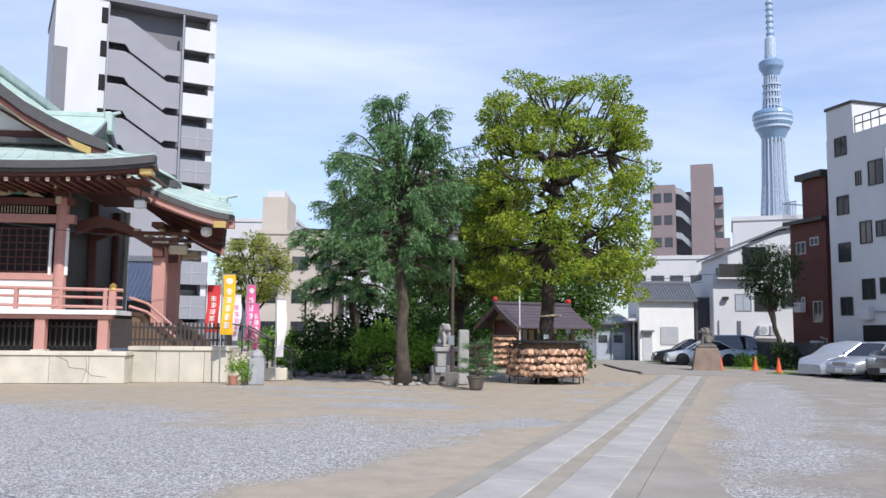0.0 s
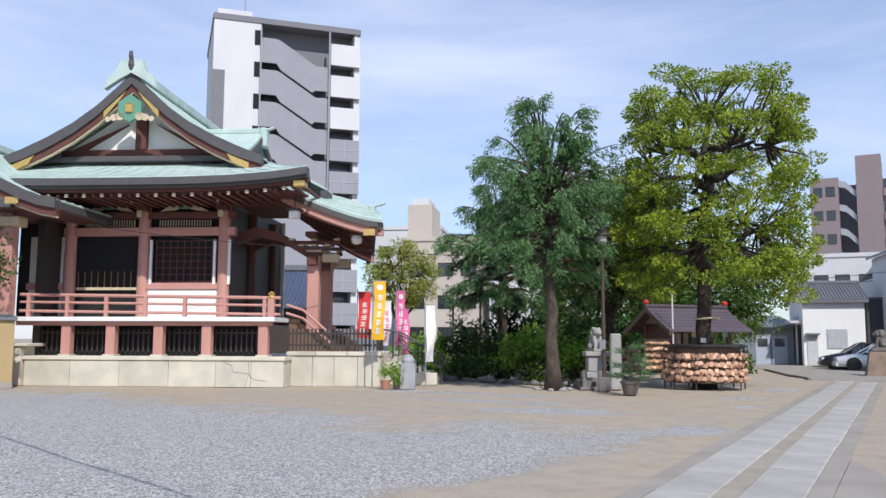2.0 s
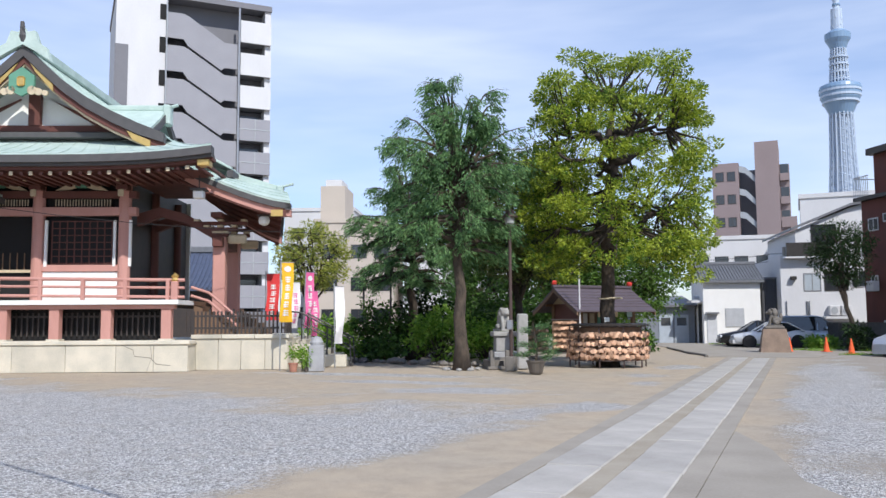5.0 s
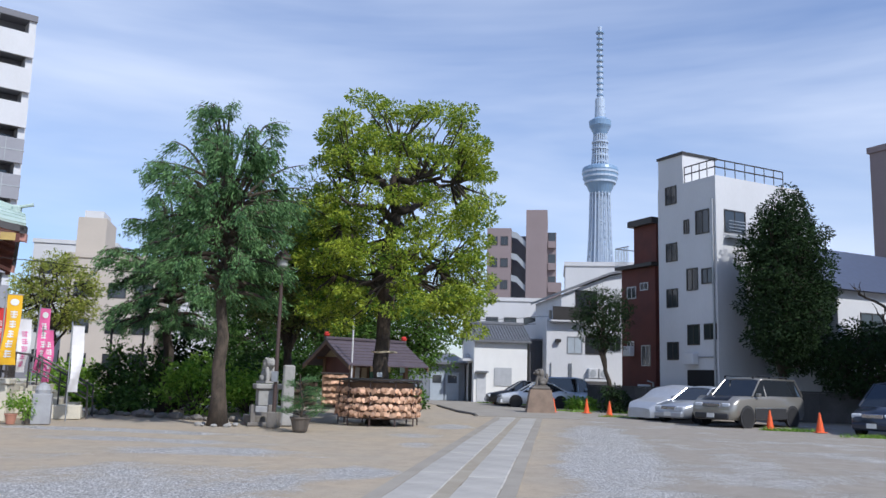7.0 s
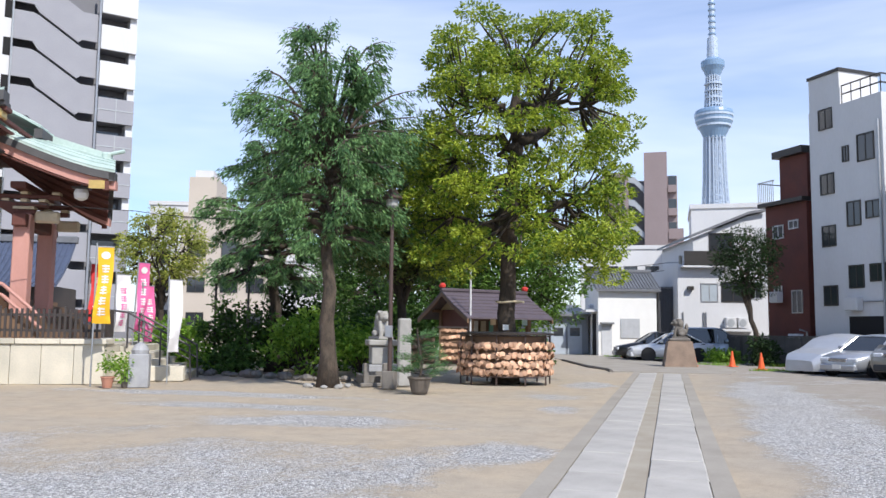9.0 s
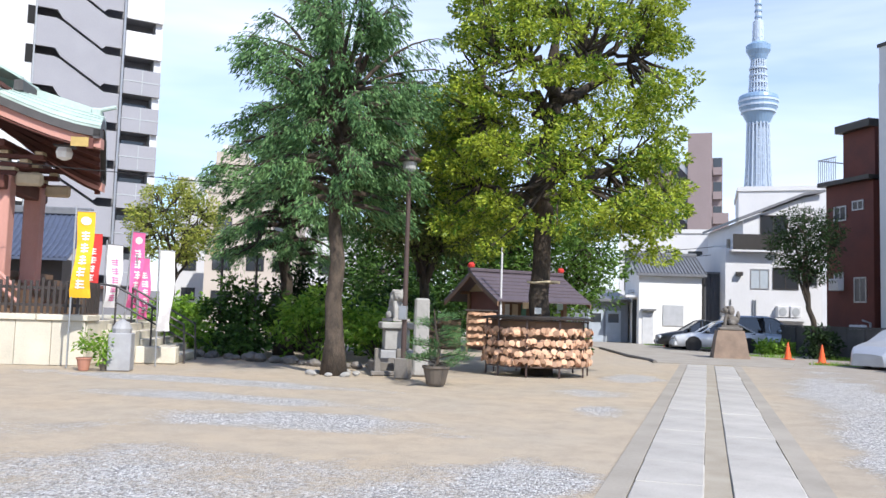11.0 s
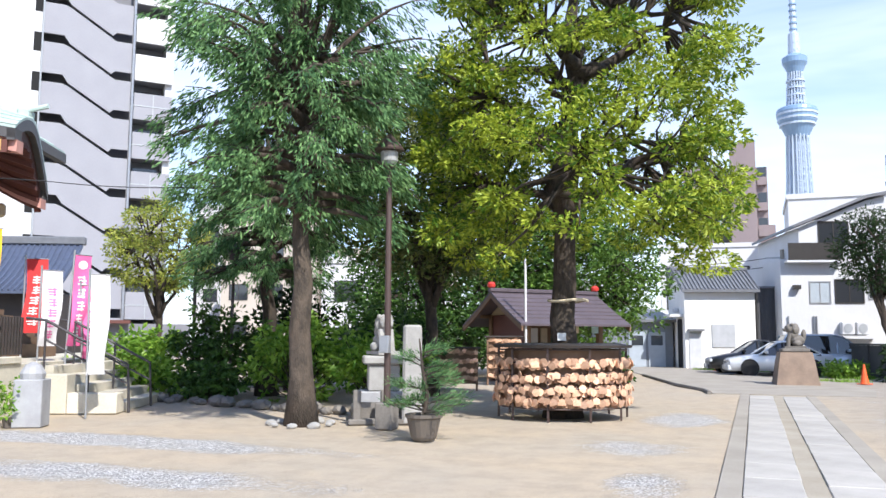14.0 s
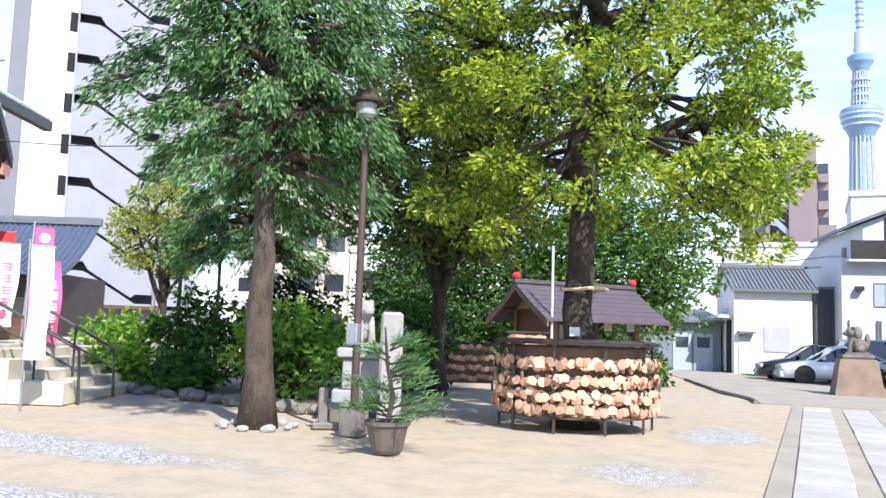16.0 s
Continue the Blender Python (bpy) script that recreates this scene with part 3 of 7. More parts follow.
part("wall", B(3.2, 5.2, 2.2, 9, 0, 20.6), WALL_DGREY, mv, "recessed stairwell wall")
for k in range(7):
    z = 1.2 + 2.9 * k
    bm = bmesh.new()
    ribbon(bm, [(3.25, z + 2.3), (4.0, z + 2.1), (5.15, z + 0.9)], [(3.25, z + 1.5), (4.0, z + 1.3), (5.15, z + 0.1)], 0.0, 0.12)
    part("stair_parapet", bm, SHUTTER, mv)
    if k:
        window("window", mv, 0.9, z + 0.4, 1.0, 1.2)
        window("window", mv, 2.3, z + 0.4, 1.0, 1.2)
    if k > 3:
        part("balcony", B(8.1, 9.15, 0.0, 0.45, z + 0.1, z + 1.0), WALL_MAUVE, mv)
        part("window", B(8.15, 9.1, 0.44, 0.49, z + 1.0, z + 2.2), GLASS, mv)
wb = block("office_building", "plain white block with no windows in its side", frame_m(1.1, 82, 1, 0), 7.5, 9, 12.8, WALL_WHITE)

# ---- white four-storey house ----
w4 = thing("apartment_building", "narrow white four-storey house with a roof railing", "building", frame_m(8.13, 42.37, 0.817, 0.577))
W4H = 12.1
part("wall", B(0, 6.2, 0, 4.2, 0, W4H), WALL_WHITE, w4)
part("wall", B(0.002, 2.4, 2.3, 4.15, W4H, 13.7), WALL_WHITE, w4, "white stair tower on the roof")
part("roof", B(-0.06, 2.46, 2.24, 4.21, 13.7, 13.85), FRAME_MAT, w4)
for L0, L1, za, zb in ((2.75, 3.6, 11.1, 12.1), (2.75, 3.6, 8.0, 9.0), (2.75, 3.6, 5.55, 6.55), (2.75, 3.6, 2.8, 3.75), (0.45, 1.4, 9.2, 10.45), (1.3, 2.1, 6.35, 7.5), (0.28, 1.05, 6.6, 7.4), (1.25, 2.1, 3.55, 4.6), (0.1, 0.95, 3.8, 4.6), (1.85, 2.25, 9.35, 10.1)):
    window("window", w4, (L0 + L1) / 2, za, L1 - L0, zb - za, face="x")
# flat black panel on the wall, painted as the shade inside a garage
part("garage", B(-0.03, 0.02, 0.15, 2.15, 0, 2.3), BLACK, w4, "black panel standing in for the shaded garage mouth")
part("pipe", T_([(-0.08, 0.18, 0), (-0.08, 0.18, 10.9)], 0.06, 8), STEEL, w4)
part("pipe", T_([(-0.06, 1.3, 2.95), (-0.06, 0.2, 2.95)], 0.04, 6), STEEL, w4)
part("air_conditioner", B(-0.4, -0.02, 1.35, 2.05, 2.55, 3.15, 0.03), WALL_WHITE, w4)
window("window", w4, 1.3, 9.2, 1.5, 1.2)
part("balcony", B(0.55, 2.1, -0.35, -0.06, 8.9, 9.0), STEEL, w4)
for q in range(5):
    part("rail", B(0.55, 2.1, -0.36, -0.33, 9.1 + 0.16 * q, 9.13 + 0.16 * q), STEEL, w4)
for a, b_ in (((0.05, 2.2), (0.05, 0.05)), ((0.05, 0.05), (5.0, 0.05))):
    for z in (W4H + 0.45, W4H + 0.85):
        part("rail", T_([(*a, z), (*b_, z)], 0.035, 6), FRAME_MAT, w4)
    steps = 4 if a[0] == b_[0] else 7
    for q in range(steps + 1):
        x_, y_ = a[0] + (b_[0] - a[0]) * q / steps, a[1] + (b_[1] - a[1]) * q / steps
        part("post", T_([(x_, y_, W4H), (x_, y_, W4H + 0.87)], 0.025, 6), FRAME_MAT, w4)
bm = bmesh.new()
prism(bm, [(6.2, 0), (8.2, 0), (8.2, 7.2), (6.2, 11.8)], 0.0, 4.2)
part("wall", bm, WALL_WHITE, w4, "white wing under a steep lean-to roof")
bm = bmesh.new()
prism(bm, [(6.15, 11.95), (8.35, 6.95), (8.25, 6.85), (6.15, 11.7)], -0.15, 4.3)
part("roof", bm, TILE_GREY, w4)

# ---- house with a blue-grey roof ----
bh = thing("house", "white house with a low blue-grey tiled roof", "house", frame_m(14.6, 42.0, 0.83, 0.56))
part("wall", B(-1.5, 6, 0, 7, 0, 6.4), WALL_WHITE, bh)
bm = bmesh.new()
prism(bm, [(-0.4, 6.2), (3.5, 8.9), (7.4, 6.2)], -2.0, 7, "x")
part("roof", bm, TILE_BLUE, bh)
window("window", bh, 0.9, 3.0, 1.7, 2.2, bars=1)
part("balcony", B(-1.4, 0.0, -0.5, -0.44, 3.0, 3.9), STEEL, bh)
part("rail", B(-1.4, 0.0, -0.55, -0.5, 3.9, 3.96), STEEL, bh)
far_r = block("apartment_building", "reddish tiled block seen at the courtyard's far edge", frame_m(25.2, 50, 0.83, 0.56), 8, 8, 17, WALL_MAUVE, (2, 5, 8, 11, 14), (1.6, 4.4), 1.5, 1.4)

# ---- red-brown house ----
rb = thing("house", "narrow dark red-brown tiled house with a roof terrace", "house", frame_m(5.6, 46.6, 0.83, 0.56))
part("wall", B(0, 5, 0, 2.9, 0, 8.0), WALL_RED, rb)
part("wall", B(0.1, 4, 0, 1.9, 8.2, 10.4), WALL_RED, rb, "dark red penthouse")
part("roof", B(-0.25, 4.2, -0.05, 2.05, 10.4, 10.75), FRAME_MAT, rb)
part("balcony", B(-0.35, 4.9, -0.1, 3.1, 8.0, 8.2), FRAME_MAT, rb)
for q in range(9):
    part("rail", T_([(-0.3, 1.95 + 0.14 * q, 8.2), (-0.3, 1.95 + 0.14 * q, 9.3)], 0.018, 6), STEEL, rb)
part("rail", T_([(-0.3, 1.9, 9.3), (-0.3, 3.08, 9.3), (2.5, 3.08, 9.3)], 0.03, 6), STEEL, rb)
for c, z, w_, h_ in ((0.9, 6.7, 0.7, 0.45), (2.0, 6.3, 0.8, 0.7), (0.8, 2.5, 0.75, 1.15), (2.1, 3.2, 0.6, 0.7)):
    window("window", rb, c, z, w_, h_, face="x", frame_mat=STEEL)
part("air_conditioner", B(-0.4, -0.03, 1.75, 2.35, 3.05, 3.6, 0.03), WALL_WHITE, rb)
part("air_conditioner", B(-0.4, -0.03, 0.4, 1.1, 0.9, 1.5, 0.03), WALL_WHITE, rb)
part("pipe", T_([(-0.08, 0.15, 0.2), (-0.08, 0.15, 1.6), (-0.08, 0.6, 1.7)], 0.05, 8), STEEL, rb)

# ---- white two-storey house ----
wh = thing("house", "white two-storey house with dark balcony screens", "house", frame_m(-0.42, 57.3, 0.97, 0.24) @ Matrix.Diagonal((0.98, 1.05, 1.07, 1)))
part("wall", B(0, 5.6, 0, 8, 0, 5.4), WALL_WHITE, wh)
bm = bmesh.new()
prism(bm, [(1.1, 5.4), (5.6, 5.4), (5.6, 8.5), (4.6, 8.3), (1.1, 7.0)], 0.25, 8)
part("wall", bm, WALL_WHITE, wh, "white upper storey")
bm = bmesh.new()
ribbon(bm, [(0.75, 7.1), (4.6, 8.55), (5.8, 8.75)], [(0.75, 6.95), (4.6, 8.4), (5.8, 8.6)], -0.1, 8.2)
part("roof", bm, TILE_GREY, wh)
part("balcony", B(0.3, 3.1, -0.5, -0.44, 5.3, 6.15), FRAME_MAT, wh, "dark balcony screen")
part("slab", B(0.2, 3.1, -0.5, 0.24, 5.2, 5.3), WALL_WHITE, wh)
window("window", wh, 2.9, 6.1, 1.6, 1.2, y=0.25)
window("window", wh, 2.0, 3.2, 1.1, 1.1, frame_mat=STEEL, glass=mat("frosted_pane", (0.42, 0.47, 0.5), 0.3))
window("window", wh, 3.5, 3.2, 1.5, 1.2)
window("window", wh, 4.9, 3.4, 0.9, 1.0, frame_mat=STEEL)
part("hood", B(0.6, 0.95, -0.3, 0.0, 3.9, 4.1), FRAME_MAT, wh)
for q in range(2):
    ac = part("air_conditioner", B(2.9 + 0.75 * q, 3.55 + 0.75 * q, -0.4, -0.02, 1.7, 2.3, 0.03), WALL_WHITE, wh)
    bm = bmesh.new()
    lathe(bm, [(0.22, 0), (0.22, 0.02)], 14)
    bm.transform(Matrix.Translation((3.2 + 0.75 * q, -0.43, 2.0)) @ Matrix.Rotation(radians(-90), 4, "X"))
    part("fan_grille", bm, SHUTTER, ac)
part("balcony", B(2.6, 4.6, -0.55, 0, 1.5, 1.65), WALL_WHITE, wh)
for x_ in (0.3, 1.6, 1.75):
    part("pipe", T_([(x_, -0.06, 0), (x_, -0.06, 2.6)], 0.04, 6), STEEL, wh)

# ---- white storehouse with its grey annex ----
st = thing("storehouse", "white plastered storehouse with a grey tiled roof", "storehouse", frame_m(-5.3, 56.7, 0.955, 0.296) @ Matrix.Diagonal((0.81, 1, 1.02, 1)))
part("wall", B(0, 4.6, 0, 4.0, 0, 4.2), WHITE, st)
bm = bmesh.new()
prism(bm, [(0, 4.2), (2.0, 5.15), (4.0, 4.2)], 0.0, 4.6, "x")
part("gable", bm, WHITE, st)
part("trim", B(-0.08, 4.68, -0.1, -0.003, 3.95, 4.15), WALL_WHITE, st)
bm = bmesh.new()
for s in (0, 1):
    a = [(-0.35, 4.12), (2.0, 5.32)] if s == 0 else [(2.0, 5.32), (4.35, 4.12)]
    prism(bm, [a[0], a[1], (a[1][0], a[1][1] - 0.14), (a[0][0], a[0][1] - 0.14)], -0.25, 4.85, "x")
roof_st = part("roof", bm, TILE_GREY, st)
for q in range(21):
    x_ = -0.2 + 0.25 * q
    part("tile", T_([(x_, -0.36, 4.15), (x_, 2.0, 5.36)], 0.045, 6), TILE_GREY, roof_st)
part("ridge", B(-0.3, 4.9, 1.86, 2.14, 5.28, 5.5, 0.04), TILE_GREY, st)
part("door", B(0.25, 1.05, -0.05, -0.004, 0, 1.85), mat("pale_grey_door", (0.55, 0.56, 0.57), 0.6), st, "pale grey metal door")
part("hood", B(0.15, 1.15, -0.4, -0.004, 1.95, 2.05), TILE_GREY, st)
part("panel", B(1.75, 3.25, -0.05, -0.004, 1.1, 2.3), mat("grey_panel", (0.45, 0.46, 0.47), 0.7), st, "grey signboard panel")
# flat black panel on the wall, painted as the shade inside a doorway
part("doorway", B(-0.05, -0.004, 0.6, 1.6, 0, 2.6), BLACK, st, "black panel standing in for the shaded tall doorway")
part("hood", B(-0.9, -0.004, 0.3, 2.0, 2.7, 2.85), WALL_WHITE, st)
part("lamp", B(-0.35, -0.01, 1.3, 1.7, 3.0, 3.2, 0.03), WALL_WHITE, st)
# black panel painted as the shade inside the vent
part("vent", B(-0.04, -0.003, 1.9, 2.15, 4.1, 4.5), BLACK, st)
an = thing("shed", "low grey shed with pale blue double doors", "shed", frame_m(-9.9, 57.6, 0.94, 0.34))
part("wall", B(0, 4.0, 0, 4, 0, 2.7), mat("blue_grey_boards", (0.20, 0.22, 0.25), 0.8, scale=2, fine=20), an)
bm = bmesh.new()
prism(bm, [(-0.4, 2.65), (4.2, 3.4), (4.2, 3.25), (-0.4, 2.5)], -0.2, 4.1, "x")
part("roof", bm, TILE_GREY, an)
for q in range(2):
    dr = part("door", B(1.5 + 1.1 * q, 2.45 + 1.1 * q, -0.05, -0.004, 0, 1.95), mat("pale_blue_door", (0.38, 0.43, 0.48), 0.6), an)
    part("pane", B(1.65 + 1.1 * q, 2.3 + 1.1 * q, -0.065, -0.052, 1.2, 1.75), GLASS, dr)
part("wall", B(4.0, 4.6, 1.0, 3.0, 0, 2.9), mat("dark_corrugated", (0.08, 0.08, 0.085), 0.7), an)
dk = thing("shed", "dark corrugated shed beside the storehouse", "shed", frame_m(-1.62, 58.2, 0.94, 0.34))
part("wall", B(0, 1.2, 0, 3, 0, 4.3), mat("dark_corrugated", (0.08, 0.08, 0.085), 0.7), dk)
part("roof", B(-0.1, 1.3, -0.1, 3.1, 4.3, 4.42), TILE_GREY, dk)
for q in range(7):
    part("rib", B(0.05 + 0.17 * q, 0.11 + 0.17 * q, -0.03, 0, 0, 4.3), mat("dark_corrugated", (0.08,) * 3), dk)

# ---- block wall behind the cars ----
bw_pts = [(1.3, 51.5), (4.4, 45.6), (6.6, 42.7), (9.4, 41.6), (16, 39.0), (24, 33), (26, 20)]
for a, b_ in zip(bw_pts, bw_pts[1:]):
    d = Vector((b_[0] - a[0], b_[1] - a[1]))
    L = d.length
    w_ = part("wall_east", B(0, L - 0.01, -0.07, 0.07, 0, 1.32), BLOCK)
    w_.matrix_world = frame_m(*a, d.x, d.y)
    tagged(w_, "weathered grey concrete block wall behind the parking row", "wall", kind="structure")
    part("coping", B(0, L - 0.01, -0.1, 0.1, 1.325, 1.4), BLOCK, w_)
    nposts = int(L / 2)
    for q in range(nposts):
        part("pilaster", B(0.8 + 2.0 * q, 1.0 + 2.0 * q, -0.16, -0.072, 0, 1.32), BLOCK, w_)

# unseen block added out of view so its shadow falls on the parked cars
shade_block = part("wall_south", B(16.5, 23.0, 26.0, 38.0, 0, 9.5), WALL_GREY)
tagged(shade_block, "unseen plain grey block added to shade the parking row", "wall", kind="structure")

# ---- broadcasting tower ----
tw = thing("broadcasting_tower", "very tall pale blue steel lattice broadcasting tower", "tower", pose(75.5, 1440, 0))
TK = 1.0
bm = bmesh.new()
R_AT = [(0, 34), (120, 27), (250, 19), (345, 16.5), (450, 9.5), (497, 7.5)]
for k in range(18):
    a = 2 * math.pi * k / 18
    pts = [(interp(z, R_AT) * math.cos(a), interp(z, R_AT) * math.sin(a), z * TK) for z in range(0, 500, 50)]
    tube(bm, pts, 1.3, 5, cap=False)
for z in range(20, 490, 12):
    r = interp(z, R_AT)
    ring = [(r * math.cos(2 * math.pi * k / 18), r * math.sin(2 * math.pi * k / 18), (z + (6 if k % 2 else 0)) * TK) for k in range(19)]
    tube(bm, ring, 0.8, 4, cap=False)
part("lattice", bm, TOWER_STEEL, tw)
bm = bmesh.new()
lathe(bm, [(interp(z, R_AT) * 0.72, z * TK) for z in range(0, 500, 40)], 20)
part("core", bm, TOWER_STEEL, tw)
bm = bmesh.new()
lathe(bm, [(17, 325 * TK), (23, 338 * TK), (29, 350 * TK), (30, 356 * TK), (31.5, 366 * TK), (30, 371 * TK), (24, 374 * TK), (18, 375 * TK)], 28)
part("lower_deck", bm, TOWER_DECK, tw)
for z, r in ((343, 27.2), (352, 30.2), (360, 31.4)):
    bm = bmesh.new()
    lathe(bm, [(r, z * TK), (r, (z + 3.5) * TK)], 28)
    part("deck_band", bm, TOWER_STEEL, tw)
bm = bmesh.new()
lathe(bm, [(11, 430 * TK), (15, 440 * TK), (19, 447 * TK), (19.5, 456 * TK), (15, 459 * TK), (11, 462 * TK)], 24)
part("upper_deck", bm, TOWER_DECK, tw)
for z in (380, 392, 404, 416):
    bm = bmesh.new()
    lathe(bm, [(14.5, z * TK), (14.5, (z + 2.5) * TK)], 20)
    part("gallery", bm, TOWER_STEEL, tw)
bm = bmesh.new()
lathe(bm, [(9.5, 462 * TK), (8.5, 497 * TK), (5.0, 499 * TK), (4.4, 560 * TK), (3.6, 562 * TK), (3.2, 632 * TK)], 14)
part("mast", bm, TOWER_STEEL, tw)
for q in range(12):
    z = 503 + q * 10.6
    bm = bmesh.new()
    lathe(bm, [(6.2 if q < 11 else 7.5, z * TK), (6.2 if q < 11 else 7.5, (z + 2.6) * TK)], 12)
    part("mast_ring", bm, TOWER_DECK, tw)

# ---- trees ----


def limb_points(rng, a, b, wob, n=5):
    a, b = Vector(a), Vector(b)
    pts = []
    for i in range(n + 1):
        f = i / n
        p = a.lerp(b, f)
        k = wob * math.sin(math.pi * f)
        pts.append(p + Vector((rng.uniform(-k, k), rng.uniform(-k, k), rng.uniform(-k, k) * 0.5)))
    return pts


def leaf_object(name, centres, dirs, size_l, size_w, material, parent, rng, fold=0.25, droop=0.0):
    """Many small leaves, each a bent diamond of two faces, as one mesh."""
    n = len(centres)
    c = np.asarray(centres)
    d = np.asarray(dirs)
    d = d + rng.normal(0, 0.45, (n, 3))
    d[:, 2] -= droop
    d /= np.linalg.norm(d, axis=1)[:, None] + 1e-9
    r = rng.normal(0, 1, (n, 3))
    s = np.cross(d, r)
    s /= np.linalg.norm(s, axis=1)[:, None] + 1e-9
    up = np.cross(s, d)
    L = (size_l * rng.uniform(0.7, 1.3, n))[:, None]
    W = (size_w * rng.uniform(0.7, 1.3, n))[:, None]
    v = np.stack([c, c + d * L * 0.5 + s * W * 0.5 + up * W * fold, c + d * L, c + d * L * 0.5 - s * W * 0.5 + up * W * fold], axis=1).reshape(-1, 3)
    base = np.arange(n) * 4
    f = np.concatenate([np.stack([base, base + 1, base + 2], 1), np.stack([base, base + 2, base + 3], 1)])
    me = bpy.data.meshes.new(name)
    me.from_pydata(v.tolist(), [], f.tolist())
    me.materials.append(material)
    ob = new(name, me)
    ob.parent = parent
    return ob


def clumps_to_leaves(clumps, per, rng, squash=0.7):
    pts, dr = [], []
    for (cx, cy, cz, r) in clumps:
        k = int(per * (r / 0.6) ** 1.6)
        q = rng.normal(0, 1, (k, 3))
        q /= np.linalg.norm(q, axis=1)[:, None]
        rad = r * rng.uniform(0.35, 1.0, k)[:, None] ** 0.6
        off = q * rad * np.array([1, 1, squash])
        pts.append(off + np.array([cx, cy, cz]))
        dr.append(q * np.array([1, 1, 0.5]) + np.array([0, 0, -0.15]))
    return np.concatenate(pts), np.concatenate(dr)


def broadleaf(name, label, base, height, fork, crown, n_clumps, clump_r, per, leaf_l, leaf_w, leaf_m, bark, trunk_r, seed, lean=(0, 0), limbs=9, hollow=0.35, squash=0.7, skirt=0.0, leader=0.0, twist=0.28, full=2.0):
    """A tapered trunk, forking limbs and a crown of leaf clumps inside a lumpy ellipsoid (cx, cy, cz, rx, ry, rz)."""
    rng, nrg = random.Random(seed), np.random.default_rng(seed)
    t = thing(name, label, "tree", pose(base[0], base[1], 0))
    cx, cy, cz, rx, ry, rz = crown
    top = Vector((lean[0], lean[1], fork))
    bm = bmesh.new()
    pts = limb_points(rng, (0, 0, -0.05), top, 0.07, 6)
    tube(bm, pts, [trunk_r * (1.45 if i == 0 else 1.12 if i == 1 else 1 - 0.05 * i) for i in range(7)], 12)
    clumps, ends = [], []
    for i in range(n_clumps):
        for _ in range(40):
            q = Vector((rng.gauss(0, 1), rng.gauss(0, 1), rng.gauss(0, 1))).normalized()
            rad = hollow + (1 - hollow) * rng.random() ** 0.55
            lump = 1 + 0.16 * noise.noise(q * 2.1 + Vector((seed, 0, 0)))
            if q.z < 0 and skirt:
                k_ = min(1.7, (1 / max(0.25, math.hypot(q.x, q.y))) ** skirt)
                q = Vector((q.x * k_, q.y * k_, q.z))
            if q.z > 0 and full > 2:
                q = q / (math.hypot(q.x, q.y) ** full + q.z ** full) ** (1 / full)
            p = Vector((cx + q.x * rx * rad * lump, cy + q.y * ry * rad * lump, cz + q.z * rz * rad * lump))
            low_ok = p.z > fork * 0.76 + (0.6 if leader else 0.28) * max(0.0, 2.4 - math.hypot(p.x - cx, p.y - cy))
            if low_ok and all((p - Vector(c[:3])).length > clump_r * 0.8 for c in clumps):
                break
        clumps.append((p.x, p.y, p.z, clump_r * rng.uniform(0.7, 1.2)))
    # limbs grow towards the crown, twigs from the nearest limb to each clump
    nodes = []
    if leader:
        lead = limb_points(rng, pts[-1], (cx, cy, leader), 0.3, 6)
        lead[0] = Vector(pts[-1])
        tube(bm, lead, [trunk_r * (0.85 - 0.1 * k) for k in range(7)], 9)
    for i in range(limbs):
        a = 2 * math.pi * (i + rng.random() * 0.5) / limbs
        el = rng.uniform(-0.25, 0.95)
        e = Vector((cx + math.cos(a) * rx * 0.62 * math.cos(el), cy + math.sin(a) * ry * 0.62 * math.cos(el), cz + rz * 0.62 * math.sin(el)))
        st_ = Vector(pts[-1]).lerp(Vector(pts[-3]), rng.random())
        if leader:
            h_ = (i * 0.618 + 0.1) % 1.0
            st_ = Vector(lead[0]).lerp(Vector(lead[-1]), h_ * 0.75)
            e.z = min(cz + rz * 0.75, max(fork * 0.95, st_.z + rng.uniform(-0.3, 1.5)))
        lp = limb_points(rng, st_, e, twist, 6)
        r0 = trunk_r * rng.uniform(0.45, 0.68)
        tube(bm, lp, [r0 * (1 - 0.12 * k) for k in range(7)], 7)
        nodes += [(Vector(p), r0 * (1 - 0.12 * k)) for k, p in enumerate(lp) if k > 1]
    e = Vector((cx, cy, cz + rz * 0.6))
    lp = limb_points(rng, pts[-1], e, 0.15, 6)
    tube(bm, lp, [trunk_r * 0.62 * (1 - 0.13 * k) for k in range(7)], 8)
    nodes += [(Vector(p), trunk_r * 0.4) for p in lp]
    for c in clumps:
        cv = Vector(c[:3])
        nd, r_ = min(nodes, key=lambda q: (q[0] - cv).length)
        tube(bm, limb_points(rng, nd, cv, 0.12, 3), [min(r_ * 0.7, 0.07), 0.042, 0.026, 0.012], 5, cap=False)
    part("trunk", bm, bark, t, smooth=True)
    p, d = clumps_to_leaves(clumps, per, nrg, squash)
    leaf_object("crown", p, d, leaf_l, leaf_w, leaf_m, t, nrg)
    return t


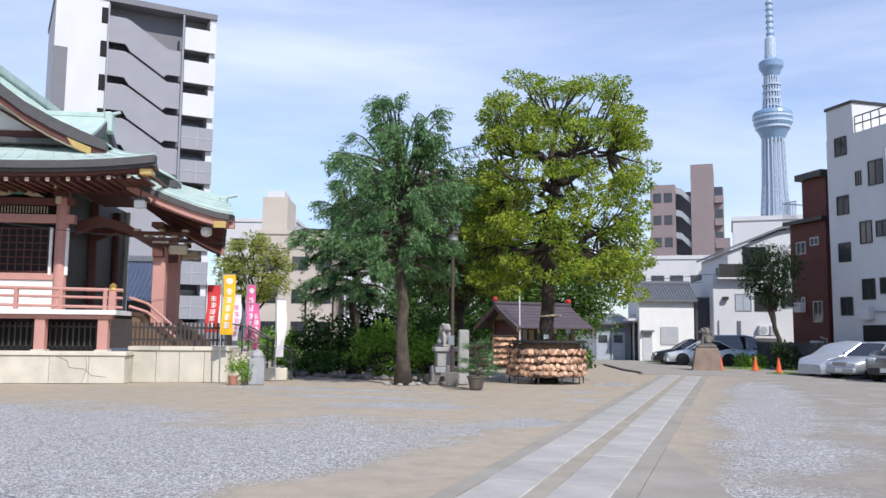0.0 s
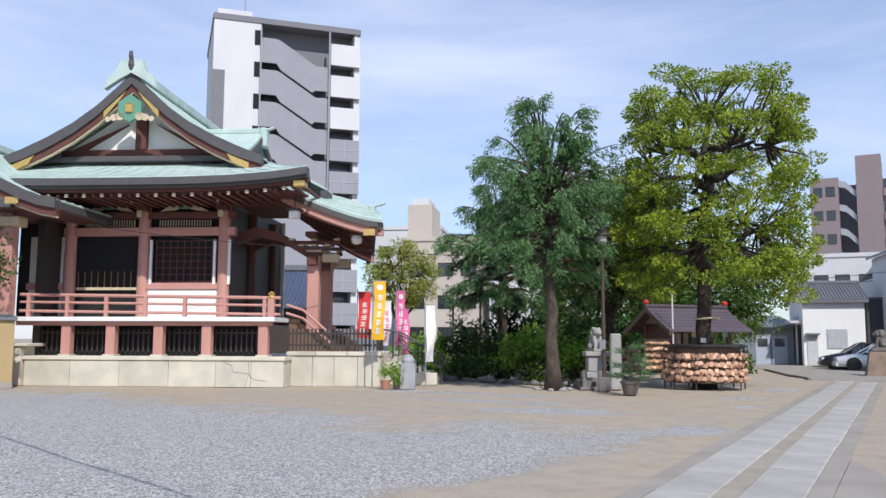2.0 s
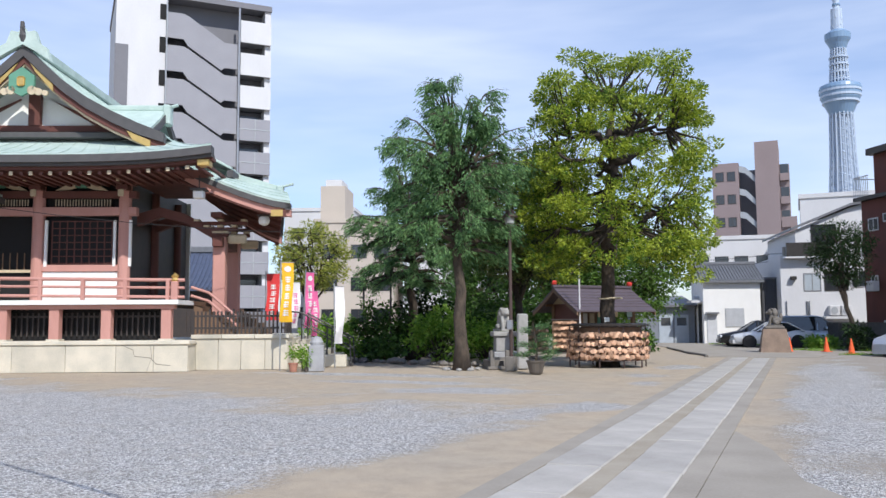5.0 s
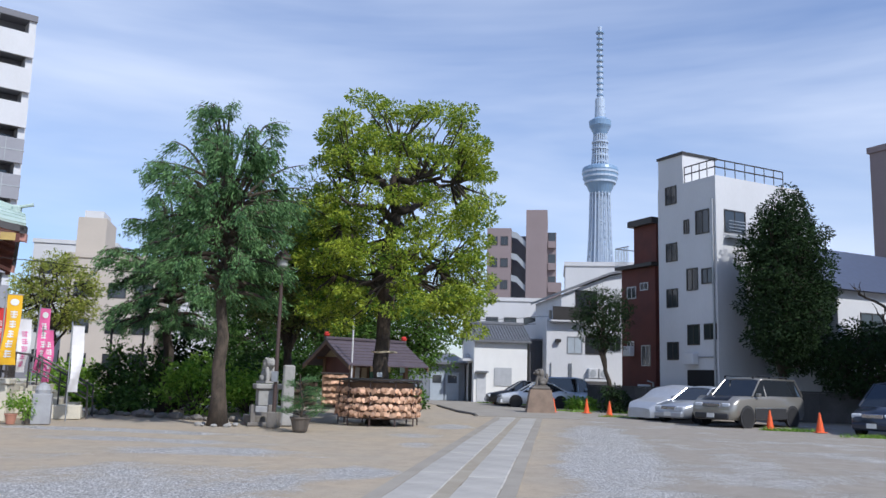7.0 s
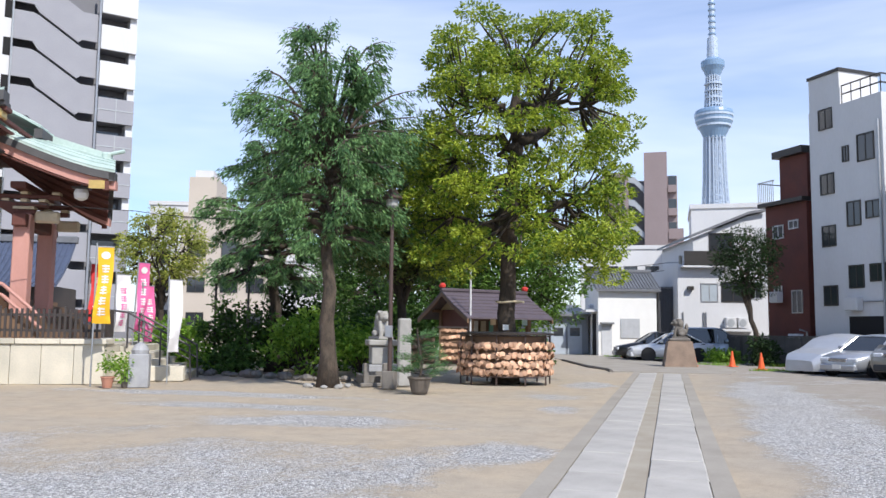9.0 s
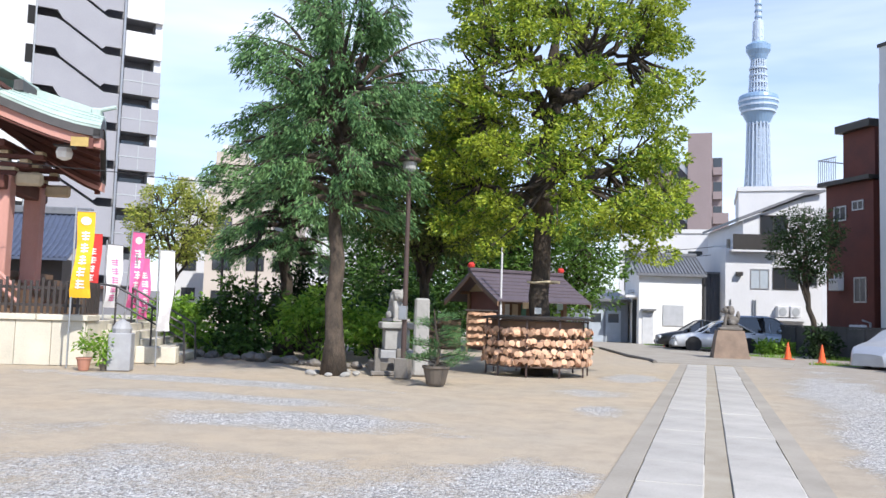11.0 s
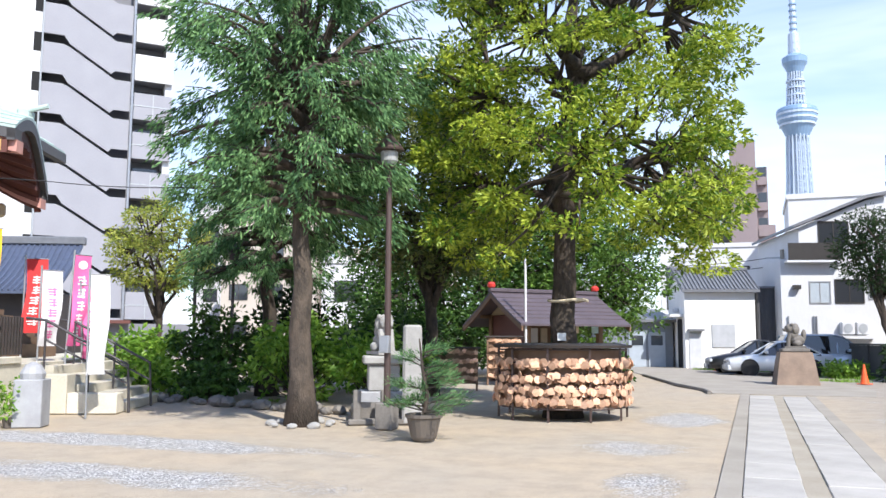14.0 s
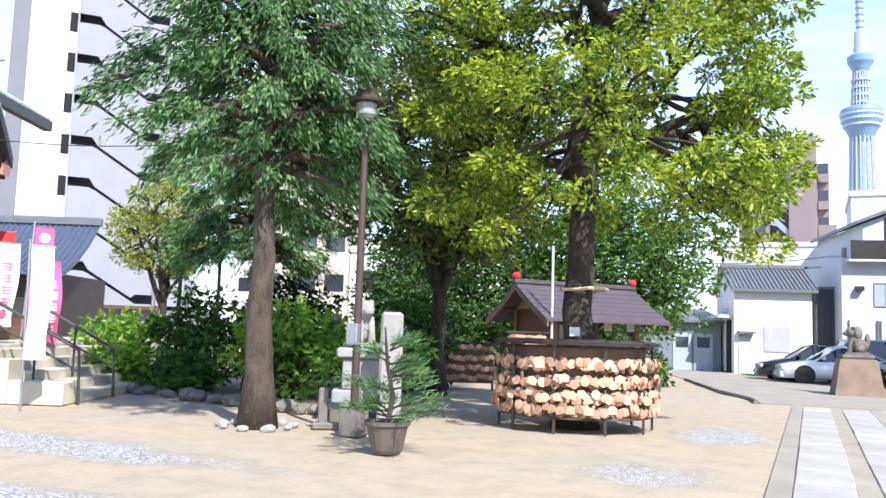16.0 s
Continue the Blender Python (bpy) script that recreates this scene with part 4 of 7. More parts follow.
def cedar(name, label, base, height, low, radius, boughs, leaf_m, bark, trunk_r, seed, spray=0.15, dens=30, lean=(0, 0)):
    """A deodar: uneven boughs that rise, arch and droop, hung with fine needle sprays in loose pads."""
    rng, nrg = random.Random(seed), np.random.default_rng(seed)
    t = thing(name, label, "tree", pose(base[0], base[1], 0))
    bm = bmesh.new()
    tp = limb_points(rng, (0, 0, -0.05), (lean[0], lean[1], height * 0.89), 0.16, 10)
    tube(bm, tp, [trunk_r * (1.5 if i == 0 else 1.08 * (1 - i / 10.8)) for i in range(11)], 12)
    pts, dirs = [], []
    for i in range(boughs):
        f = (i + rng.random()) / boughs
        z = low + (height - low - 0.5) * f
        r = radius * math.sqrt(max(0.3, 1 - max(0.0, (f - 0.3) / 0.74) ** 4)) * (0.82 + 0.72 * min(0.25, f))
        a = i * 2.39996 + rng.uniform(-0.5, 0.5)
        L = r * rng.choice((0.55, 0.75, 0.9, 1.0, 1.12)) * rng.uniform(0.85, 1.1)
        k0 = z / height * 10
        s0 = Vector(tp[min(9, int(k0))]).lerp(Vector(tp[min(10, int(k0) + 1)]), k0 % 1)
        rise = rng.uniform(0.05, 0.45) + 1.5 * max(0.0, f - 0.5)
        bend = rng.uniform(-0.55, 0.55)
        bow = []
        domed = f > 0.5
        if domed:
            # upper boughs leave the trunk low, sweep up and arch over into a round head
            k0 = (low + (height - low) * (0.42 + 0.55 * (f - 0.5))) / height * 10
            s0 = Vector(tp[min(9, int(k0))]).lerp(Vector(tp[min(10, int(k0) + 1)]), k0 % 1)
            zc = low + (height - low) * 0.4
            ze = zc + (height - zc) * rng.uniform(0.12, 0.99)
            L = max(0.45, radius * 1.08 * math.sqrt(1 - ((ze - zc) / (height - zc)) ** 2.6)) * rng.choice((0.7, 0.85, 1.0, 1.0))
        for q in (0, 0.2, 0.4, 0.6, 0.8, 1.0):
            aa = a + bend * q
            if domed:
                bow.append(Vector((s0.x + math.cos(aa) * L * q, s0.y + math.sin(aa) * L * q, s0.z + (ze - s0.z) * (1.9 * q - 0.9 * q * q) - 0.12 * q * q)))
                continue
            bow.append(Vector((s0.x + math.cos(aa) * L * q, s0.y + math.sin(aa) * L * q, z + L * (rise * q * 1.7 - (0.22 + rise) * q * q * 1.15))))
        tube(bm, bow, [max(0.014, trunk_r * 0.42 * (1 - 0.85 * q) * (1.15 - 0.45 * f)) for q in (0, 0.2, 0.4, 0.6, 0.8, 1)], 5, cap=False)
        twigs = int(3 + max(L, 0.85 * (bow[-1] - bow[0]).length) * 3.2)
        for w in range(twigs):
            q = rng.uniform(0.3, 1.0) ** 0.8
            j = min(4, int(q * 5))
            p0 = bow[j].lerp(bow[j + 1], q * 5 - j)
            ta = a + bend * q + rng.choice((-1, 1)) * rng.uniform(0.35, 1.2) * (1.05 - 0.6 * q)
            tl = rng.uniform(0.3, 0.75) * (0.6 + 0.2 * L) * (1.2 - 0.5 * q)
            p1 = p0 + Vector((math.cos(ta) * tl, math.sin(ta) * tl, rng.uniform(-0.75, 0.25) * tl - 0.05))
            tube(bm, [p0, p0.lerp(p1, 0.5) + Vector((0, 0, 0.05)), p1], [0.014, 0.01, 0.006], 4, cap=False)
            for _ in range(int(dens * (0.35 + tl))):
                g = rng.uniform(0.05, 1.12)
                pc = p0.lerp(p1, g) + Vector((rng.gauss(0, 0.07), rng.gauss(0, 0.07), rng.gauss(0, 0.05) - abs(rng.gauss(0, 0.17)) * g))
                dv = Vector((math.cos(ta), math.sin(ta), -0.3))
                for _k in range(3):
                    pts.append(pc + Vector((rng.gauss(0, 0.05), rng.gauss(0, 0.05), rng.gauss(0, 0.03))))
                    dirs.append(dv)
    part("trunk", bm, bark, t, smooth=True)
    leaf_object("crown", np.array(pts), np.array(dirs), spray, 0.034, leaf_m, t, nrg, 0.1, 0.75)
    return t


cedar("cedar_tree", "tall deodar cedar with drooping blue-green boughs", (-9.52, 23.35), 9.75, 3.7, 2.2, 96, LEAF_CEDAR, BARK, 0.22, 11, lean=(-0.15, 0.1), dens=25)
cedar("cedar_tree", "older dark cedar standing deeper in the garden", (-14.3, 29.8), 8.4, 3.0, 2.3, 80, LEAF_CEDAR, BARK_DARK, 0.24, 12, dens=23)
broadleaf("broadleaf_tree", "large round-crowned evergreen tree with yellow-green leaves", (-5.5, 26.75), 11.2, 4.0, (0.42, 0, 6.5, 3.25, 3.1, 4.45), 300, 0.44, 380, 0.12, 0.055, LEAF_TREE, BARK_DARK, 0.3, 21, lean=(0.1, 0.05), limbs=17, hollow=0.55, squash=0.55, skirt=0.85, leader=9.6, twist=0.5, full=2.6)
broadleaf("small_tree", "small pruned yellow-green tree in the garden", (-23.2, 36.2), 6.8, 3.0, (0, 0, 5.0, 1.9, 1.9, 1.75), 130, 0.42, 150, 0.14, 0.065, LEAF_OLIVE, BARK_DARK, 0.15, 22, limbs=10, hollow=0.55)
broadleaf("background_tree", "dense dark green tree behind the votive hut", (-9.2, 46), 8.5, 1.6, (0, 0, 4.3, 4.0, 3, 3.2), 210, 0.8, 60, 0.24, 0.11, LEAF_MID, BARK_DARK, 0.25, 23)
broadleaf("background_tree", "shady green tree between the cedar and the hut", (-10.2, 31.5), 9, 3.4, (0.2, 0, 6.1, 2.9, 2.4, 3.0), 200, 0.6, 100, 0.19, 0.085, LEAF_DULL, BARK_DARK, 0.2, 24)
broadleaf("background_tree", "dark leafy tree deep in the garden", (-15.0, 44.5), 7, 1.4, (0, 0, 3.5, 4.6, 2.5, 3.2), 200, 0.8, 75, 0.22, 0.1, LEAF_DARK, BARK_DARK, 0.2, 25)
# shade on the next three trees is painted by LEAF_SHADE
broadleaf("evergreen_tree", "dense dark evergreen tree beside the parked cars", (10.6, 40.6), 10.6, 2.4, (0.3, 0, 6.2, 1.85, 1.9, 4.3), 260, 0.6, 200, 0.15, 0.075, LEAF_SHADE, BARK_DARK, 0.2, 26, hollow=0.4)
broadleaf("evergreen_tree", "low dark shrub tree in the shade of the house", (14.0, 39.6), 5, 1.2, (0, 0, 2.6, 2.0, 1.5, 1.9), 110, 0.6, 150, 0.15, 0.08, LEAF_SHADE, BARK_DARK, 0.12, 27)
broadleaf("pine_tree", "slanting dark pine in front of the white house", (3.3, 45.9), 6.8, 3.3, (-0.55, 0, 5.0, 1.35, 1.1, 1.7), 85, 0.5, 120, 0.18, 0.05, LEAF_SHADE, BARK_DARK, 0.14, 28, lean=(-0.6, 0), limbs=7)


def shrub(name, label, x, y, crown, n, r, per, ll, lw, m, seed):
    rng, nrg = random.Random(seed), np.random.default_rng(seed)
    t = thing(name, label, "shrub", pose(x, y, 0))
    cx, cy, cz, rx, ry, rz = crown
    bm = bmesh.new()
    cl = []
    for i in range(n):
        q = Vector((rng.gauss(0, 1), rng.gauss(0, 1), rng.gauss(0, 1))).normalized()
        rad = rng.random() ** 0.4
        p = Vector((cx + q.x * rx * rad, cy + q.y * ry * rad, max(0.12, cz + q.z * rz * rad)))
        cl.append((p.x, p.y, p.z, r * rng.uniform(0.7, 1.2)))
        tube(bm, limb_points(rng, (rng.uniform(-0.15, 0.15), rng.uniform(-0.15, 0.15), 0), p, 0.08, 3), [0.02, 0.015, 0.01, 0.006], 5, cap=False)
    part("stem", bm, BARK_DARK, t)
    p, d = clumps_to_leaves(cl, per, nrg)
    leaf_object("foliage", p, d, ll, lw, m, t, nrg)
    return t


for i, (x, y, rx, rz, m_, lab) in enumerate([
    (-15.5, 29.4, 1.5, 1.3, LEAF_DARK, "dark leafy shrub at the garden edge"), (-12.3, 28.2, 1.5, 1.1, LEAF_BUSH, "fresh green shrub at the garden edge"),
    (-17.6, 28.6, 1.1, 0.95, LEAF_BUSH, "fresh green shrub at the garden edge"), (-10.4, 28.4, 1.1, 1.0, LEAF_BUSH, "fresh green shrub behind the cedar"),
    (-16.4, 27.4, 0.9, 0.45, LEAF_BUSH, "low flowering shrub at the garden edge"), (-14.6, 27.6, 0.9, 0.4, LEAF_DARK, "low dark shrub at the garden edge"),
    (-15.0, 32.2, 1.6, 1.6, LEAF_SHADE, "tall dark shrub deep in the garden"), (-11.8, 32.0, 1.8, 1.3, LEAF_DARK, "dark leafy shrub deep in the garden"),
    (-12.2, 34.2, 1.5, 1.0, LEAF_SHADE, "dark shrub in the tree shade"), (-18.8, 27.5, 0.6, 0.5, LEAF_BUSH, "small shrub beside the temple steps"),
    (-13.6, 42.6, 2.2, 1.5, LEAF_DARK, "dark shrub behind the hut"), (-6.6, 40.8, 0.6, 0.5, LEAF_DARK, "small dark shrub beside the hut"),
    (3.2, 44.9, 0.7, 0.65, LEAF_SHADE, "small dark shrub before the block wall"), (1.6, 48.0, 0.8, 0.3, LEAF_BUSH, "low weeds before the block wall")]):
    shrub("shrub", lab, x, y, (0, 0, rz * 0.95, rx, rx * 0.75, rz), int(26 * rx * rz) + 16, 0.38, 85, 0.19, 0.1, m_, 60 + i)

# ---- temple hall ----
TM = frame_m(-17.6, 19.78, 0.9077, 0.4196)
UPPER = Matrix.Translation((0, 0, 1.0)) @ Matrix.Diagonal((1.008, 1, 0.97, 1)) @ Matrix.Translation((0, 0, -1.0))


def tthing(name, label, category, group="", kind="", off=(0, 0, 0), m=Matrix()):
    return thing(name, label, category, TM @ m @ Matrix.Translation(off), group, kind)


base = tthing("stone_plinth", "pale cracked stone plinth under the temple hall", "plinth")
part("core", B(-8.9, -0.12, 0.12, 15, 0, 0.86), STONE, base)
part("core", B(-0.11, 2.98, 1.02, 15, 0, 1.02), STONE, base)
part("coping", B(-8.95, 0.05, -0.05, 1.2, 0.87, 1.0, 0.015), STONE, base)
for x0, x1 in ((-0.15, 0.85), (0.86, 1.95), (1.96, 3.1)):
    part("coping", B(x0 + 0.004, x1, 0.86, 1.9, 1.03, 1.17, 0.015), STONE, base)
xs = [-8.9, -7.3, -5.6, -3.9, -2.3, -1.1, 0.0]
for a, b_ in zip(xs, xs[1:]):
    part("stone_block", B(a + 0.006, b_ - 0.006, 0.0, 0.115, 0, 0.865, 0.008), STONE, base)
part("stone_block", B(-0.115, 0.0, 0.12, 1.0, 0, 0.865, 0.008), STONE, base)
for a, b_ in ((0.0, 0.75), (0.75, 1.5), (1.5, 2.3), (2.3, 3.05)):
    part("stone_block", B(a + 0.006, b_ - 0.006, 0.92, 1.015, 0, 1.025, 0.008), STONE, base)
for a, b_ in ((1.03, 3.0), (3.0, 4.3)):
    part("stone_block", B(2.99, 3.06, a + 0.006, b_ - 0.006, 0, 1.025, 0.008), STONE, base)
part("end_block", B(-9.75, -8.96, -0.15, 1.0, 0, 1.3, 0.02), STONE, base)
part("end_cap", B(-9.85, -8.7, -0.22, 1.0, 1.31, 1.42, 0.02), STONE, base)
# a long crack across the plinth face
bm = bmesh.new()
crack = [(-2.1, 0.86), (-1.75, 0.7), (-1.7, 0.5), (-1.2, 0.45), (-1.0, 0.25), (-0.55, 0.2)]
tube(bm, [(a, -0.004, z) for a, z in crack], 0.008, 4)
tube(bm, [(-1.2, -0.004, 0.84), (-1.15, -0.004, 0.45), (-1.3, -0.004, 0.02)], 0.007, 4)
part("crack", bm, STONE_DARK, base)

hall = tthing("temple_hall", "pink-red timber temple hall with a green copper roof", "temple", m=UPPER)
# under the veranda
for i, x_ in enumerate((-7.55, -6.0, -4.35, -2.7, -0.78)):
    part("post", B(x_ - 0.16, x_ + 0.16, 0.18, 0.5, 1.002, 2.1, 0.02), PINK, hall)
    part("post_foot", B(x_ - 0.21, x_ + 0.21, 0.13, 0.55, 1.001, 1.06), STONE, hall)
# black sheet in place of the shade under the veranda
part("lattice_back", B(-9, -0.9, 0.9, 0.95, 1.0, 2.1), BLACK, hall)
for q in range(46):
    x_ = -8.9 + q * 0.18
    part("lattice_bar", B(x_, x_ + 0.05, 0.78, 0.83, 1.15, 1.95), DARK_WOOD, hall)
part("lattice_rail", B(-9, -0.8, 0.77, 0.84, 1.78, 1.85), DARK_WOOD, hall)
part("beam", B(-9.3, -0.5, 0.15, 0.45, 2.06, 2.2, 0.01), PINK, hall)
part("veranda_floor", B(-9.4, -0.35, 0.0, 1.9, 2.21, 2.36), WHITE, hall, "white-edged veranda floor")
part("veranda_floor", B(-2.4, -0.35, 1.9, 9, 2.21, 2.36), BROWN_WOOD, hall)
for z, r in ((3.02, 0.06), (2.76, 0.045), (2.45, 0.05)):
    part("rail", T_([(-9.2, 0.2, z + 0.12), (-0.2, 0.2, z)], r, 8), PINK, hall)
for i in range(7):
    x_ = -8.9 + 1.36 * i
    zz = 3.0 + 0.1 * (1 - (x_ + 9) / 9)
    part("rail_post", B(x_ - 0.06, x_ + 0.06, 0.14, 0.26, 2.36, zz + 0.02, 0.01), PINK, hall)
part("rail_post", B(-0.62, -0.4, 0.08, 0.3, 2.36, 2.98, 0.02), PINK, hall, "pink corner post with a bronze cap")
bm = bmesh.new()
lathe(bm, [(0.1, 2.98), (0.13, 3.03), (0.09, 3.1), (0.13, 3.16), (0.02, 3.26)], 10, -0.51, 0.19)
part("cap", bm, GOLD, hall)
for z in (2.85, 2.55):
    part("stair_rail", T_([(-0.4, 1.75, z), (0.2, 1.75, z - 0.2), (1.2, 1.75, z - 1.1)], 0.05, 8), PINK, hall)
for q in range(5):
    part("step", B(-0.35 + 0.3 * q, -0.05 + 0.3 * q, 1.95, 8.9, 1.02, 2.18 - 0.2 * q), BROWN_WOOD, hall)
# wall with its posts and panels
# black sheet painted as the unlit room behind the wall openings
part("wall", B(-10.4, -2.6, 1.98, 2.1, 2.36, 6.9), BLACK, hall, "black sheet standing in for the shaded interior")
for x_ in (-8.37, -5.65, -2.72):
    part("column", T_([(x_, 1.8, 2.36), (x_, 1.8, 6.7)], 0.21, 14), PINK, hall)
for x_ in (-5.35, -3.03, -2.5):
    part("column_trim", B(x_ - 0.045, x_ + 0.045, 1.68, 1.76, 3.6, 5.25), WHITE, hall)
part("beam", B(-8.6, -2.3, 1.66, 1.95, 5.42, 5.72, 0.01), PINK, hall)
part("beam", B(-8.6, -2.3, 1.66, 1.95, 6.05, 6.3, 0.01), RED_WOOD, hall)
part("beam", B(-5.5, -2.9, 1.7, 1.95, 3.42, 3.66, 0.01), PINK, hall)
part("panel", B(-5.46, -2.92, 1.76, 1.97, 2.37, 3.41), WHITE, hall, "white plaster panel")
part("panel", B(-9.9, -8.6, 1.85, 1.97, 2.37, 5.4), WHITE, hall, "white plaster panel")
part("beam", B(-9.95, -8.58, 1.75, 1.84, 3.4, 3.65), PINK, hall)
for x0, x1 in ((-5.2, -3.16),):
    # the box is a black sheet for the shade behind the window lattice
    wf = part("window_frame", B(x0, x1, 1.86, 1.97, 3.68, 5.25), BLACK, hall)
    for q in range(9):
        xx = x0 + (x1 - x0) * q / 8
        part("lattice_bar", B(xx - 0.018, xx + 0.018, 1.82, 1.857, 3.7, 5.25), RED_WOOD, wf)
    for q in range(7):
        zz = 3.72 + 1.5 * q / 6
        part("lattice_bar", B(x0, x1, 1.79, 1.818, zz - 0.016, zz + 0.016), RED_WOOD, wf)
for q in range(10):
    xx = -8.1 + 2.2 * q / 9
    part("lattice_bar", B(xx - 0.015, xx + 0.015, 1.9, 1.93, 3.5, 4.1), BROWN_WOOD, hall)
part("lattice_rail", B(-8.15, -5.9, 1.88, 1.94, 3.4, 3.5), CREAM, hall)
for x0, x1 in ((-7.9, -6.0), (-5.15, -3.2)):
    # black box behind the slats, in place of the shade there
    gr = part("grille", B(x0, x1, 1.84, 1.97, 5.76, 6.02), BLACK, hall)
    for q in range(20):
        xx = x0 + (x1 - x0) * (q + 0.5) / 20
        part("slat", B(xx - 0.014, xx + 0.014, 1.80, 1.835, 5.77, 6.01), CREAM, gr)
# carved frog-leg struts and bracket sets
for xc in (-6.95, -4.2):
    bm = bmesh.new()
    prism(bm, [(xc - 0.9, 6.32), (xc - 0.55, 6.52), (xc - 0.25, 6.82), (xc, 6.9), (xc + 0.25, 6.82), (xc + 0.55, 6.52), (xc + 0.9, 6.32), (xc + 0.4, 6.36), (xc, 6.5), (xc - 0.4, 6.36)], 1.72, 1.84)
    part("carving", bm, CREAM, hall, "painted frog-leg carving")
    part("carving", B(xc - 0.2, xc + 0.2, 1.66, 1.715, 6.4, 6.7, 0.05), GREEN_PAINT, hall)
for xc in (-8.4, -5.65, -2.72):
    bk = part("bracket", B(xc - 0.2, xc + 0.2, 1.35, 1.9, 6.31, 6.5, 0.02), RED_WOOD, hall)
    part("bracket_arm", B(xc - 0.5, xc + 0.5, 1.5, 1.7, 6.52, 6.66, 0.02), RED_WOOD, bk)
    part("bracket_arm", B(xc - 0.09, xc + 0.09, 0.85, 1.8, 6.68, 6.82, 0.02), RED_WOOD, bk)
    for o in (-0.42, 0.0, 0.42):
        part("bearing_block", B(xc + o - 0.1, xc + o + 0.1, 1.42, 1.66, 6.67, 6.8, 0.02), CREAM, bk)
    part("bearing_block", B(xc - 0.1, xc + 0.1, 0.7, 0.84, 6.5, 6.86, 0.02), CREAM, bk)
    part("bearing_block", B(xc - 0.09, xc + 0.09, 1.25, 1.345, 6.05, 6.3, 0.02), CREAM, bk)
part("beam", B(-9.5, -1.2, 1.0, 1.25, 6.86, 7.0), RED_WOOD, hall)

# roof skirt: eave line, rafters, copper sheet
XC, HW = -5.95, 6.8


def lift(s):
    return 0.32 * abs(s) ** 3.5


def skirt_grid(n=24, rows=7):
    g = []
    for j in range(rows):
        f = j / (rows - 1)
        half = HW + (4.75 - HW) * f
        yy = -0.95 + 2.95 * f
        g.append([(XC + half * s, yy, 7.12 + 1.08 * (0.62 * f + 0.38 * f * f) + lift(s) * (1 - f)) for s in (2 * i / (n - 1) - 1 for i in range(n))])
    return g


SK = skirt_grid()
roof = part("roof", sheet(bmesh.new(), SK, 0.05), COPPER, hall, "pale green copper roof skirt")
for i in range(1, 24):
    part("seam", T_([(SK[j][i][0], SK[j][i][1], SK[j][i][2] + 0.012) for j in range(0, 7, 2)], 0.012, 4), COPPER, roof)
for f_, t0, t1, y_in, m_ in ((0, 0.052, 0.30, 0.0, EDGE), (0, 0.302, 0.40, 0.12, EDGE), (0, 0.402, 0.50, 0.26, RED_WOOD)):
    top = [(p[0] * 1.0, p[2] - t0) for p in SK[0]]
    low = [(p[0] * 1.0, p[2] - t1) for p in SK[0]]
    part("eave_board", ribbon(bmesh.new(), top, low, -0.97 + y_in, -0.55 + y_in), m_, hall)
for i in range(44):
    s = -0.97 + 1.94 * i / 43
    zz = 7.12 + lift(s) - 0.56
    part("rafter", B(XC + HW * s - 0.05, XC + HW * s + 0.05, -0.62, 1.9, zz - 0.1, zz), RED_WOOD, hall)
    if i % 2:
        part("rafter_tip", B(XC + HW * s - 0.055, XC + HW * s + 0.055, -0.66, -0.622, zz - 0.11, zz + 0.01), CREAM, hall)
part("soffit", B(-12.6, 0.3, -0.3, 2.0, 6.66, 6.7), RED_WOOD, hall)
part("corner_tip", B(0.35, 0.75, -0.75, -0.3, 6.75, 6.98, 0.03), GOLD, hall, "gilt corner rafter tip")

# main roof along the depth: curved slopes
PROF = [(0.0, 11.35), (0.6, 10.75), (1.3, 10.1), (2.1, 9.5), (3.0, 8.98), (3.9, 8.55), (4.75, 8.2), (5.6, 7.82), (6.3, 7.48), (6.8, 7.2)]
for sgn in (1, -1):
    grid = [[(XC + sgn * a, yy, z) for a, z in PROF[:7]] for yy in (0.95, 1.4, 2.0)]
    part("roof", sheet(bmesh.new(), grid, 0.06), COPPER, hall)
    grid = [[(XC + sgn * a, yy, z + (0.1 if yy > 14 and a > 6 else 0)) for a, z in PROF] for yy in (2.0, 4, 6, 8, 9.6)]
    rf = part("roof", sheet(bmesh.new(), grid, 0.06), COPPER, hall)
    for q in range(15):
        yy = 1.05 + 0.55 * q
        part("seam", T_([(XC + sgn * a, yy, z + 0.015) for a, z in (PROF if yy > 2 else PROF[:7])], 0.016, 4), COPPER, rf)
    for y0, y1, t0, t1, m_ in ((0.86, 1.2, -0.03, 0.38, EDGE), (0.95, 1.15, 0.39, 0.62, RED_WOOD), (1.0, 1.14, 0.625, 0.70, CREAM)):
        top = [(XC + sgn * a, z - t0 * (1 if a < 4 else 0.8)) for a, z in PROF[:7]]
        low = [(XC + sgn * a, z - t1 * (1 if a < 4 else 0.8)) for a, z in PROF[:7]]
        part("bargeboard", ribbon(bmesh.new(), top, low, y0, y1), m_, hall)
    for a0, a1 in ((0.2, 1.0), (3.5, 4.3)):
        z0, z1 = interp(a0, PROF), interp(a1, PROF)
        bm = bmesh.new()
        prism(bm, [(XC + sgn * a0, z0 - 0.42), (XC + sgn * a1, z1 - 0.42), (XC + sgn * a1, z1 - 0.68), (XC + sgn * (a0 + 0.2), z0 - 0.75)], 0.9, 0.945)
        part("gilding", bm, GOLD, hall)
    # eave of the main slope over the front
    part("eave_board", B(XC + sgn * 6.75 - 0.12, XC + sgn * 6.75 + 0.1, 2.0, 9.6, 6.85, 7.12), EDGE, hall)
bm = bmesh.new()
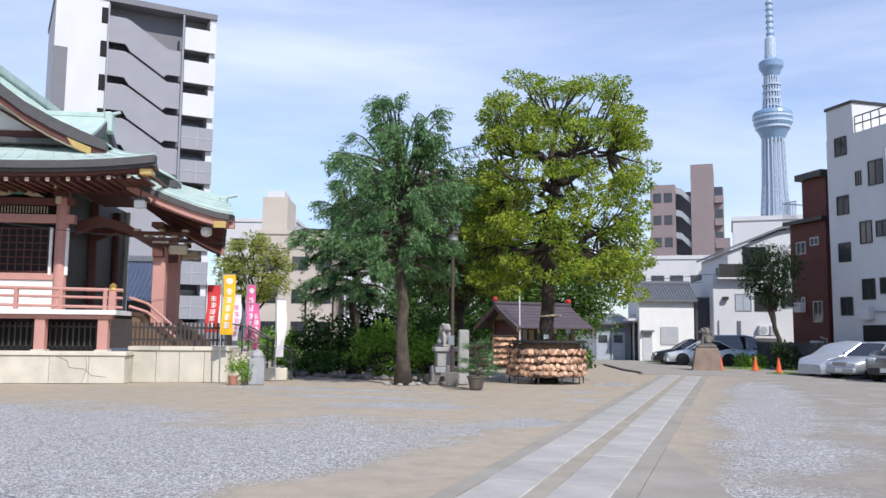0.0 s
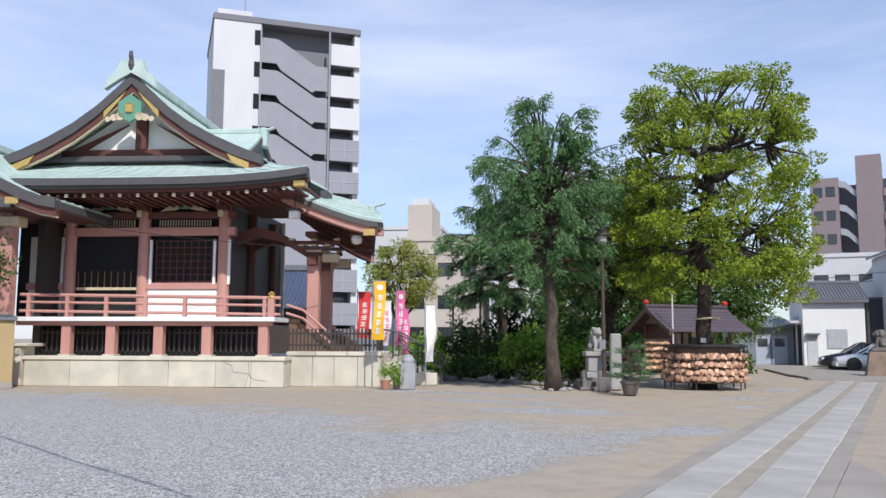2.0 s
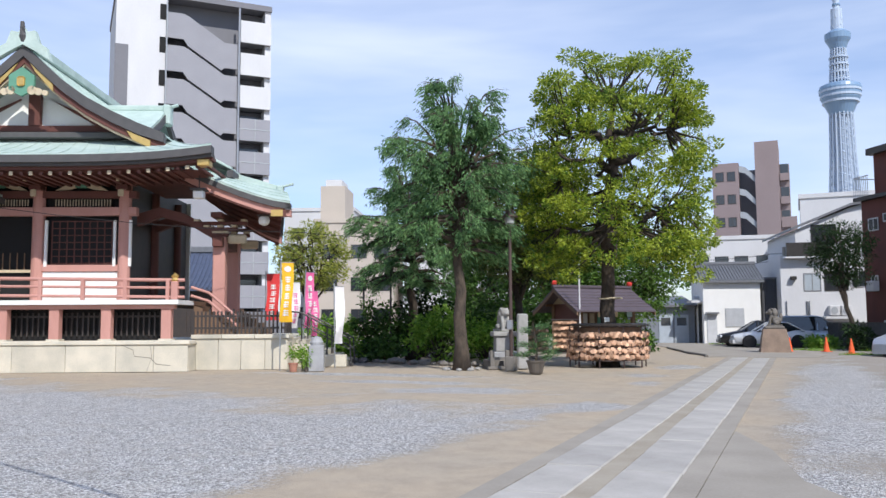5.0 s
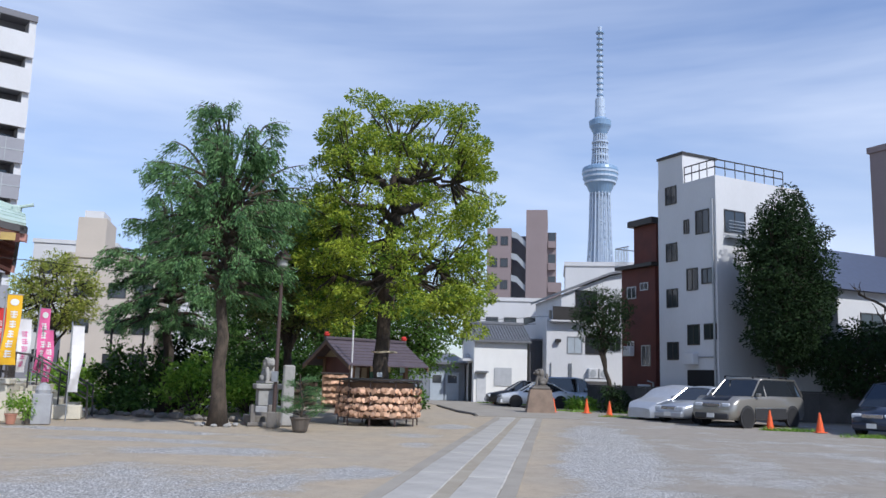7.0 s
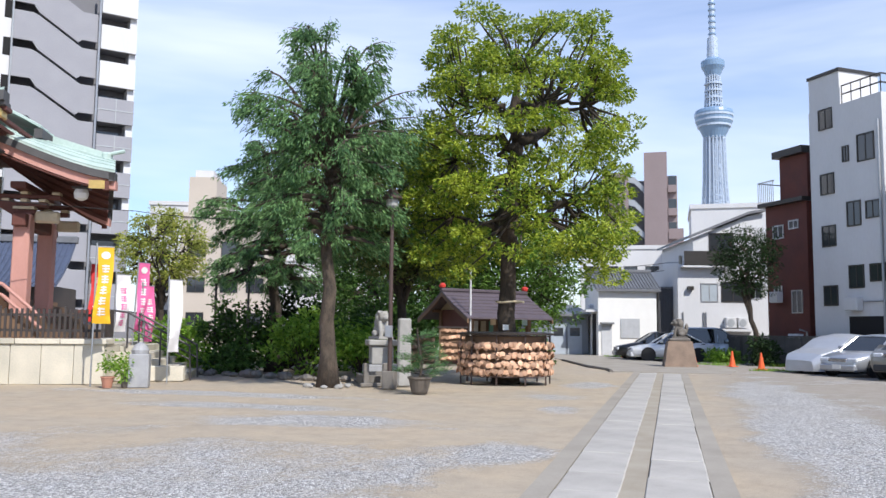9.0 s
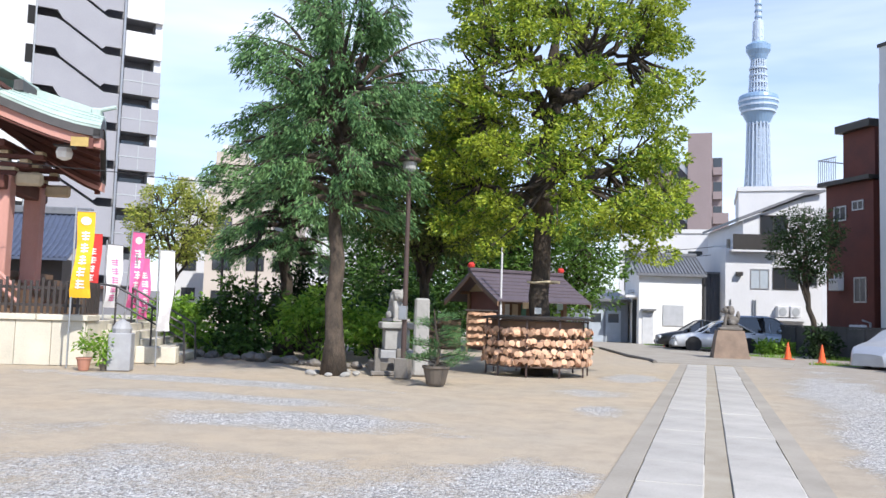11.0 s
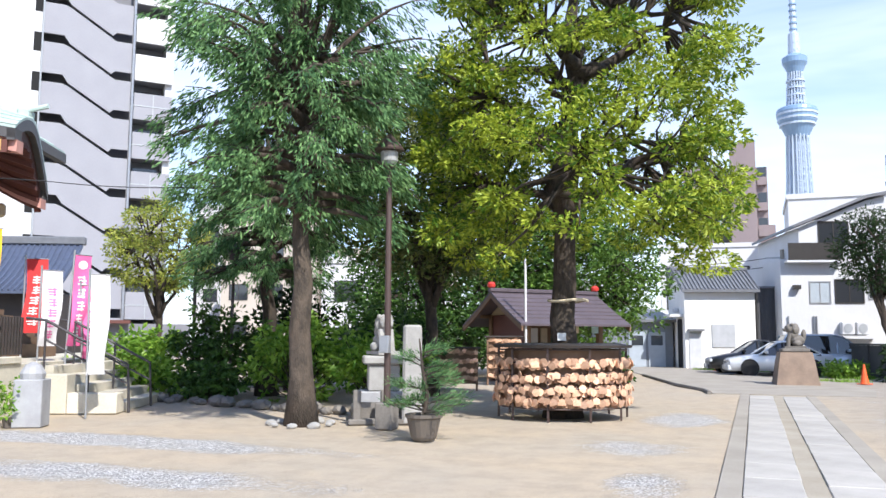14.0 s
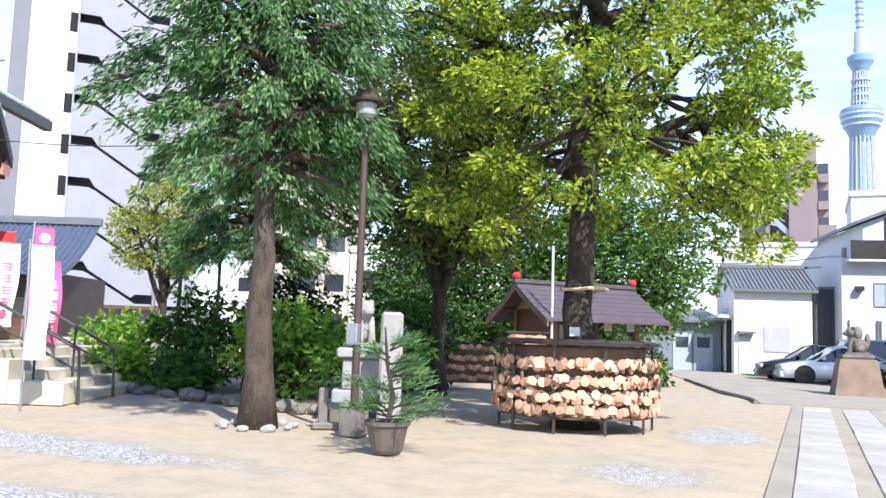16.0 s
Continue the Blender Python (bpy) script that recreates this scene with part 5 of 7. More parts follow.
prism(bm, [(XC - 4.4, 8.1), (XC + 4.4, 8.1), (XC + 2.6, 8.85), (XC + 1.2, 9.8), (XC, 10.9), (XC - 1.2, 9.8), (XC - 2.6, 8.85)], 2.0, 2.15)
gable = part("gable_wall", bm, WHITE, hall)
part("gable_beam", B(XC - 3.0, XC + 3.0, 1.85, 2.0, 8.5, 8.72), RED_WOOD, gable)
part("gable_post", B(XC - 0.2, XC + 0.2, 1.8, 2.0, 8.72, 9.9), RED_WOOD, gable)
for sgn in (1, -1):
    bm = bmesh.new()
    prism(bm, [(XC + sgn * 0.5, 9.7), (XC + sgn * 0.8, 9.55), (XC + sgn * 2.6, 8.72), (XC + sgn * 2.1, 8.72)], 1.85, 1.99)
    part("gable_strut", bm, RED_WOOD, gable)
bm = bmesh.new()
prism(bm, [(XC - 0.42, 9.75), (XC - 0.42, 10.25), (XC, 10.55), (XC + 0.42, 10.25), (XC + 0.42, 9.75), (XC, 9.5)], 0.78, 0.9)
pend = part("pendant", bm, GREEN_PAINT, gable, "green and gilt gable pendant")
bm = bmesh.new()
for sgn in (1, -1):
    for q in range(3):
        lathe(bm, [(0.16 - 0.03 * q, 0.0), (0.16 - 0.03 * q, 0.07)], 10)
        bmesh.ops.translate(bm, verts=bm.verts[-20:], vec=(0, 0, 0))
        for v in bm.verts[-20:]:
            x_, y_, z_ = v.co
            v.co = (XC + sgn * (0.35 + 0.22 * q) + x_, 0.78 + z_, 9.72 - 0.05 * q + y_)
part("scroll", bm, CREAM, pend)
part("crest", B(XC - 0.13, XC + 0.13, 0.74, 0.775, 9.85, 10.2, 0.05), GOLD, pend)
part("skirt_ridge", B(XC - 4.2, XC + 4.2, 1.55, 1.98, 8.2, 8.42, 0.03), EDGE, hall)
# ridge with its end ornament
ridge = part("ridge", B(XC - 0.24, XC + 0.24, 1.0, 9.6, 11.25, 11.62, 0.05), COPPER, hall)
bm = bmesh.new()
prism(bm, [(XC - 0.95, 10.75), (XC - 0.8, 11.25), (XC - 0.55, 11.4), (XC - 0.4, 11.85), (XC - 0.15, 11.8), (XC, 12.0), (XC + 0.15, 11.8), (XC + 0.4, 11.85), (XC + 0.55, 11.4), (XC + 0.8, 11.25), (XC + 0.95, 10.75), (XC + 0.45, 11.1), (XC, 11.35), (XC - 0.45, 11.1)], 0.75, 0.99)
part("ridge_ornament", bm, COPPER, hall, "scrolled green ridge-end ornament")
part("finial", T_([(XC, 0.95, 11.3), (XC, 0.78, 11.7), (XC, 0.72, 11.95), (XC, 0.7, 12.15)], [0.15, 0.12, 0.08, 0.06], 10), EDGE, hall, "dark ridge-end finial")

# gabled dormer over the front slope
bm = bmesh.new()
dy = [(0, 10.3), (0.8, 9.72), (1.7, 9.2), (2.6, 8.8), (3.3, 8.55)]
for sgn in (1, -1):
    grid = [[(x_, 5.5 + sgn * a, z) for a, z in dy] for x_ in (-5.6, -4.0, -2.5)]
    part("dormer_roof", sheet(bmesh.new(), grid, 0.12), COPPER, hall)
    part("dormer_edge", ribbon(bmesh.new(), [(5.5 + sgn * a, z - 0.12) for a, z in dy], [(5.5 + sgn * a, z - 0.45) for a, z in dy], -2.6, -2.45, "x"), EDGE, hall)
part("dormer_ridge", B(-5.6, -2.4, 5.36, 5.64, 10.2, 10.43, 0.04), COPPER, hall)
part("dormer_ornament", B(-2.6, -2.3, 5.25, 5.75, 9.6, 10.45, 0.06), COPPER, hall)
part("dormer_ornament", T_([(-2.45, 5.5, 10.35), (-2.05, 5.5, 10.47)], 0.07, 8), COPPER, hall)
bm.free()

# porch over the steps
PY, PW = 3.1, 2.05
porch = []
for i in range(8):
    f = i / 7
    ze = 7.32 - 1.72 * f ** 0.85 + 0.22 * f ** 5
    zr = 7.45 - 0.75 * f
    porch.append([(-0.9 + (3.95 - 0.45 * (s + 1)) * f, PY + PW * s, ze + (zr - ze) * (1 - abs(s) ** 1.6) - 0.3 * (s + 1) * f) for s in (-1 + 2 * j / 12 for j in range(13))])
pr = part("porch_roof", sheet(bmesh.new(), porch, 0.06), COPPER, hall, "pale green copper porch roof")
for j in range(13):
    part("seam", T_([(p[0], p[1], p[2] + 0.012) for p in (porch[i][j] for i in range(8))], 0.015, 4), COPPER, pr)
under = [[(p[0] - 0.12, PY + (p[1] - PY) * 0.94, p[2] - 0.5) for p in r] for r in porch]
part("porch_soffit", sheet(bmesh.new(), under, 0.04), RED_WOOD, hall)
for sgn, j in ((-1, 0), (1, 12)):
    for t0, t1, o, m_ in ((0.062, 0.27, 0.0, EDGE), (0.272, 0.52, 0.1, PINK)):
        top = [(porch[i][j][0], porch[i][j][2] - t0) for i in range(8)]
        low = [(porch[i][j][0], porch[i][j][2] - t1) for i in range(8)]
        y0 = porch[0][j][1] - sgn * o
        part("porch_edge", ribbon(bmesh.new(), top, low, min(y0, y0 - sgn * 0.3), max(y0, y0 - sgn * 0.3)), m_, hall)
for t0, t1, o, m_ in ((0.062, 0.3, 0.0, EDGE), (0.302, 0.56, 0.14, RED_WOOD)):
    for a_, c_ in zip(porch[7], porch[7][1:]):
        bm = bmesh.new()
        vs = [bm.verts.new((p[0] - o - w_, p[1], p[2] - t_)) for w_ in (0.0, 0.16) for p, t_ in ((a_, t0), (c_, t0), (c_, t1), (a_, t1))]
        for q in ((0, 1, 2, 3), (7, 6, 5, 4), (0, 4, 5, 1), (3, 2, 6, 7), (0, 3, 7, 4), (1, 5, 6, 2)):
            bm.faces.new([vs[k] for k in q])
        part("porch_edge", bm, m_, hall)
part("gilding", B(2.4, 2.8, PY - PW - 0.012, PY - PW + 0.02, 5.3, 5.53), GOLD, hall)
part("porch_ridge", ribbon(bmesh.new(), [(-0.9, 7.68), (2.3, 6.72)], [(-0.9, 7.2), (2.3, 6.3)], PY - 0.14, PY + 0.14), COPPER, hall)
part("ridge_ornament", B(2.25, 2.5, PY - 0.22, PY + 0.22, 6.2, 6.72, 0.06), COPPER, hall)
part("ridge_ornament", T_([(2.4, PY, 6.68), (2.85, PY, 6.8)], 0.06, 8), COPPER, hall)
for j in range(1, 12):
    part("rafter", ribbon(bmesh.new(), [(r[j][0], r[j][2] - 0.045) for r in under], [(r[j][0], r[j][2] - 0.16) for r in under], under[0][j][1] - 0.06, under[0][j][1] + 0.06), RED_WOOD, hall)
for yy in (2.8, 5.0):
    part("column", B(0.1, 0.54, yy - 0.22, yy + 0.22, 1.18, 4.75, 0.03), PINK, hall)
    part("column_base", B(0.02, 0.62, yy - 0.3, yy + 0.3, 1.0, 1.2, 0.02), STONE_GREY, hall)
    for k, (w_, z0) in enumerate(((0.3, 4.75), (0.6, 4.97), (0.95, 5.19))):
        part("bracket_arm", B(0.32 - w_, 0.32 + w_, yy - 0.12, yy + 0.12, z0, z0 + 0.13, 0.02), RED_WOOD, hall)
        for o in (-w_ + 0.12, 0.0, w_ - 0.12):
            part("bearing_block", B(0.32 + o - 0.1, 0.32 + o + 0.1, yy - 0.16, yy + 0.16, z0 + 0.131, z0 + 0.219, 0.015), CREAM, hall)
    top = [(-2.6, 5.6), (-1.8, 5.85), (-0.9, 5.6), (0.2, 4.95)]
    low = [(-2.6, 5.15), (-1.8, 5.5), (-0.9, 5.28), (0.2, 4.6)]
    part("curved_beam", ribbon(bmesh.new(), top, low, yy - 0.15, yy + 0.15), RED_WOOD, hall)
    part("carving", B(0.58, 1.25, yy - 0.09, yy + 0.09, 4.5, 4.85, 0.06), CREAM, hall, "carved beam end")
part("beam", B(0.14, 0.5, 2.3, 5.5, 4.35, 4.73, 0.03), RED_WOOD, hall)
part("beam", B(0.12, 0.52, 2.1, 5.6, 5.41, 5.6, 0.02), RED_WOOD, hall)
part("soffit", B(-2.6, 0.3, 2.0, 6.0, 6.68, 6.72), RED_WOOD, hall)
# inner columns take the darkened red, which paints the porch shade on them
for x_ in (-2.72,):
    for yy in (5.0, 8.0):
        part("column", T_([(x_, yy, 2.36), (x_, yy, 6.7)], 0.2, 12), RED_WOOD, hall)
# dark sheet added to give the shade behind the porch
part("front_wall", B(-2.85, -2.76, 2.15, 9.6, 2.36, 7), DARK_WOOD, hall, "plain dark sheet standing in for the shade behind the porch")
part("wall", B(-10.4, -10.2, 2.1, 9.6, 2.36, 7), WHITE, hall)
part("wall", B(-10.4, -2.6, 9.6, 9.75, 2.36, 7), WHITE, hall)
lampb = tthing("lantern", "square white eave lantern with a dark cap", "lantern", off=(0.1, 0.6, 0), m=UPPER)
part("shade", B(-0.17, 0.17, -0.17, 0.17, 5.85, 6.12, 0.03), WHITE, lampb)
part("cap", B(-0.26, 0.26, -0.26, 0.26, 6.125, 6.2, 0.02), IRON, lampb)
part("hanger", T_([(0, 0, 6.2), (0, 0, 6.68)], 0.02, 6), IRON, lampb)
lampc = tthing("lantern", "white globe lantern under the porch eave", "lantern", off=(2.05, 1.75, -0.25), m=UPPER)
bm = bmesh.new()
lathe(bm, [(0.05, 5.3), (0.17, 5.36), (0.2, 5.5), (0.15, 5.62)], 12)
part("shade", bm, WHITE, lampc)
part("cap", B(-0.22, 0.22, -0.22, 0.22, 5.625, 5.68, 0.02), IRON, lampc)
part("hanger", T_([(0, 0, 5.68), (0, 0, 5.95)], 0.02, 6), IRON, lampc)

# fence on the plinth
fn = tthing("fence", "low black wooden fence on the plinth edge", "fence")
for q in range(26):
    x_ = -0.4 + 0.133 * q
    part("slat", B(x_, x_ + 0.06, 1.0, 1.03, 1.2, 1.95 if q % 6 else 2.02), DARK_WOOD, fn)
for q in range(8):
    yy = 1.1 + 0.135 * q
    part("slat", B(2.98, 3.01, yy, yy + 0.06, 1.2, 1.95), DARK_WOOD, fn)
for z in (1.35, 1.75):
    part("rail", B(-0.45, 3.03, 1.035, 1.08, z, z + 0.07), DARK_WOOD, fn)
    part("rail", B(2.93, 2.975, 1.08, 2.1, z, z + 0.07), DARK_WOOD, fn)

# stone steps in front, with handrails
stp = tthing("stone_steps", "pale stone steps up to the temple porch", "steps")
for q in range(5):
    part("step", B(3.07 + 0.36 * q, 3.43 + 0.36 * q, 2.7, 8.6, 0, 0.95 - 0.19 * q, 0.01), STONE, stp)
for yy in (2.15, 8.65):
    part("cheek", B(3.07, 3.9, yy, yy + 0.5, 0, 0.8, 0.02), STONE, stp)
    part("cheek", B(3.91, 4.9, yy, yy + 0.5, 0, 0.42, 0.02), STONE, stp)
for yy in (2.5, 4.2):
    hr = tthing("handrail", "black steel handrail beside the stone steps", "handrail", "handrails by the steps")
    part("bar", T_([(2.9, yy, 1.95), (3.3, yy, 1.9), (5.0, yy, 0.98), (5.05, yy, 0.0)], 0.03, 8), IRON, hr)
    part("bar", T_([(3.3, yy, 1.5), (5.0, yy, 0.6)], 0.022, 8), IRON, hr)
    for x_, z0, z1 in ((3.3, 0.9, 1.9), (4.2, 0.4, 1.42)):
        part("post", T_([(x_, yy, z0), (x_, yy, z1)], 0.025, 8), IRON, hr)

# gabled wing left of the hall
wing = tthing("temple_wing", "gabled temple wing with a green copper roof", "temple", m=Matrix.Diagonal((1.008, 1, 0.975, 1)))
WX = -10.8
WPR = [(0, 8.5), (0.55, 7.95), (1.2, 7.4), (1.9, 6.9), (2.7, 6.5), (3.4, 6.25), (3.95, 6.15)]
for sgn in (1, -1):
    grid = [[(WX + sgn * a, yy, z) for a, z in WPR] for yy in (-2.1, -0.5, 2, 5)]
    rf = part("roof", sheet(bmesh.new(), grid, 0.06), COPPER, wing)
    for q in range(14):
        part("seam", T_([(WX + sgn * a, -2.0 + 0.5 * q, z + 0.012) for a, z in WPR], 0.015, 4), COPPER, rf)
    for y0, y1, t0, t1, m_ in ((-2.2, -1.85, -0.03, 0.32, EDGE), (-2.1, -1.88, 0.325, 0.56, RED_WOOD), (-2.05, -1.9, 0.565, 0.62, CREAM)):
        part("bargeboard", ribbon(bmesh.new(), [(WX + sgn * a, z - t0) for a, z in WPR], [(WX + sgn * a, z - t1) for a, z in WPR], y0, y1), m_, wing)
    part("gilding", B(WX + sgn * 2.5 - 0.22, WX + sgn * 2.5 + 0.22, -2.15, -2.11, 6.0, 6.22), GOLD, wing)
    part("eave_board", B(WX + sgn * 3.85 - 0.12, WX + sgn * 3.85 + 0.12, -1.84, 5, 5.85, 6.08), EDGE, wing)
    bm = bmesh.new()
    prism(bm, [(WX, 8.15), (WX + sgn * 0.6, 7.6), (WX + sgn * 0.9, 7.3), (WX, 7.75)], -2.16, -2.115)
    part("gilding", bm, GOLD, wing)
bm = bmesh.new()
prism(bm, [(WX - 0.38, 7.35), (WX, 7.1), (WX + 0.38, 7.35), (WX + 0.28, 7.9), (WX - 0.28, 7.9)], -2.3, -2.17)
pw_ = part("pendant", bm, GREEN_PAINT, wing, "green gilt-edged gable pendant")
part("crest", B(WX - 0.12, WX + 0.12, -2.34, -2.305, 7.3, 7.65, 0.05), CREAM, pw_)
part("ridge", B(WX - 0.2, WX + 0.2, -2.2, 5, 8.42, 8.72, 0.04), COPPER, wing)
bm = bmesh.new()
prism(bm, [(WX - 0.6, 8.05), (WX - 0.45, 8.65), (WX, 8.9), (WX + 0.45, 8.65), (WX + 0.6, 8.05), (WX, 8.5)], -2.35, -2.21)
part("ridge_ornament", bm, EDGE, wing)
part("finial", T_([(WX, -2.1, 8.7), (WX - 0.15, -2.4, 9.05), (WX - 0.28, -2.5, 9.18)], [0.1, 0.09, 0.07], 8), EDGE, wing)
part("wall", B(-14.5, -9.2, -0.72, -0.6, 0, 6.6), WHITE, wing)
for x_ in (-9.1, -11.6, -14.2):
    part("column", B(x_ - 0.22, x_ + 0.22, -1.05, -0.61, 0.3, 5.9, 0.03), PINK, wing)
part("beam", B(-14.4, -8.9, -0.95, -0.73, 5.0, 5.35), RED_WOOD, wing)
part("beam", B(-14.4, -8.9, -0.9, -0.73, 3.1, 3.35), PINK, wing)
# black panel for the shade within the wing's opening
part("opening", B(-11.0, -9.75, -0.8, -0.725, 3.4, 4.95), BLACK, wing)
part("trim", B(-9.72, -9.56, -0.86, -0.73, 3.3, 4.95), WHITE, wing)
part("bracket", B(-9.35, -8.6, -1.2, -0.62, 5.4, 5.75, 0.04), CREAM, wing)
part("soffit", B(-14.4, -7.2, -1.8, 1.9, 5.9, 5.95), RED_WOOD, wing)
part("wall", B(-9.0, -8.75, 0.7, 1.9, 1.0, 6.5), DARK_WOOD, wing)
# black panel for the shade within the wing's doorway
part("doorway", B(-9.55, -8.6, 2.2, 2.3, 2.3, 5.3), BLACK, wing)

# blue-tiled gate house glimpsed beyond the porch
gh = thing("side_hall", "low side hall with a blue glazed tile roof", "hall", TM @ Matrix.Translation((-9.3, 24.0, 0)))
part("wall", B(0, 4.5, 0, 5, 0, 3.6), DARK_WOOD, gh)
grid = [[(x_, yy, z) for x_ in (-0.6, 1.4, 3.2, 5.0)] for yy, z in ((-0.9, 3.6), (0.4, 4.3), (1.6, 5.2), (2.5, 6.1))]
gr_ = part("roof", sheet(bmesh.new(), grid, 0.12), TILE_BLUE, gh)
for q in range(21):
    x_ = -0.5 + 0.27 * q
    part("tile", T_([(x_, -0.92, 3.64), (x_, 0.4, 4.34), (x_, 1.6, 5.24), (x_, 2.5, 6.13)], 0.06, 5), TILE_BLUE, gr_)
part("ridge", B(-0.7, 5.1, 2.3, 2.7, 6.05, 6.45, 0.05), TILE_GREY, gh)

# ochre garden wall, pot plant and tree before the wing
ow = part("wall_west", B(-7.5, 0, -0.1, 0.1, 0.22, 2.15), WALL_TAN)
ow.matrix_world = frame_m(-24.42, 14.78, 0.55, 0.83)
tagged(ow, "ochre plastered garden wall on a grey footing", "wall", kind="structure")
part("footing", B(-7.5, 0.02, -0.13, 0.13, 0, 0.218), CONCRETE, ow)
part("coping", B(-7.5, 0.06, -0.2, 0.2, 2.152, 2.3), TILE_GREY, ow)
for q in range(18):
    part("tile", B(-7.4 + 0.41 * q, -7.05 + 0.41 * q, -0.24, 0.24, 2.302, 2.35), TILE_GREY, ow)
broadleaf("small_tree", "leafy green maple behind the ochre wall", (-26.6, 13.5), 5.6, 2.6, (0.3, 0, 4.0, 2.2, 1.8, 1.6), 110, 0.42, 80, 0.13, 0.075, LEAF_DARK, BARK_DARK, 0.1, 31)
tb = thing("potted_plant", "bushy green plant in a dark tub by the wall", "plant", pose(-21.7, 8.9, 0))
bm = bmesh.new()
lathe(bm, [(0.22, 0), (0.3, 0.4), (0.33, 0.42), (0.3, 0.44)], 14)
part("pot", bm, POT, tb)
nr_ = np.random.default_rng(5)
p_, d_ = clumps_to_leaves([(random.uniform(-0.3, 0.3), random.uniform(-0.3, 0.3), random.uniform(0.5, 0.9), 0.25) for _ in range(12)], 90, nr_)
leaf_object("foliage", p_, d_, 0.12, 0.05, LEAF_BUSH, tb, nr_)

# ---- votive plaque racks ----


def plaque_mesh(seed):
    rg = random.Random(seed)
    bm = bmesh.new()
    r = 0.075
    if seed % 3 == 0:
        poly = [(-0.075, -0.06), (0.075, -0.06), (0.075, 0.035), (0, 0.075), (-0.075, 0.035)]
    else:
        poly = [(r * math.cos(2 * math.pi * k / 9 + 0.2), r * math.sin(2 * math.pi * k / 9 + 0.2)) for k in range(9)]
    prism(bm, poly, -0.005, 0.005)
    me = bpy.data.meshes.new("plaque")
    bmesh.ops.recalc_face_normals(bm, faces=bm.faces[:])
    bm.to_mesh(me)
    bm.free()
    me.materials.append(PLAQUE)
    return me


PLAQUES = [plaque_mesh(i) for i in range(4)]
RX, RY, RR = -5.5, 26.75, 1.28
rack = thing("votive_rack", "round rack hung with pale wooden votive plaques", "rack", pose(RX, RY, 0))
for z in (0.24, 0.62, 0.86, 1.1, 1.34):
    ring = [(RR * math.cos(2 * math.pi * k / 40), RR * math.sin(2 * math.pi * k / 40), z) for k in range(41)]
    part("hoop", T_(ring, 0.016, 6), LAMP_BROWN, rack)
bm = bmesh.new()
lathe(bm, [(RR - 0.22, 1.40), (RR + 0.1, 1.38), (RR + 0.12, 1.43), (RR - 0.2, 1.47)], 40)
bm.faces.ensure_lookup_table()
caps = [f for f in bm.faces if len(f.verts) > 8]
bmesh.ops.delete(bm, geom=caps, context="FACES")
part("canopy", bm, DARK_WOOD, rack, "dark board rim over the plaques")
for k in range(10):
    a = 2 * math.pi * (k + 0.5) / 10
    x_, y_ = RR * math.cos(a), RR * math.sin(a)
    part("leg", B(x_ - 0.02, x_ + 0.02, y_ - 0.02, y_ + 0.02, 0, 1.4), LAMP_BROWN, rack)
bm = bmesh.new()
lathe(bm, [(RR - 0.12, 0.25), (RR - 0.12, 1.35)], 40)
caps = [f for f in bm.faces if len(f.verts) > 8]
bmesh.ops.delete(bm, geom=caps, context="FACES")
part("backing", bm, BROWN_WOOD, rack, "layer of older plaques behind")
rp = random.Random(77)
for tier, z in enumerate((0.37, 0.58, 0.82, 1.08)):
    n_ = 88
    for k in range(n_):
        a = 2 * math.pi * (k + rp.uniform(-0.45, 0.45)) / n_
        if math.sin(a) > 0.55:
            continue
        o = new("plaque", PLAQUES[rp.randrange(4)])
        o.parent = rack
        rr = RR + rp.uniform(0.02, 0.1)
        o.matrix_local = pose(rr * math.cos(a), rr * math.sin(a), z + rp.uniform(-0.05, 0.06), rp.uniform(-25, 15), rp.uniform(-25, 25), math.degrees(a) + 90 + rp.uniform(-35, 35))
bm = bmesh.new()
for k in range(900):
    a = rp.uniform(0, 2 * math.pi)
    z = rp.choice((0.36, 0.57, 0.81, 1.07)) + rp.uniform(-0.06, 0.06)
    rr = RR + rp.uniform(-0.1, 0.02)
    mm = pose(rr * math.cos(a), rr * math.sin(a), z, rp.uniform(-30, 20), rp.uniform(-30, 30), math.degrees(a) + 90 + rp.uniform(-60, 60))
    vs = [bm.verts.new(mm @ Vector((0.075 * math.cos(2 * math.pi * q / 7), 0, 0.075 * math.sin(2 * math.pi * q / 7)))) for q in range(7)]
    bm.faces.new(vs)
tagged(part("plaque_layer", bm, PLAQUE, rack), kind="stuff")
sg = part("tree_tag", B(0.0, 0.17, -0.42, -0.405, 1.52, 1.67), WHITE, rack, "small white tag on the trunk")
rope = [(0.12 + 0.40 * math.cos(2 * math.pi * k / 16), 0.05 + 0.40 * math.sin(2 * math.pi * k / 16), 2.32 + 0.02 * math.sin(k)) for k in range(17)]
tagged(part("straw_rope", T_([(RX + a, RY + b_, c) for a, b_, c in rope], 0.03, 6), CREAM), "straw rope tied round the tree trunk", "rope")


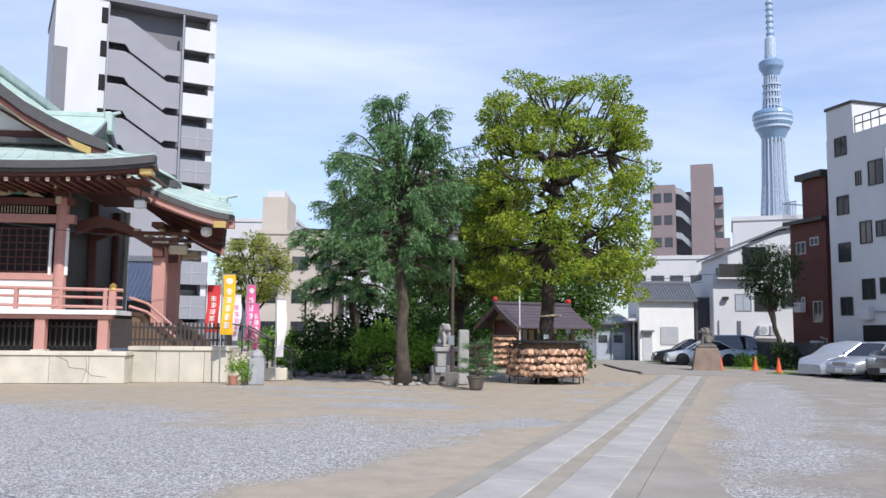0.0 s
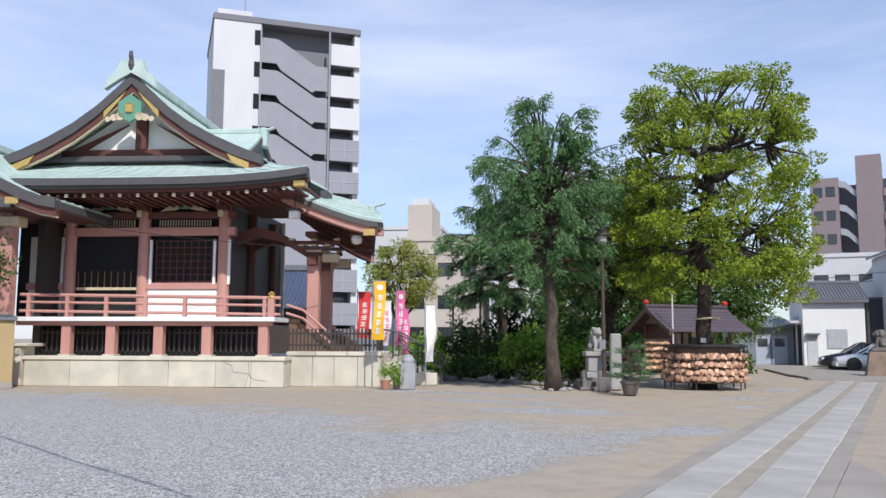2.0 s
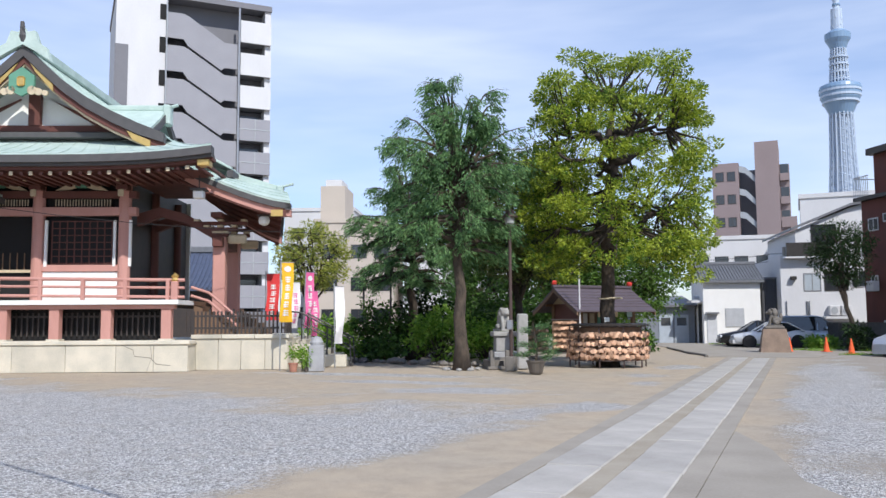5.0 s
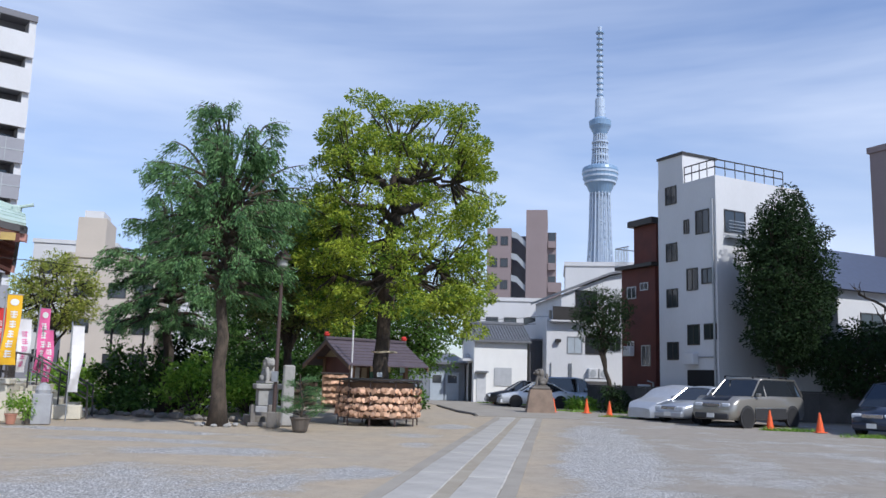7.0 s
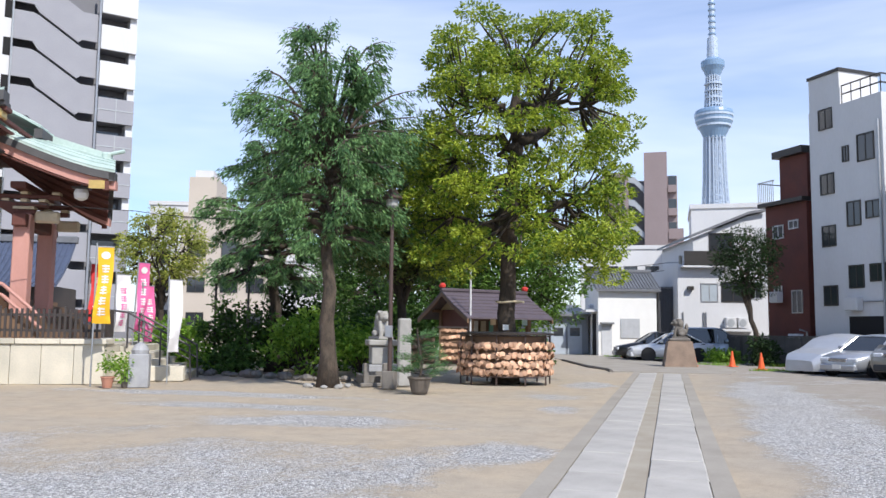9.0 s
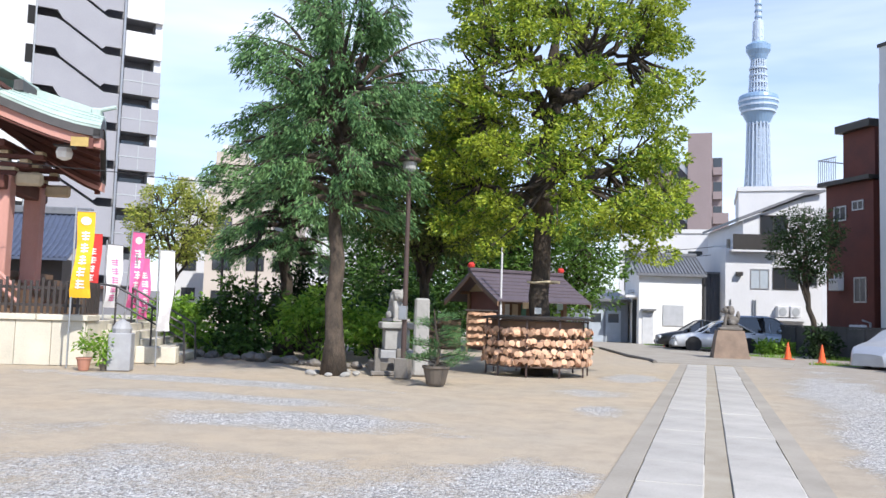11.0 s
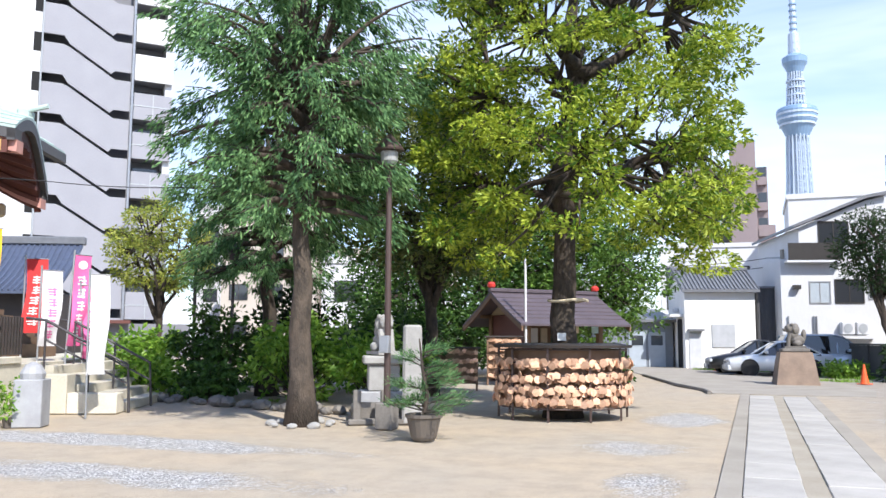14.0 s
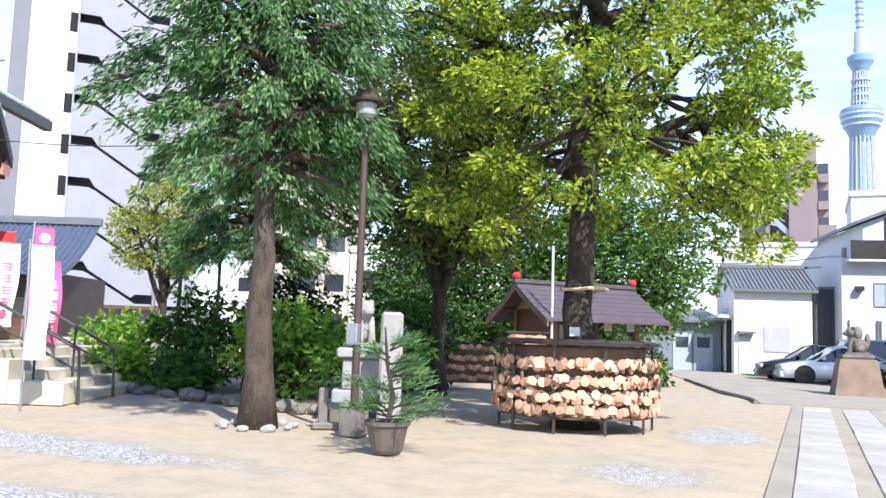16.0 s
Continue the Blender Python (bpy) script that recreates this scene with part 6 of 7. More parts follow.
def straight_rack(label, x, y, dx, dy, w, h, rows, seed):
    e = thing("votive_rack", label, "rack", frame_m(x, y, dx, dy))
    rg = random.Random(seed)
    for x_ in (0, w):
        part("leg", B(x_ - 0.03, x_ + 0.03, -0.03, 0.03, 0, h), BROWN_WOOD, e)
    part("top_rail", B(-0.1, w + 0.1, -0.12, 0.12, h, h + 0.05), DARK_WOOD, e)
    part("backing", B(0.03, w - 0.03, 0.04, 0.06, 0.2, h), BROWN_WOOD, e)
    for r in range(rows):
        z = 0.35 + (h - 0.45) * r / max(1, rows - 1)
        part("rail", B(0.03, w - 0.03, -0.015, 0.015, z + 0.07, z + 0.095), BROWN_WOOD, e)
        for k in range(int(w / 0.11)):
            o = new("plaque", PLAQUES[rg.randrange(4)])
            o.parent = e
            o.matrix_local = pose(0.08 + 0.11 * k, -0.05 - rg.uniform(0, 0.06), z + rg.uniform(-0.04, 0.04), rg.uniform(-15, 20), rg.uniform(-20, 20), rg.uniform(-30, 30))
    return e


straight_rack("straight rack hung with wooden votive plaques in the shade", -11.5, 33.2, 0.9, 0.43, 2.0, 1.25, 4, 5)
straight_rack("straight rack of brown votive plaques beside the hut", -10.3, 37.1, 0.883, 0.469, 1.1, 1.6, 5, 6)

# ---- votive hut ----
hut = thing("votive_hut", "small open timber hut with a purple-brown roof", "hut", frame_m(-9.085, 40.39, 0.655, 0.755))
HL, HD, HR, HE = 2.05, 1.97, 3.24, 2.06
for sx in (-1, 1):
    for sy in (-1, 1):
        part("post", B(sx * 1.6 - 0.09, sx * 1.6 + 0.09, sy * 1.15 - 0.09, sy * 1.15 + 0.09, 0, 2.42), BROWN_WOOD, hut)
hp = [(0, HR), (0.5, 2.91), (1.1, 2.54), (HD, HE)]
for sgn in (-1, 1):
    grid = [[(x_, sgn * a, z) for a, z in hp] for x_ in (-HL - 0.35, -0.8, 0.8, HL + 0.35)]
    rf = part("roof", sheet(bmesh.new(), grid, 0.07), ROOF_PURPLE, hut)
    for q in range(7):
        a = 0.25 * (q + 0.4)
        if a < HD:
            zz = interp(a, hp)
            part("course", B(-HL - 0.36, HL + 0.36, min(sgn * a, sgn * (a + 0.03)), max(sgn * a, sgn * (a + 0.03)), zz - 0.02, zz + 0.022), ROOF_PURPLE, rf)
    for sx in (-1, 1):
        part("bargeboard", ribbon(bmesh.new(), [(sgn * a, z - 0.07) for a, z in hp], [(sgn * a, z - 0.24) for a, z in hp], min(sx * (HL + 0.28), sx * (HL + 0.34)), max(sx * (HL + 0.28), sx * (HL + 0.34)), "x"), BROWN_WOOD, hut)
    part("eave_beam", B(-HL, HL, sgn * 1.2 - 0.07, sgn * 1.2 + 0.07, 2.3, 2.42), BROWN_WOOD, hut)
    bm = bmesh.new()
    prism(bm, [(-1.2, 2.42), (1.2, 2.42), (0, 3.2)], sgn * 1.62 - 0.03, sgn * 1.62 + 0.03, "x")
    part("gable", bm, mat("pale_gable_boards", (0.46, 0.37, 0.24), 0.8, other=(0.33, 0.25, 0.15), scale=4, fine=40, stretch=(1, 0.3, 1)), hut, "pale timber gable boards")
part("ridge", B(-HL - 0.4, HL + 0.4, -0.1, 0.1, HR - 0.02, HR + 0.12, 0.02), ROOF_PURPLE, hut)
for sx in (-1, 1):
    bm = bmesh.new()
    lathe(bm, [(0.05, HR + 0.1), (0.14, HR + 0.16), (0.15, HR + 0.26), (0.08, HR + 0.34)], 10, sx * (HL + 0.3), 0)
    part("ridge_cap", bm, RED_PAINT, hut, "red ridge-end ornament")
part("back_wall", B(-1.6, 1.6, 1.1, 1.16, 0, 2.4), BROWN_WOOD, hut)
part("side_wall", B(-1.62, -1.56, -1.1, 1.1, 0, 2.4), RED_WOOD, hut)
part("counter", B(-1.5, 1.5, -1.0, -0.5, 0.85, 0.95), BROWN_WOOD, hut)
part("counter", B(-1.5, 1.5, -0.98, -0.9, 0.0, 0.84), BROWN_WOOD, hut)
for q, (m_, w_) in enumerate(((WHITE, 0.3), (CREAM, 0.4), (RED_WOOD, 0.3), (WHITE, 0.35), (CREAM, 0.3), (GREEN_PAINT, 0.25))):
    part("notice", B(-1.45 + 0.5 * q, -1.45 + 0.5 * q + w_, 1.06, 1.095, 1.4, 1.95), m_, hut)
for q in range(3):
    part("notice", B(1.2 - 0.9 * q, 1.5 - 0.9 * q, -1.22, -1.2, 1.75, 2.3), mat("glassy_notice", (0.40, 0.55, 0.55), 0.3) if q == 0 else CREAM, hut)
fl = thing("flag_pole", "thin white pole behind the hut", "pole", pose(-9.1, 37.6, 0))
part("pole", T_([(0, 0, 0), (0, 0, 4.3)], 0.04, 8), WALL_WHITE, fl)

# ---- guardian lions and stones ----


def guardian(name, label, m, scale, stone, seed):
    """A seated stone lion kept as one plain mesh."""
    bm = bmesh.new()
    def ball(c, r, sq=(1, 1, 1)):
        k = len(bm.verts)
        bmesh.ops.create_icosphere(bm, subdivisions=2, radius=r)
        bm.verts.ensure_lookup_table()
        for v in bm.verts[k:]:
            n_ = 1 + 0.14 * noise.noise(v.co * 6 / max(r, 0.1) * 0.3 + Vector((seed, 0, 0)))
            v.co = Vector((v.co.x * sq[0] * n_ + c[0], v.co.y * sq[1] * n_ + c[1], v.co.z * sq[2] * n_ + c[2]))
    ball((0, 0.12, 0.22), 0.24, (0.85, 1.1, 0.9))
    ball((0, 0.0, 0.42), 0.2, (0.85, 0.9, 1.3))
    ball((0, -0.12, 0.66), 0.19, (0.95, 1, 0.95))
    ball((0, -0.28, 0.62), 0.1, (1.1, 1, 0.8))
    ball((-0.13, -0.05, 0.8), 0.06)
    ball((0.13, -0.05, 0.8), 0.06)
    ball((0, 0.05, 0.62), 0.2, (1.1, 0.8, 1.2))
    ball((0, 0.34, 0.42), 0.11, (0.8, 0.8, 2.0))
    for s in (-1, 1):
        tube(bm, [(s * 0.12, -0.2, 0.0), (s * 0.12, -0.18, 0.25), (s * 0.11, -0.1, 0.5)], [0.075, 0.065, 0.08], 8)
        ball((s * 0.17, 0.12, 0.12), 0.13, (0.8, 1.2, 0.9))
    box(bm, -0.26, 0.26, -0.32, 0.4, -0.06, 0.02)
    bmesh.ops.scale(bm, vec=(scale,) * 3, verts=bm.verts[:])
    o = part(name, bm, stone, smooth=False)
    o.matrix_world = m
    return tagged(o, label, "statue")


pd = thing("pedestal", "stepped bleached granite pedestal of a guardian lion", "pedestal", frame_m(-8.62, 24.9, *G))
part("base", B(-0.6, 0.6, -0.6, 0.6, 0, 0.28, 0.02), STONE_DARK, pd)
part("base", B(-0.45, 0.45, -0.45, 0.45, 0.285, 0.55, 0.02), STONE_GREY, pd)
part("shaft", B(-0.3, 0.3, -0.3, 0.3, 0.555, 1.05, 0.02), STONE_WHITE, pd)
part("cap", B(-0.4, 0.4, -0.38, 0.38, 1.055, 1.22, 0.03), STONE_WHITE, pd)
guardian("guardian_lion", "weathered pale stone guardian lion on its pedestal", frame_m(-8.62, 24.9, *G, 1.29) @ pose(0, 0, 0, 0, 0, 20), 0.85, STONE_WHITE, 3)
ms = thing("stone_marker", "upright rough pale stone marker beside the lamp post", "stone", frame_m(-7.75, 24.25, *G))
bm = box(bmesh.new(), -0.17, 0.17, -0.12, 0.12, 0, 1.8, 0.04)
for v in bm.verts:
    v.co += Vector((0.03 * noise.noise(v.co * 3), 0.03 * noise.noise(v.co * 4), 0))
part("slab", bm, STONE_WHITE, ms)
pf = thing("stone_fence", "low dark stone posts with rails around the pedestal", "fence", frame_m(-8.5, 23.85, *G))
for x_ in (-0.15, 0.35, 0.8):
    part("post", B(x_ - 0.07, x_ + 0.07, -0.07, 0.07, 0, 0.62, 0.02), STONE_DARK, pf)
part("rail", B(-0.1, 0.8, -0.04, 0.04, 0.3, 0.4), STONE_DARK, pf)
part("sill", B(-0.3, 0.95, -0.12, 0.12, 0.0, 0.1, 0.02), STONE_DARK, pf)

p2 = thing("pedestal", "tapered brown stone pedestal at the path's end", "pedestal", frame_m(-0.55, 41.6, 1, 0.1))
bm = bmesh.new()
lathe(bm, [(0.98, 0), (0.9, 0.35), (0.82, 0.75), (0.72, 1.12)], 4, a0=math.pi / 4)
part("shaft", bm, mat("brown_stone", (0.30, 0.22, 0.16), 0.9, other=(0.18, 0.13, 0.10), scale=2.5, fine=30, bump=0.5, amount=0.8), p2)
part("cap", B(-0.45, 0.45, -0.45, 0.45, 1.125, 1.25, 0.03), STONE_DARK, p2)
guardian("guardian_lion", "small weathered stone guardian lion looking over the path", pose(-0.55, 41.6, 1.31, 0, 0, -90), 0.95, STONE_DARK, 8)

# ---- lamp post ----
lp = thing("lamp_post", "slim brown lamp post with a conical hood", "lamp post", pose(-7.82, 23.3, 0))
part("pole", T_([(0, 0, 0), (0, 0, 0.5), (0, 0, 4.62)], [0.075, 0.06, 0.05], 12), LAMP_BROWN, lp)
part("foot", B(-0.16, 0.16, -0.16, 0.16, 0, 0.45, 0.02), STONE_DARK, lp)
bm = bmesh.new()
lathe(bm, [(0.1, 4.62), (0.15, 4.68), (0.16, 4.84), (0.1, 4.88)], 14)
part("lantern", bm, mat("frosted_glass", (0.34, 0.34, 0.32), 0.3), lp, "frosted lamp glass")
bm = bmesh.new()
lathe(bm, [(0.26, 4.86), (0.27, 4.89), (0.12, 5.08), (0.03, 5.17)], 18)
part("shade", bm, LAMP_BROWN, lp)
part("box", B(-0.09, 0.09, -0.17, -0.055, 1.3, 1.6, 0.01), STEEL, lp)

# ---- potted pine ----
pp = thing("potted_pine", "young pine trained in a dark round tub", "plant", pose(-6.66, 22.1, 0))
bm = bmesh.new()
lathe(bm, [(0.17, 0), (0.2, 0.05), (0.26, 0.33), (0.29, 0.35), (0.29, 0.4), (0.24, 0.39), (0.22, 0.34)], 18)
part("pot", bm, POT, pp)
bm = bmesh.new()
lathe(bm, [(0.22, 0.33), (0.05, 0.36)], 14)
part("soil", bm, SOIL, pp)
rg = random.Random(9)
bm = bmesh.new()
tube(bm, [(0, 0, 0.33), (0.05, 0.02, 0.7), (-0.03, 0, 1.1), (-0.08, 0, 1.55)], [0.04, 0.032, 0.025, 0.012], 8)
npts, ndir = [], []
for k in range(26):
    a, z = rg.uniform(0, 6.28), rg.uniform(0.45, 1.45)
    L = 0.62 * (1.25 - z / 1.6) + 0.08
    e = Vector((math.cos(a) * L, math.sin(a) * L, z + rg.uniform(-0.05, 0.12)))
    tube(bm, [(0, 0, z - 0.05), tuple(e * 0.6 + Vector((0, 0, z * 0.4))), tuple(e)], [0.014, 0.01, 0.006], 5, cap=False)
    for _ in range(110):
        q = rg.uniform(0.3, 1.05)
        npts.append((e.x * q + rg.gauss(0, 0.05), e.y * q + rg.gauss(0, 0.05), z + (e.z - z) * q + rg.gauss(0, 0.035)))
        ndir.append((math.cos(a), math.sin(a), 0.5))
part("trunk", bm, BARK_DARK, pp)
leaf_object("needles", np.array(npts), np.array(ndir), 0.12, 0.012, LEAF_CEDAR, pp, np.random.default_rng(4), 0.1)

# ---- banners at the steps ----
LETTERS = mat("white_print", (0.8, 0.8, 0.78), 0.8, bump=0)


def banner(label, x, y, ht, w, h, color, deep, turn, lean=0.0, disc=False, marks=True, sway=0.12):
    e = thing("banner", label, "banner", pose(x, y, 0, 0, 0, turn), "banners by the temple steps")
    part("pole", T_([(0, 0, 0), (lean * 0.5, 0, ht * 0.5), (lean, 0, ht + 0.1)], 0.022, 8), STEEL, e)
    part("arm", T_([(lean, 0, ht), (lean + w + 0.05, 0, ht)], 0.012, 6), STEEL, e)
    n, k = 10, 5

    def at(f, g, off=0.0):
        return (lean * (1 - f * h / ht) + 0.03 + w * g + sway * math.sin(f * 5 + g) * f * 0.5, sway * math.sin(f * 6 + g * 2) * f - off, ht - h * f)
    cl = part("cloth", sheet2([[at(i / n, j / k) for j in range(k + 1)] for i in range(n + 1)]), color, e)
    if disc:
        poly = [at(0.11 + 0.05 * math.sin(q * 0.6283), 0.5 + 0.3 * math.cos(q * 0.6283), 0.012) for q in range(10)]
        bm_ = bmesh.new()
        bm_.faces.new([bm_.verts.new(p) for p in poly])
        part("disc", bm_, deep, cl)
    if marks:
        rg_ = random.Random(int(x * 10))
        for i in range(5):
            f0 = 0.24 + 0.14 * i
            bm_ = bmesh.new()
            for j in range(3):
                g0 = 0.25 + rg_.uniform(0, 0.08)
                g1 = 0.75 - rg_.uniform(0, 0.08)
                fa = f0 + 0.036 * j
                bm_.faces.new([bm_.verts.new(at(fa, g0, 0.012)), bm_.verts.new(at(fa, g1, 0.012)), bm_.verts.new(at(fa + 0.018, g1, 0.012)), bm_.verts.new(at(fa + 0.018, g0, 0.012))])
            g0 = rg_.uniform(0.35, 0.6)
            bm_.faces.new([bm_.verts.new(at(f0 - 0.01, g0, 0.014)), bm_.verts.new(at(f0 - 0.01, g0 + 0.08, 0.014)), bm_.verts.new(at(f0 + 0.1, g0 + 0.08, 0.014)), bm_.verts.new(at(f0 + 0.1, g0, 0.014))])
            part("print", bm_, deep, cl)
    return e


def sheet2(grid):
    """A hanging cloth with a front and a back."""
    bm_ = bmesh.new()
    f_ = [[bm_.verts.new(p) for p in r] for r in grid]
    b_ = [[bm_.verts.new((p[0], p[1] + 0.006, p[2])) for p in r] for r in grid]
    for i in range(len(grid) - 1):
        for j in range(len(grid[0]) - 1):
            bm_.faces.new((f_[i][j], f_[i + 1][j], f_[i + 1][j + 1], f_[i][j + 1]))
            bm_.faces.new((b_[i][j], b_[i][j + 1], b_[i + 1][j + 1], b_[i + 1][j]))
    return bm_


C_RED = mat("red_cloth", (0.68, 0.05, 0.05), 0.85, bump=0.05)
C_YEL = mat("yellow_cloth", (0.85, 0.47, 0.02), 0.85, bump=0.05)
C_PINK = mat("pink_cloth", (0.80, 0.15, 0.36), 0.85, bump=0.05)
C_WHITE = mat("white_cloth", (0.82, 0.80, 0.80), 0.85, bump=0.05)
PINK_PRINT = mat("pink_print", (0.75, 0.2, 0.4), 0.8, bump=0)
banner("red banner with white characters on a steel pole", -18.85, 25.8, 3.5, 0.5, 1.85, C_RED, LETTERS, 30)
banner("yellow banner with white characters and a white disc", -14.98, 21.1, 3.52, 0.38, 1.95, C_YEL, LETTERS, 30, disc=True)
banner("white banner with pink print", -16.75, 24.3, 3.05, 0.45, 1.7, C_WHITE, PINK_PRINT, 70)
banner("pink banner with white characters and a white disc", -16.5, 24.8, 3.45, 0.4, 2.1, C_PINK, LETTERS, 75, lean=0.15, disc=True)
banner("pink banner with white characters leaning to one side", -16.35, 25.3, 2.75, 0.4, 1.7, C_PINK, LETTERS, 75, lean=-0.2)
banner("plain white banner on a leaning pole", -13.95, 22.85, 2.78, 0.36, 1.95, C_WHITE, LETTERS, 60, lean=-0.05, marks=False)
so = thing("stone_post", "square grey stone post with a round top", "stone", frame_m(-13.75, 21.35, *G))
part("shaft", B(-0.24, 0.24, -0.24, 0.24, 0, 0.82, 0.015), STONE_GREY, so)
bm = bmesh.new()
lathe(bm, [(0.2, 0.82), (0.22, 0.92), (0.14, 1.06), (0.03, 1.12)], 12)
part("cap", bm, STONE_GREY, so)
for i, (x_, y_, m_, r_) in enumerate(((-14.3, 20.85, TERRACOTTA, 0.16), (-13.95, 21.05, POT, 0.1), (-14.5, 21.9, POT, 0.18), (-6.0, 37.8, POT, 0.22))):
    fp = thing("flower_pot", "leafy plant in a flower pot" if i < 3 else "dark plant tub beside the hut", "plant", pose(x_, y_, 0))
    bm = bmesh.new()
    lathe(bm, [(r_ * 0.65, 0), (r_ * 0.95, r_ * 1.5), (r_ * 1.05, r_ * 1.52), (r_ * 1.05, r_ * 1.75), (r_ * 0.9, r_ * 1.7)], 14)
    part("pot", bm, m_, fp)
    nr_ = np.random.default_rng(40 + i)
    rq = random.Random(i)
    p_, d_ = clumps_to_leaves([(rq.uniform(-0.15, 0.15), rq.uniform(-0.15, 0.15), r_ * 1.8 + rq.uniform(0.05, 0.5), 0.16) for _ in range(9)], 170, nr_)
    leaf_object("foliage", p_, d_, 0.11, 0.05, LEAF_BUSH, fp, nr_)

# ---- cars ----


def car(label, m, paint, L=4.6, W=1.76, H=1.45, hood=0.95, belt=0.95, kind_="sedan", trim_mat=None):
    """A parked car along its own x, nose at -L/2."""
    e = thing("car", label, "car", m, "parked cars")
    hl = L / 2
    clear = 0.2 if kind_ != "suv" else 0.28
    # lower body by stations: x, half width, top
    if kind_ == "van":
        st_ = [(-hl, 0.66, 0.62), (-hl + 0.18, 0.8, 0.8), (-hl + 0.75, 0.86, 0.98), (-hl + 1.2, 0.88, belt), (0, 0.88, belt), (hl - 0.25, 0.87, belt), (hl, 0.8, belt - 0.05)]
        gh_ = [(-hl + 0.75, 0.80, 0.98, 0.0), (-hl + 1.75, 0.72, H - 0.05, 1), (-0.2, 0.72, H, 1), (hl - 0.5, 0.7, H - 0.02, 1), (hl - 0.08, 0.76, belt, 0.0)]
    elif kind_ == "suv":
        st_ = [(-hl, 0.76, 0.72), (-hl + 0.12, 0.86, 0.95), (-hl + 0.5, 0.9, hood + 0.08), (-hl + 1.35, 0.92, belt + 0.02), (0, 0.93, belt + 0.04), (hl - 0.15, 0.91, belt + 0.04), (hl, 0.85, belt)]
        gh_ = [(-hl + 1.3, 0.82, belt + 0.02, 0.0), (-hl + 2.0, 0.7, H - 0.05, 1), (-0.1, 0.71, H, 1), (hl - 0.45, 0.7, H - 0.02, 1), (hl - 0.05, 0.8, belt + 0.02, 0.0)]
    else:
        st_ = [(-hl, 0.62, 0.55), (-hl + 0.15, 0.78, 0.72), (-hl + 0.8, 0.86, hood - 0.1), (-hl + 1.4, 0.88, belt - 0.02), (0, 0.88, belt), (hl - 0.9, 0.87, belt + 0.02), (hl - 0.15, 0.8, belt - 0.02), (hl, 0.7, belt - 0.2)]
        gh_ = [(-hl + 1.25, 0.78, belt - 0.05, 0.0), (-hl + 2.05, 0.62, H - 0.05, 1), (0.15, 0.63, H, 1), (hl - 1.45, 0.62, H - 0.06, 1), (hl - 0.6, 0.74, belt, 0.0)]
    k_ = W / 1.76
    wo = max(q[1] for q in st_) * k_ + 0.015
    bm = bmesh.new()
    rings = []
    for x_, w_, t_ in st_:
        w_ *= k_
        rings.append([bm.verts.new(q) for q in ((x_, -w_ * 0.9, clear), (x_, -w_, clear + 0.22), (x_, -w_ * 0.99, t_ - 0.12), (x_, -w_ * 0.88, t_), (x_, w_ * 0.88, t_), (x_, w_ * 0.99, t_ - 0.12), (x_, w_, clear + 0.22), (x_, w_ * 0.9, clear))])
    for a, b_ in zip(rings, rings[1:]):
        for q in range(8):
            bm.faces.new((a[q], a[(q + 1) % 8], b_[(q + 1) % 8], b_[q]))
    bm.faces.new(rings[0][::-1])
    bm.faces.new(rings[-1])
    bmesh.ops.bevel(bm, geom=[ed for ed in bm.edges if ed.calc_face_angle(0) > 0.5], offset=0.03, segments=2, affect="EDGES")
    body = part("body", bm, paint, e, smooth=True)
    bm = bmesh.new()
    rings = []
    for x_, w_, t_, _ in gh_:
        w_ *= k_
        rings.append([bm.verts.new((x_, -w_, t_)), bm.verts.new((x_, w_, t_))])
    low = [[bm.verts.new((x_, -0.84 * k_, belt - 0.08)), bm.verts.new((x_, 0.84 * k_, belt - 0.08))] for x_, *_ in gh_]
    for i in range(len(gh_) - 1):
        bm.faces.new((rings[i][0], rings[i][1], rings[i + 1][1], rings[i + 1][0]))
        bm.faces.new((low[i][0], rings[i][0], rings[i + 1][0], low[i + 1][0]))
        bm.faces.new((low[i][1], low[i + 1][1], rings[i + 1][1], rings[i][1]))
    part("glazing", bm, CAR_GLASS, e)
    tops = [g for g in gh_ if g[3]]
    grid = [[(x_, -w_ * k_ * 1.02, t_ + 0.005), (x_, -w_ * k_ * 0.6, t_ + 0.045), (x_, 0, t_ + 0.055), (x_, w_ * k_ * 0.6, t_ + 0.045), (x_, w_ * k_ * 1.02, t_ + 0.005)] for x_, w_, t_, _ in tops]
    part("roof", sheet(bmesh.new(), grid, 0.05), paint, e, smooth=True)
    for sgn in (-1, 1):
        for g0, g1 in ((0, 1), (len(gh_) - 1, len(gh_) - 2)):
            a, b_ = gh_[g0], gh_[g1]
            part("pillar", T_([(a[0], sgn * a[1] * k_ * 1.02, a[2]), (b_[0], sgn * b_[1] * k_ * 1.02, b_[2])], 0.035, 6), paint, e)
        xm = gh_[2][0] - 0.1
        part("pillar", T_([(xm, sgn * 0.85 * k_, belt - 0.05), (xm, sgn * 0.66 * k_, H - 0.05)], 0.04, 6), RUBBER if kind_ == "sedan" else paint, e)
        part("mirror", B(-hl + 1.45, -hl + 1.6, sgn * 0.95 * k_ - 0.09, sgn * 0.95 * k_ + 0.09, belt + 0.0, belt + 0.14, 0.03), paint, e)
        part("headlight", B(-hl + 0.03, -hl + 0.3, sgn * 0.56 * k_ - 0.17, sgn * 0.56 * k_ + 0.17, st_[1][2] - 0.2, st_[1][2] - 0.05, 0.03), mat("headlight_glass", (0.75, 0.77, 0.8), 0.1), e)
        for x_ in (-hl + 0.85, hl - 0.95):
            r_ = 0.32 if kind_ != "suv" else 0.38
            bm = bmesh.new()
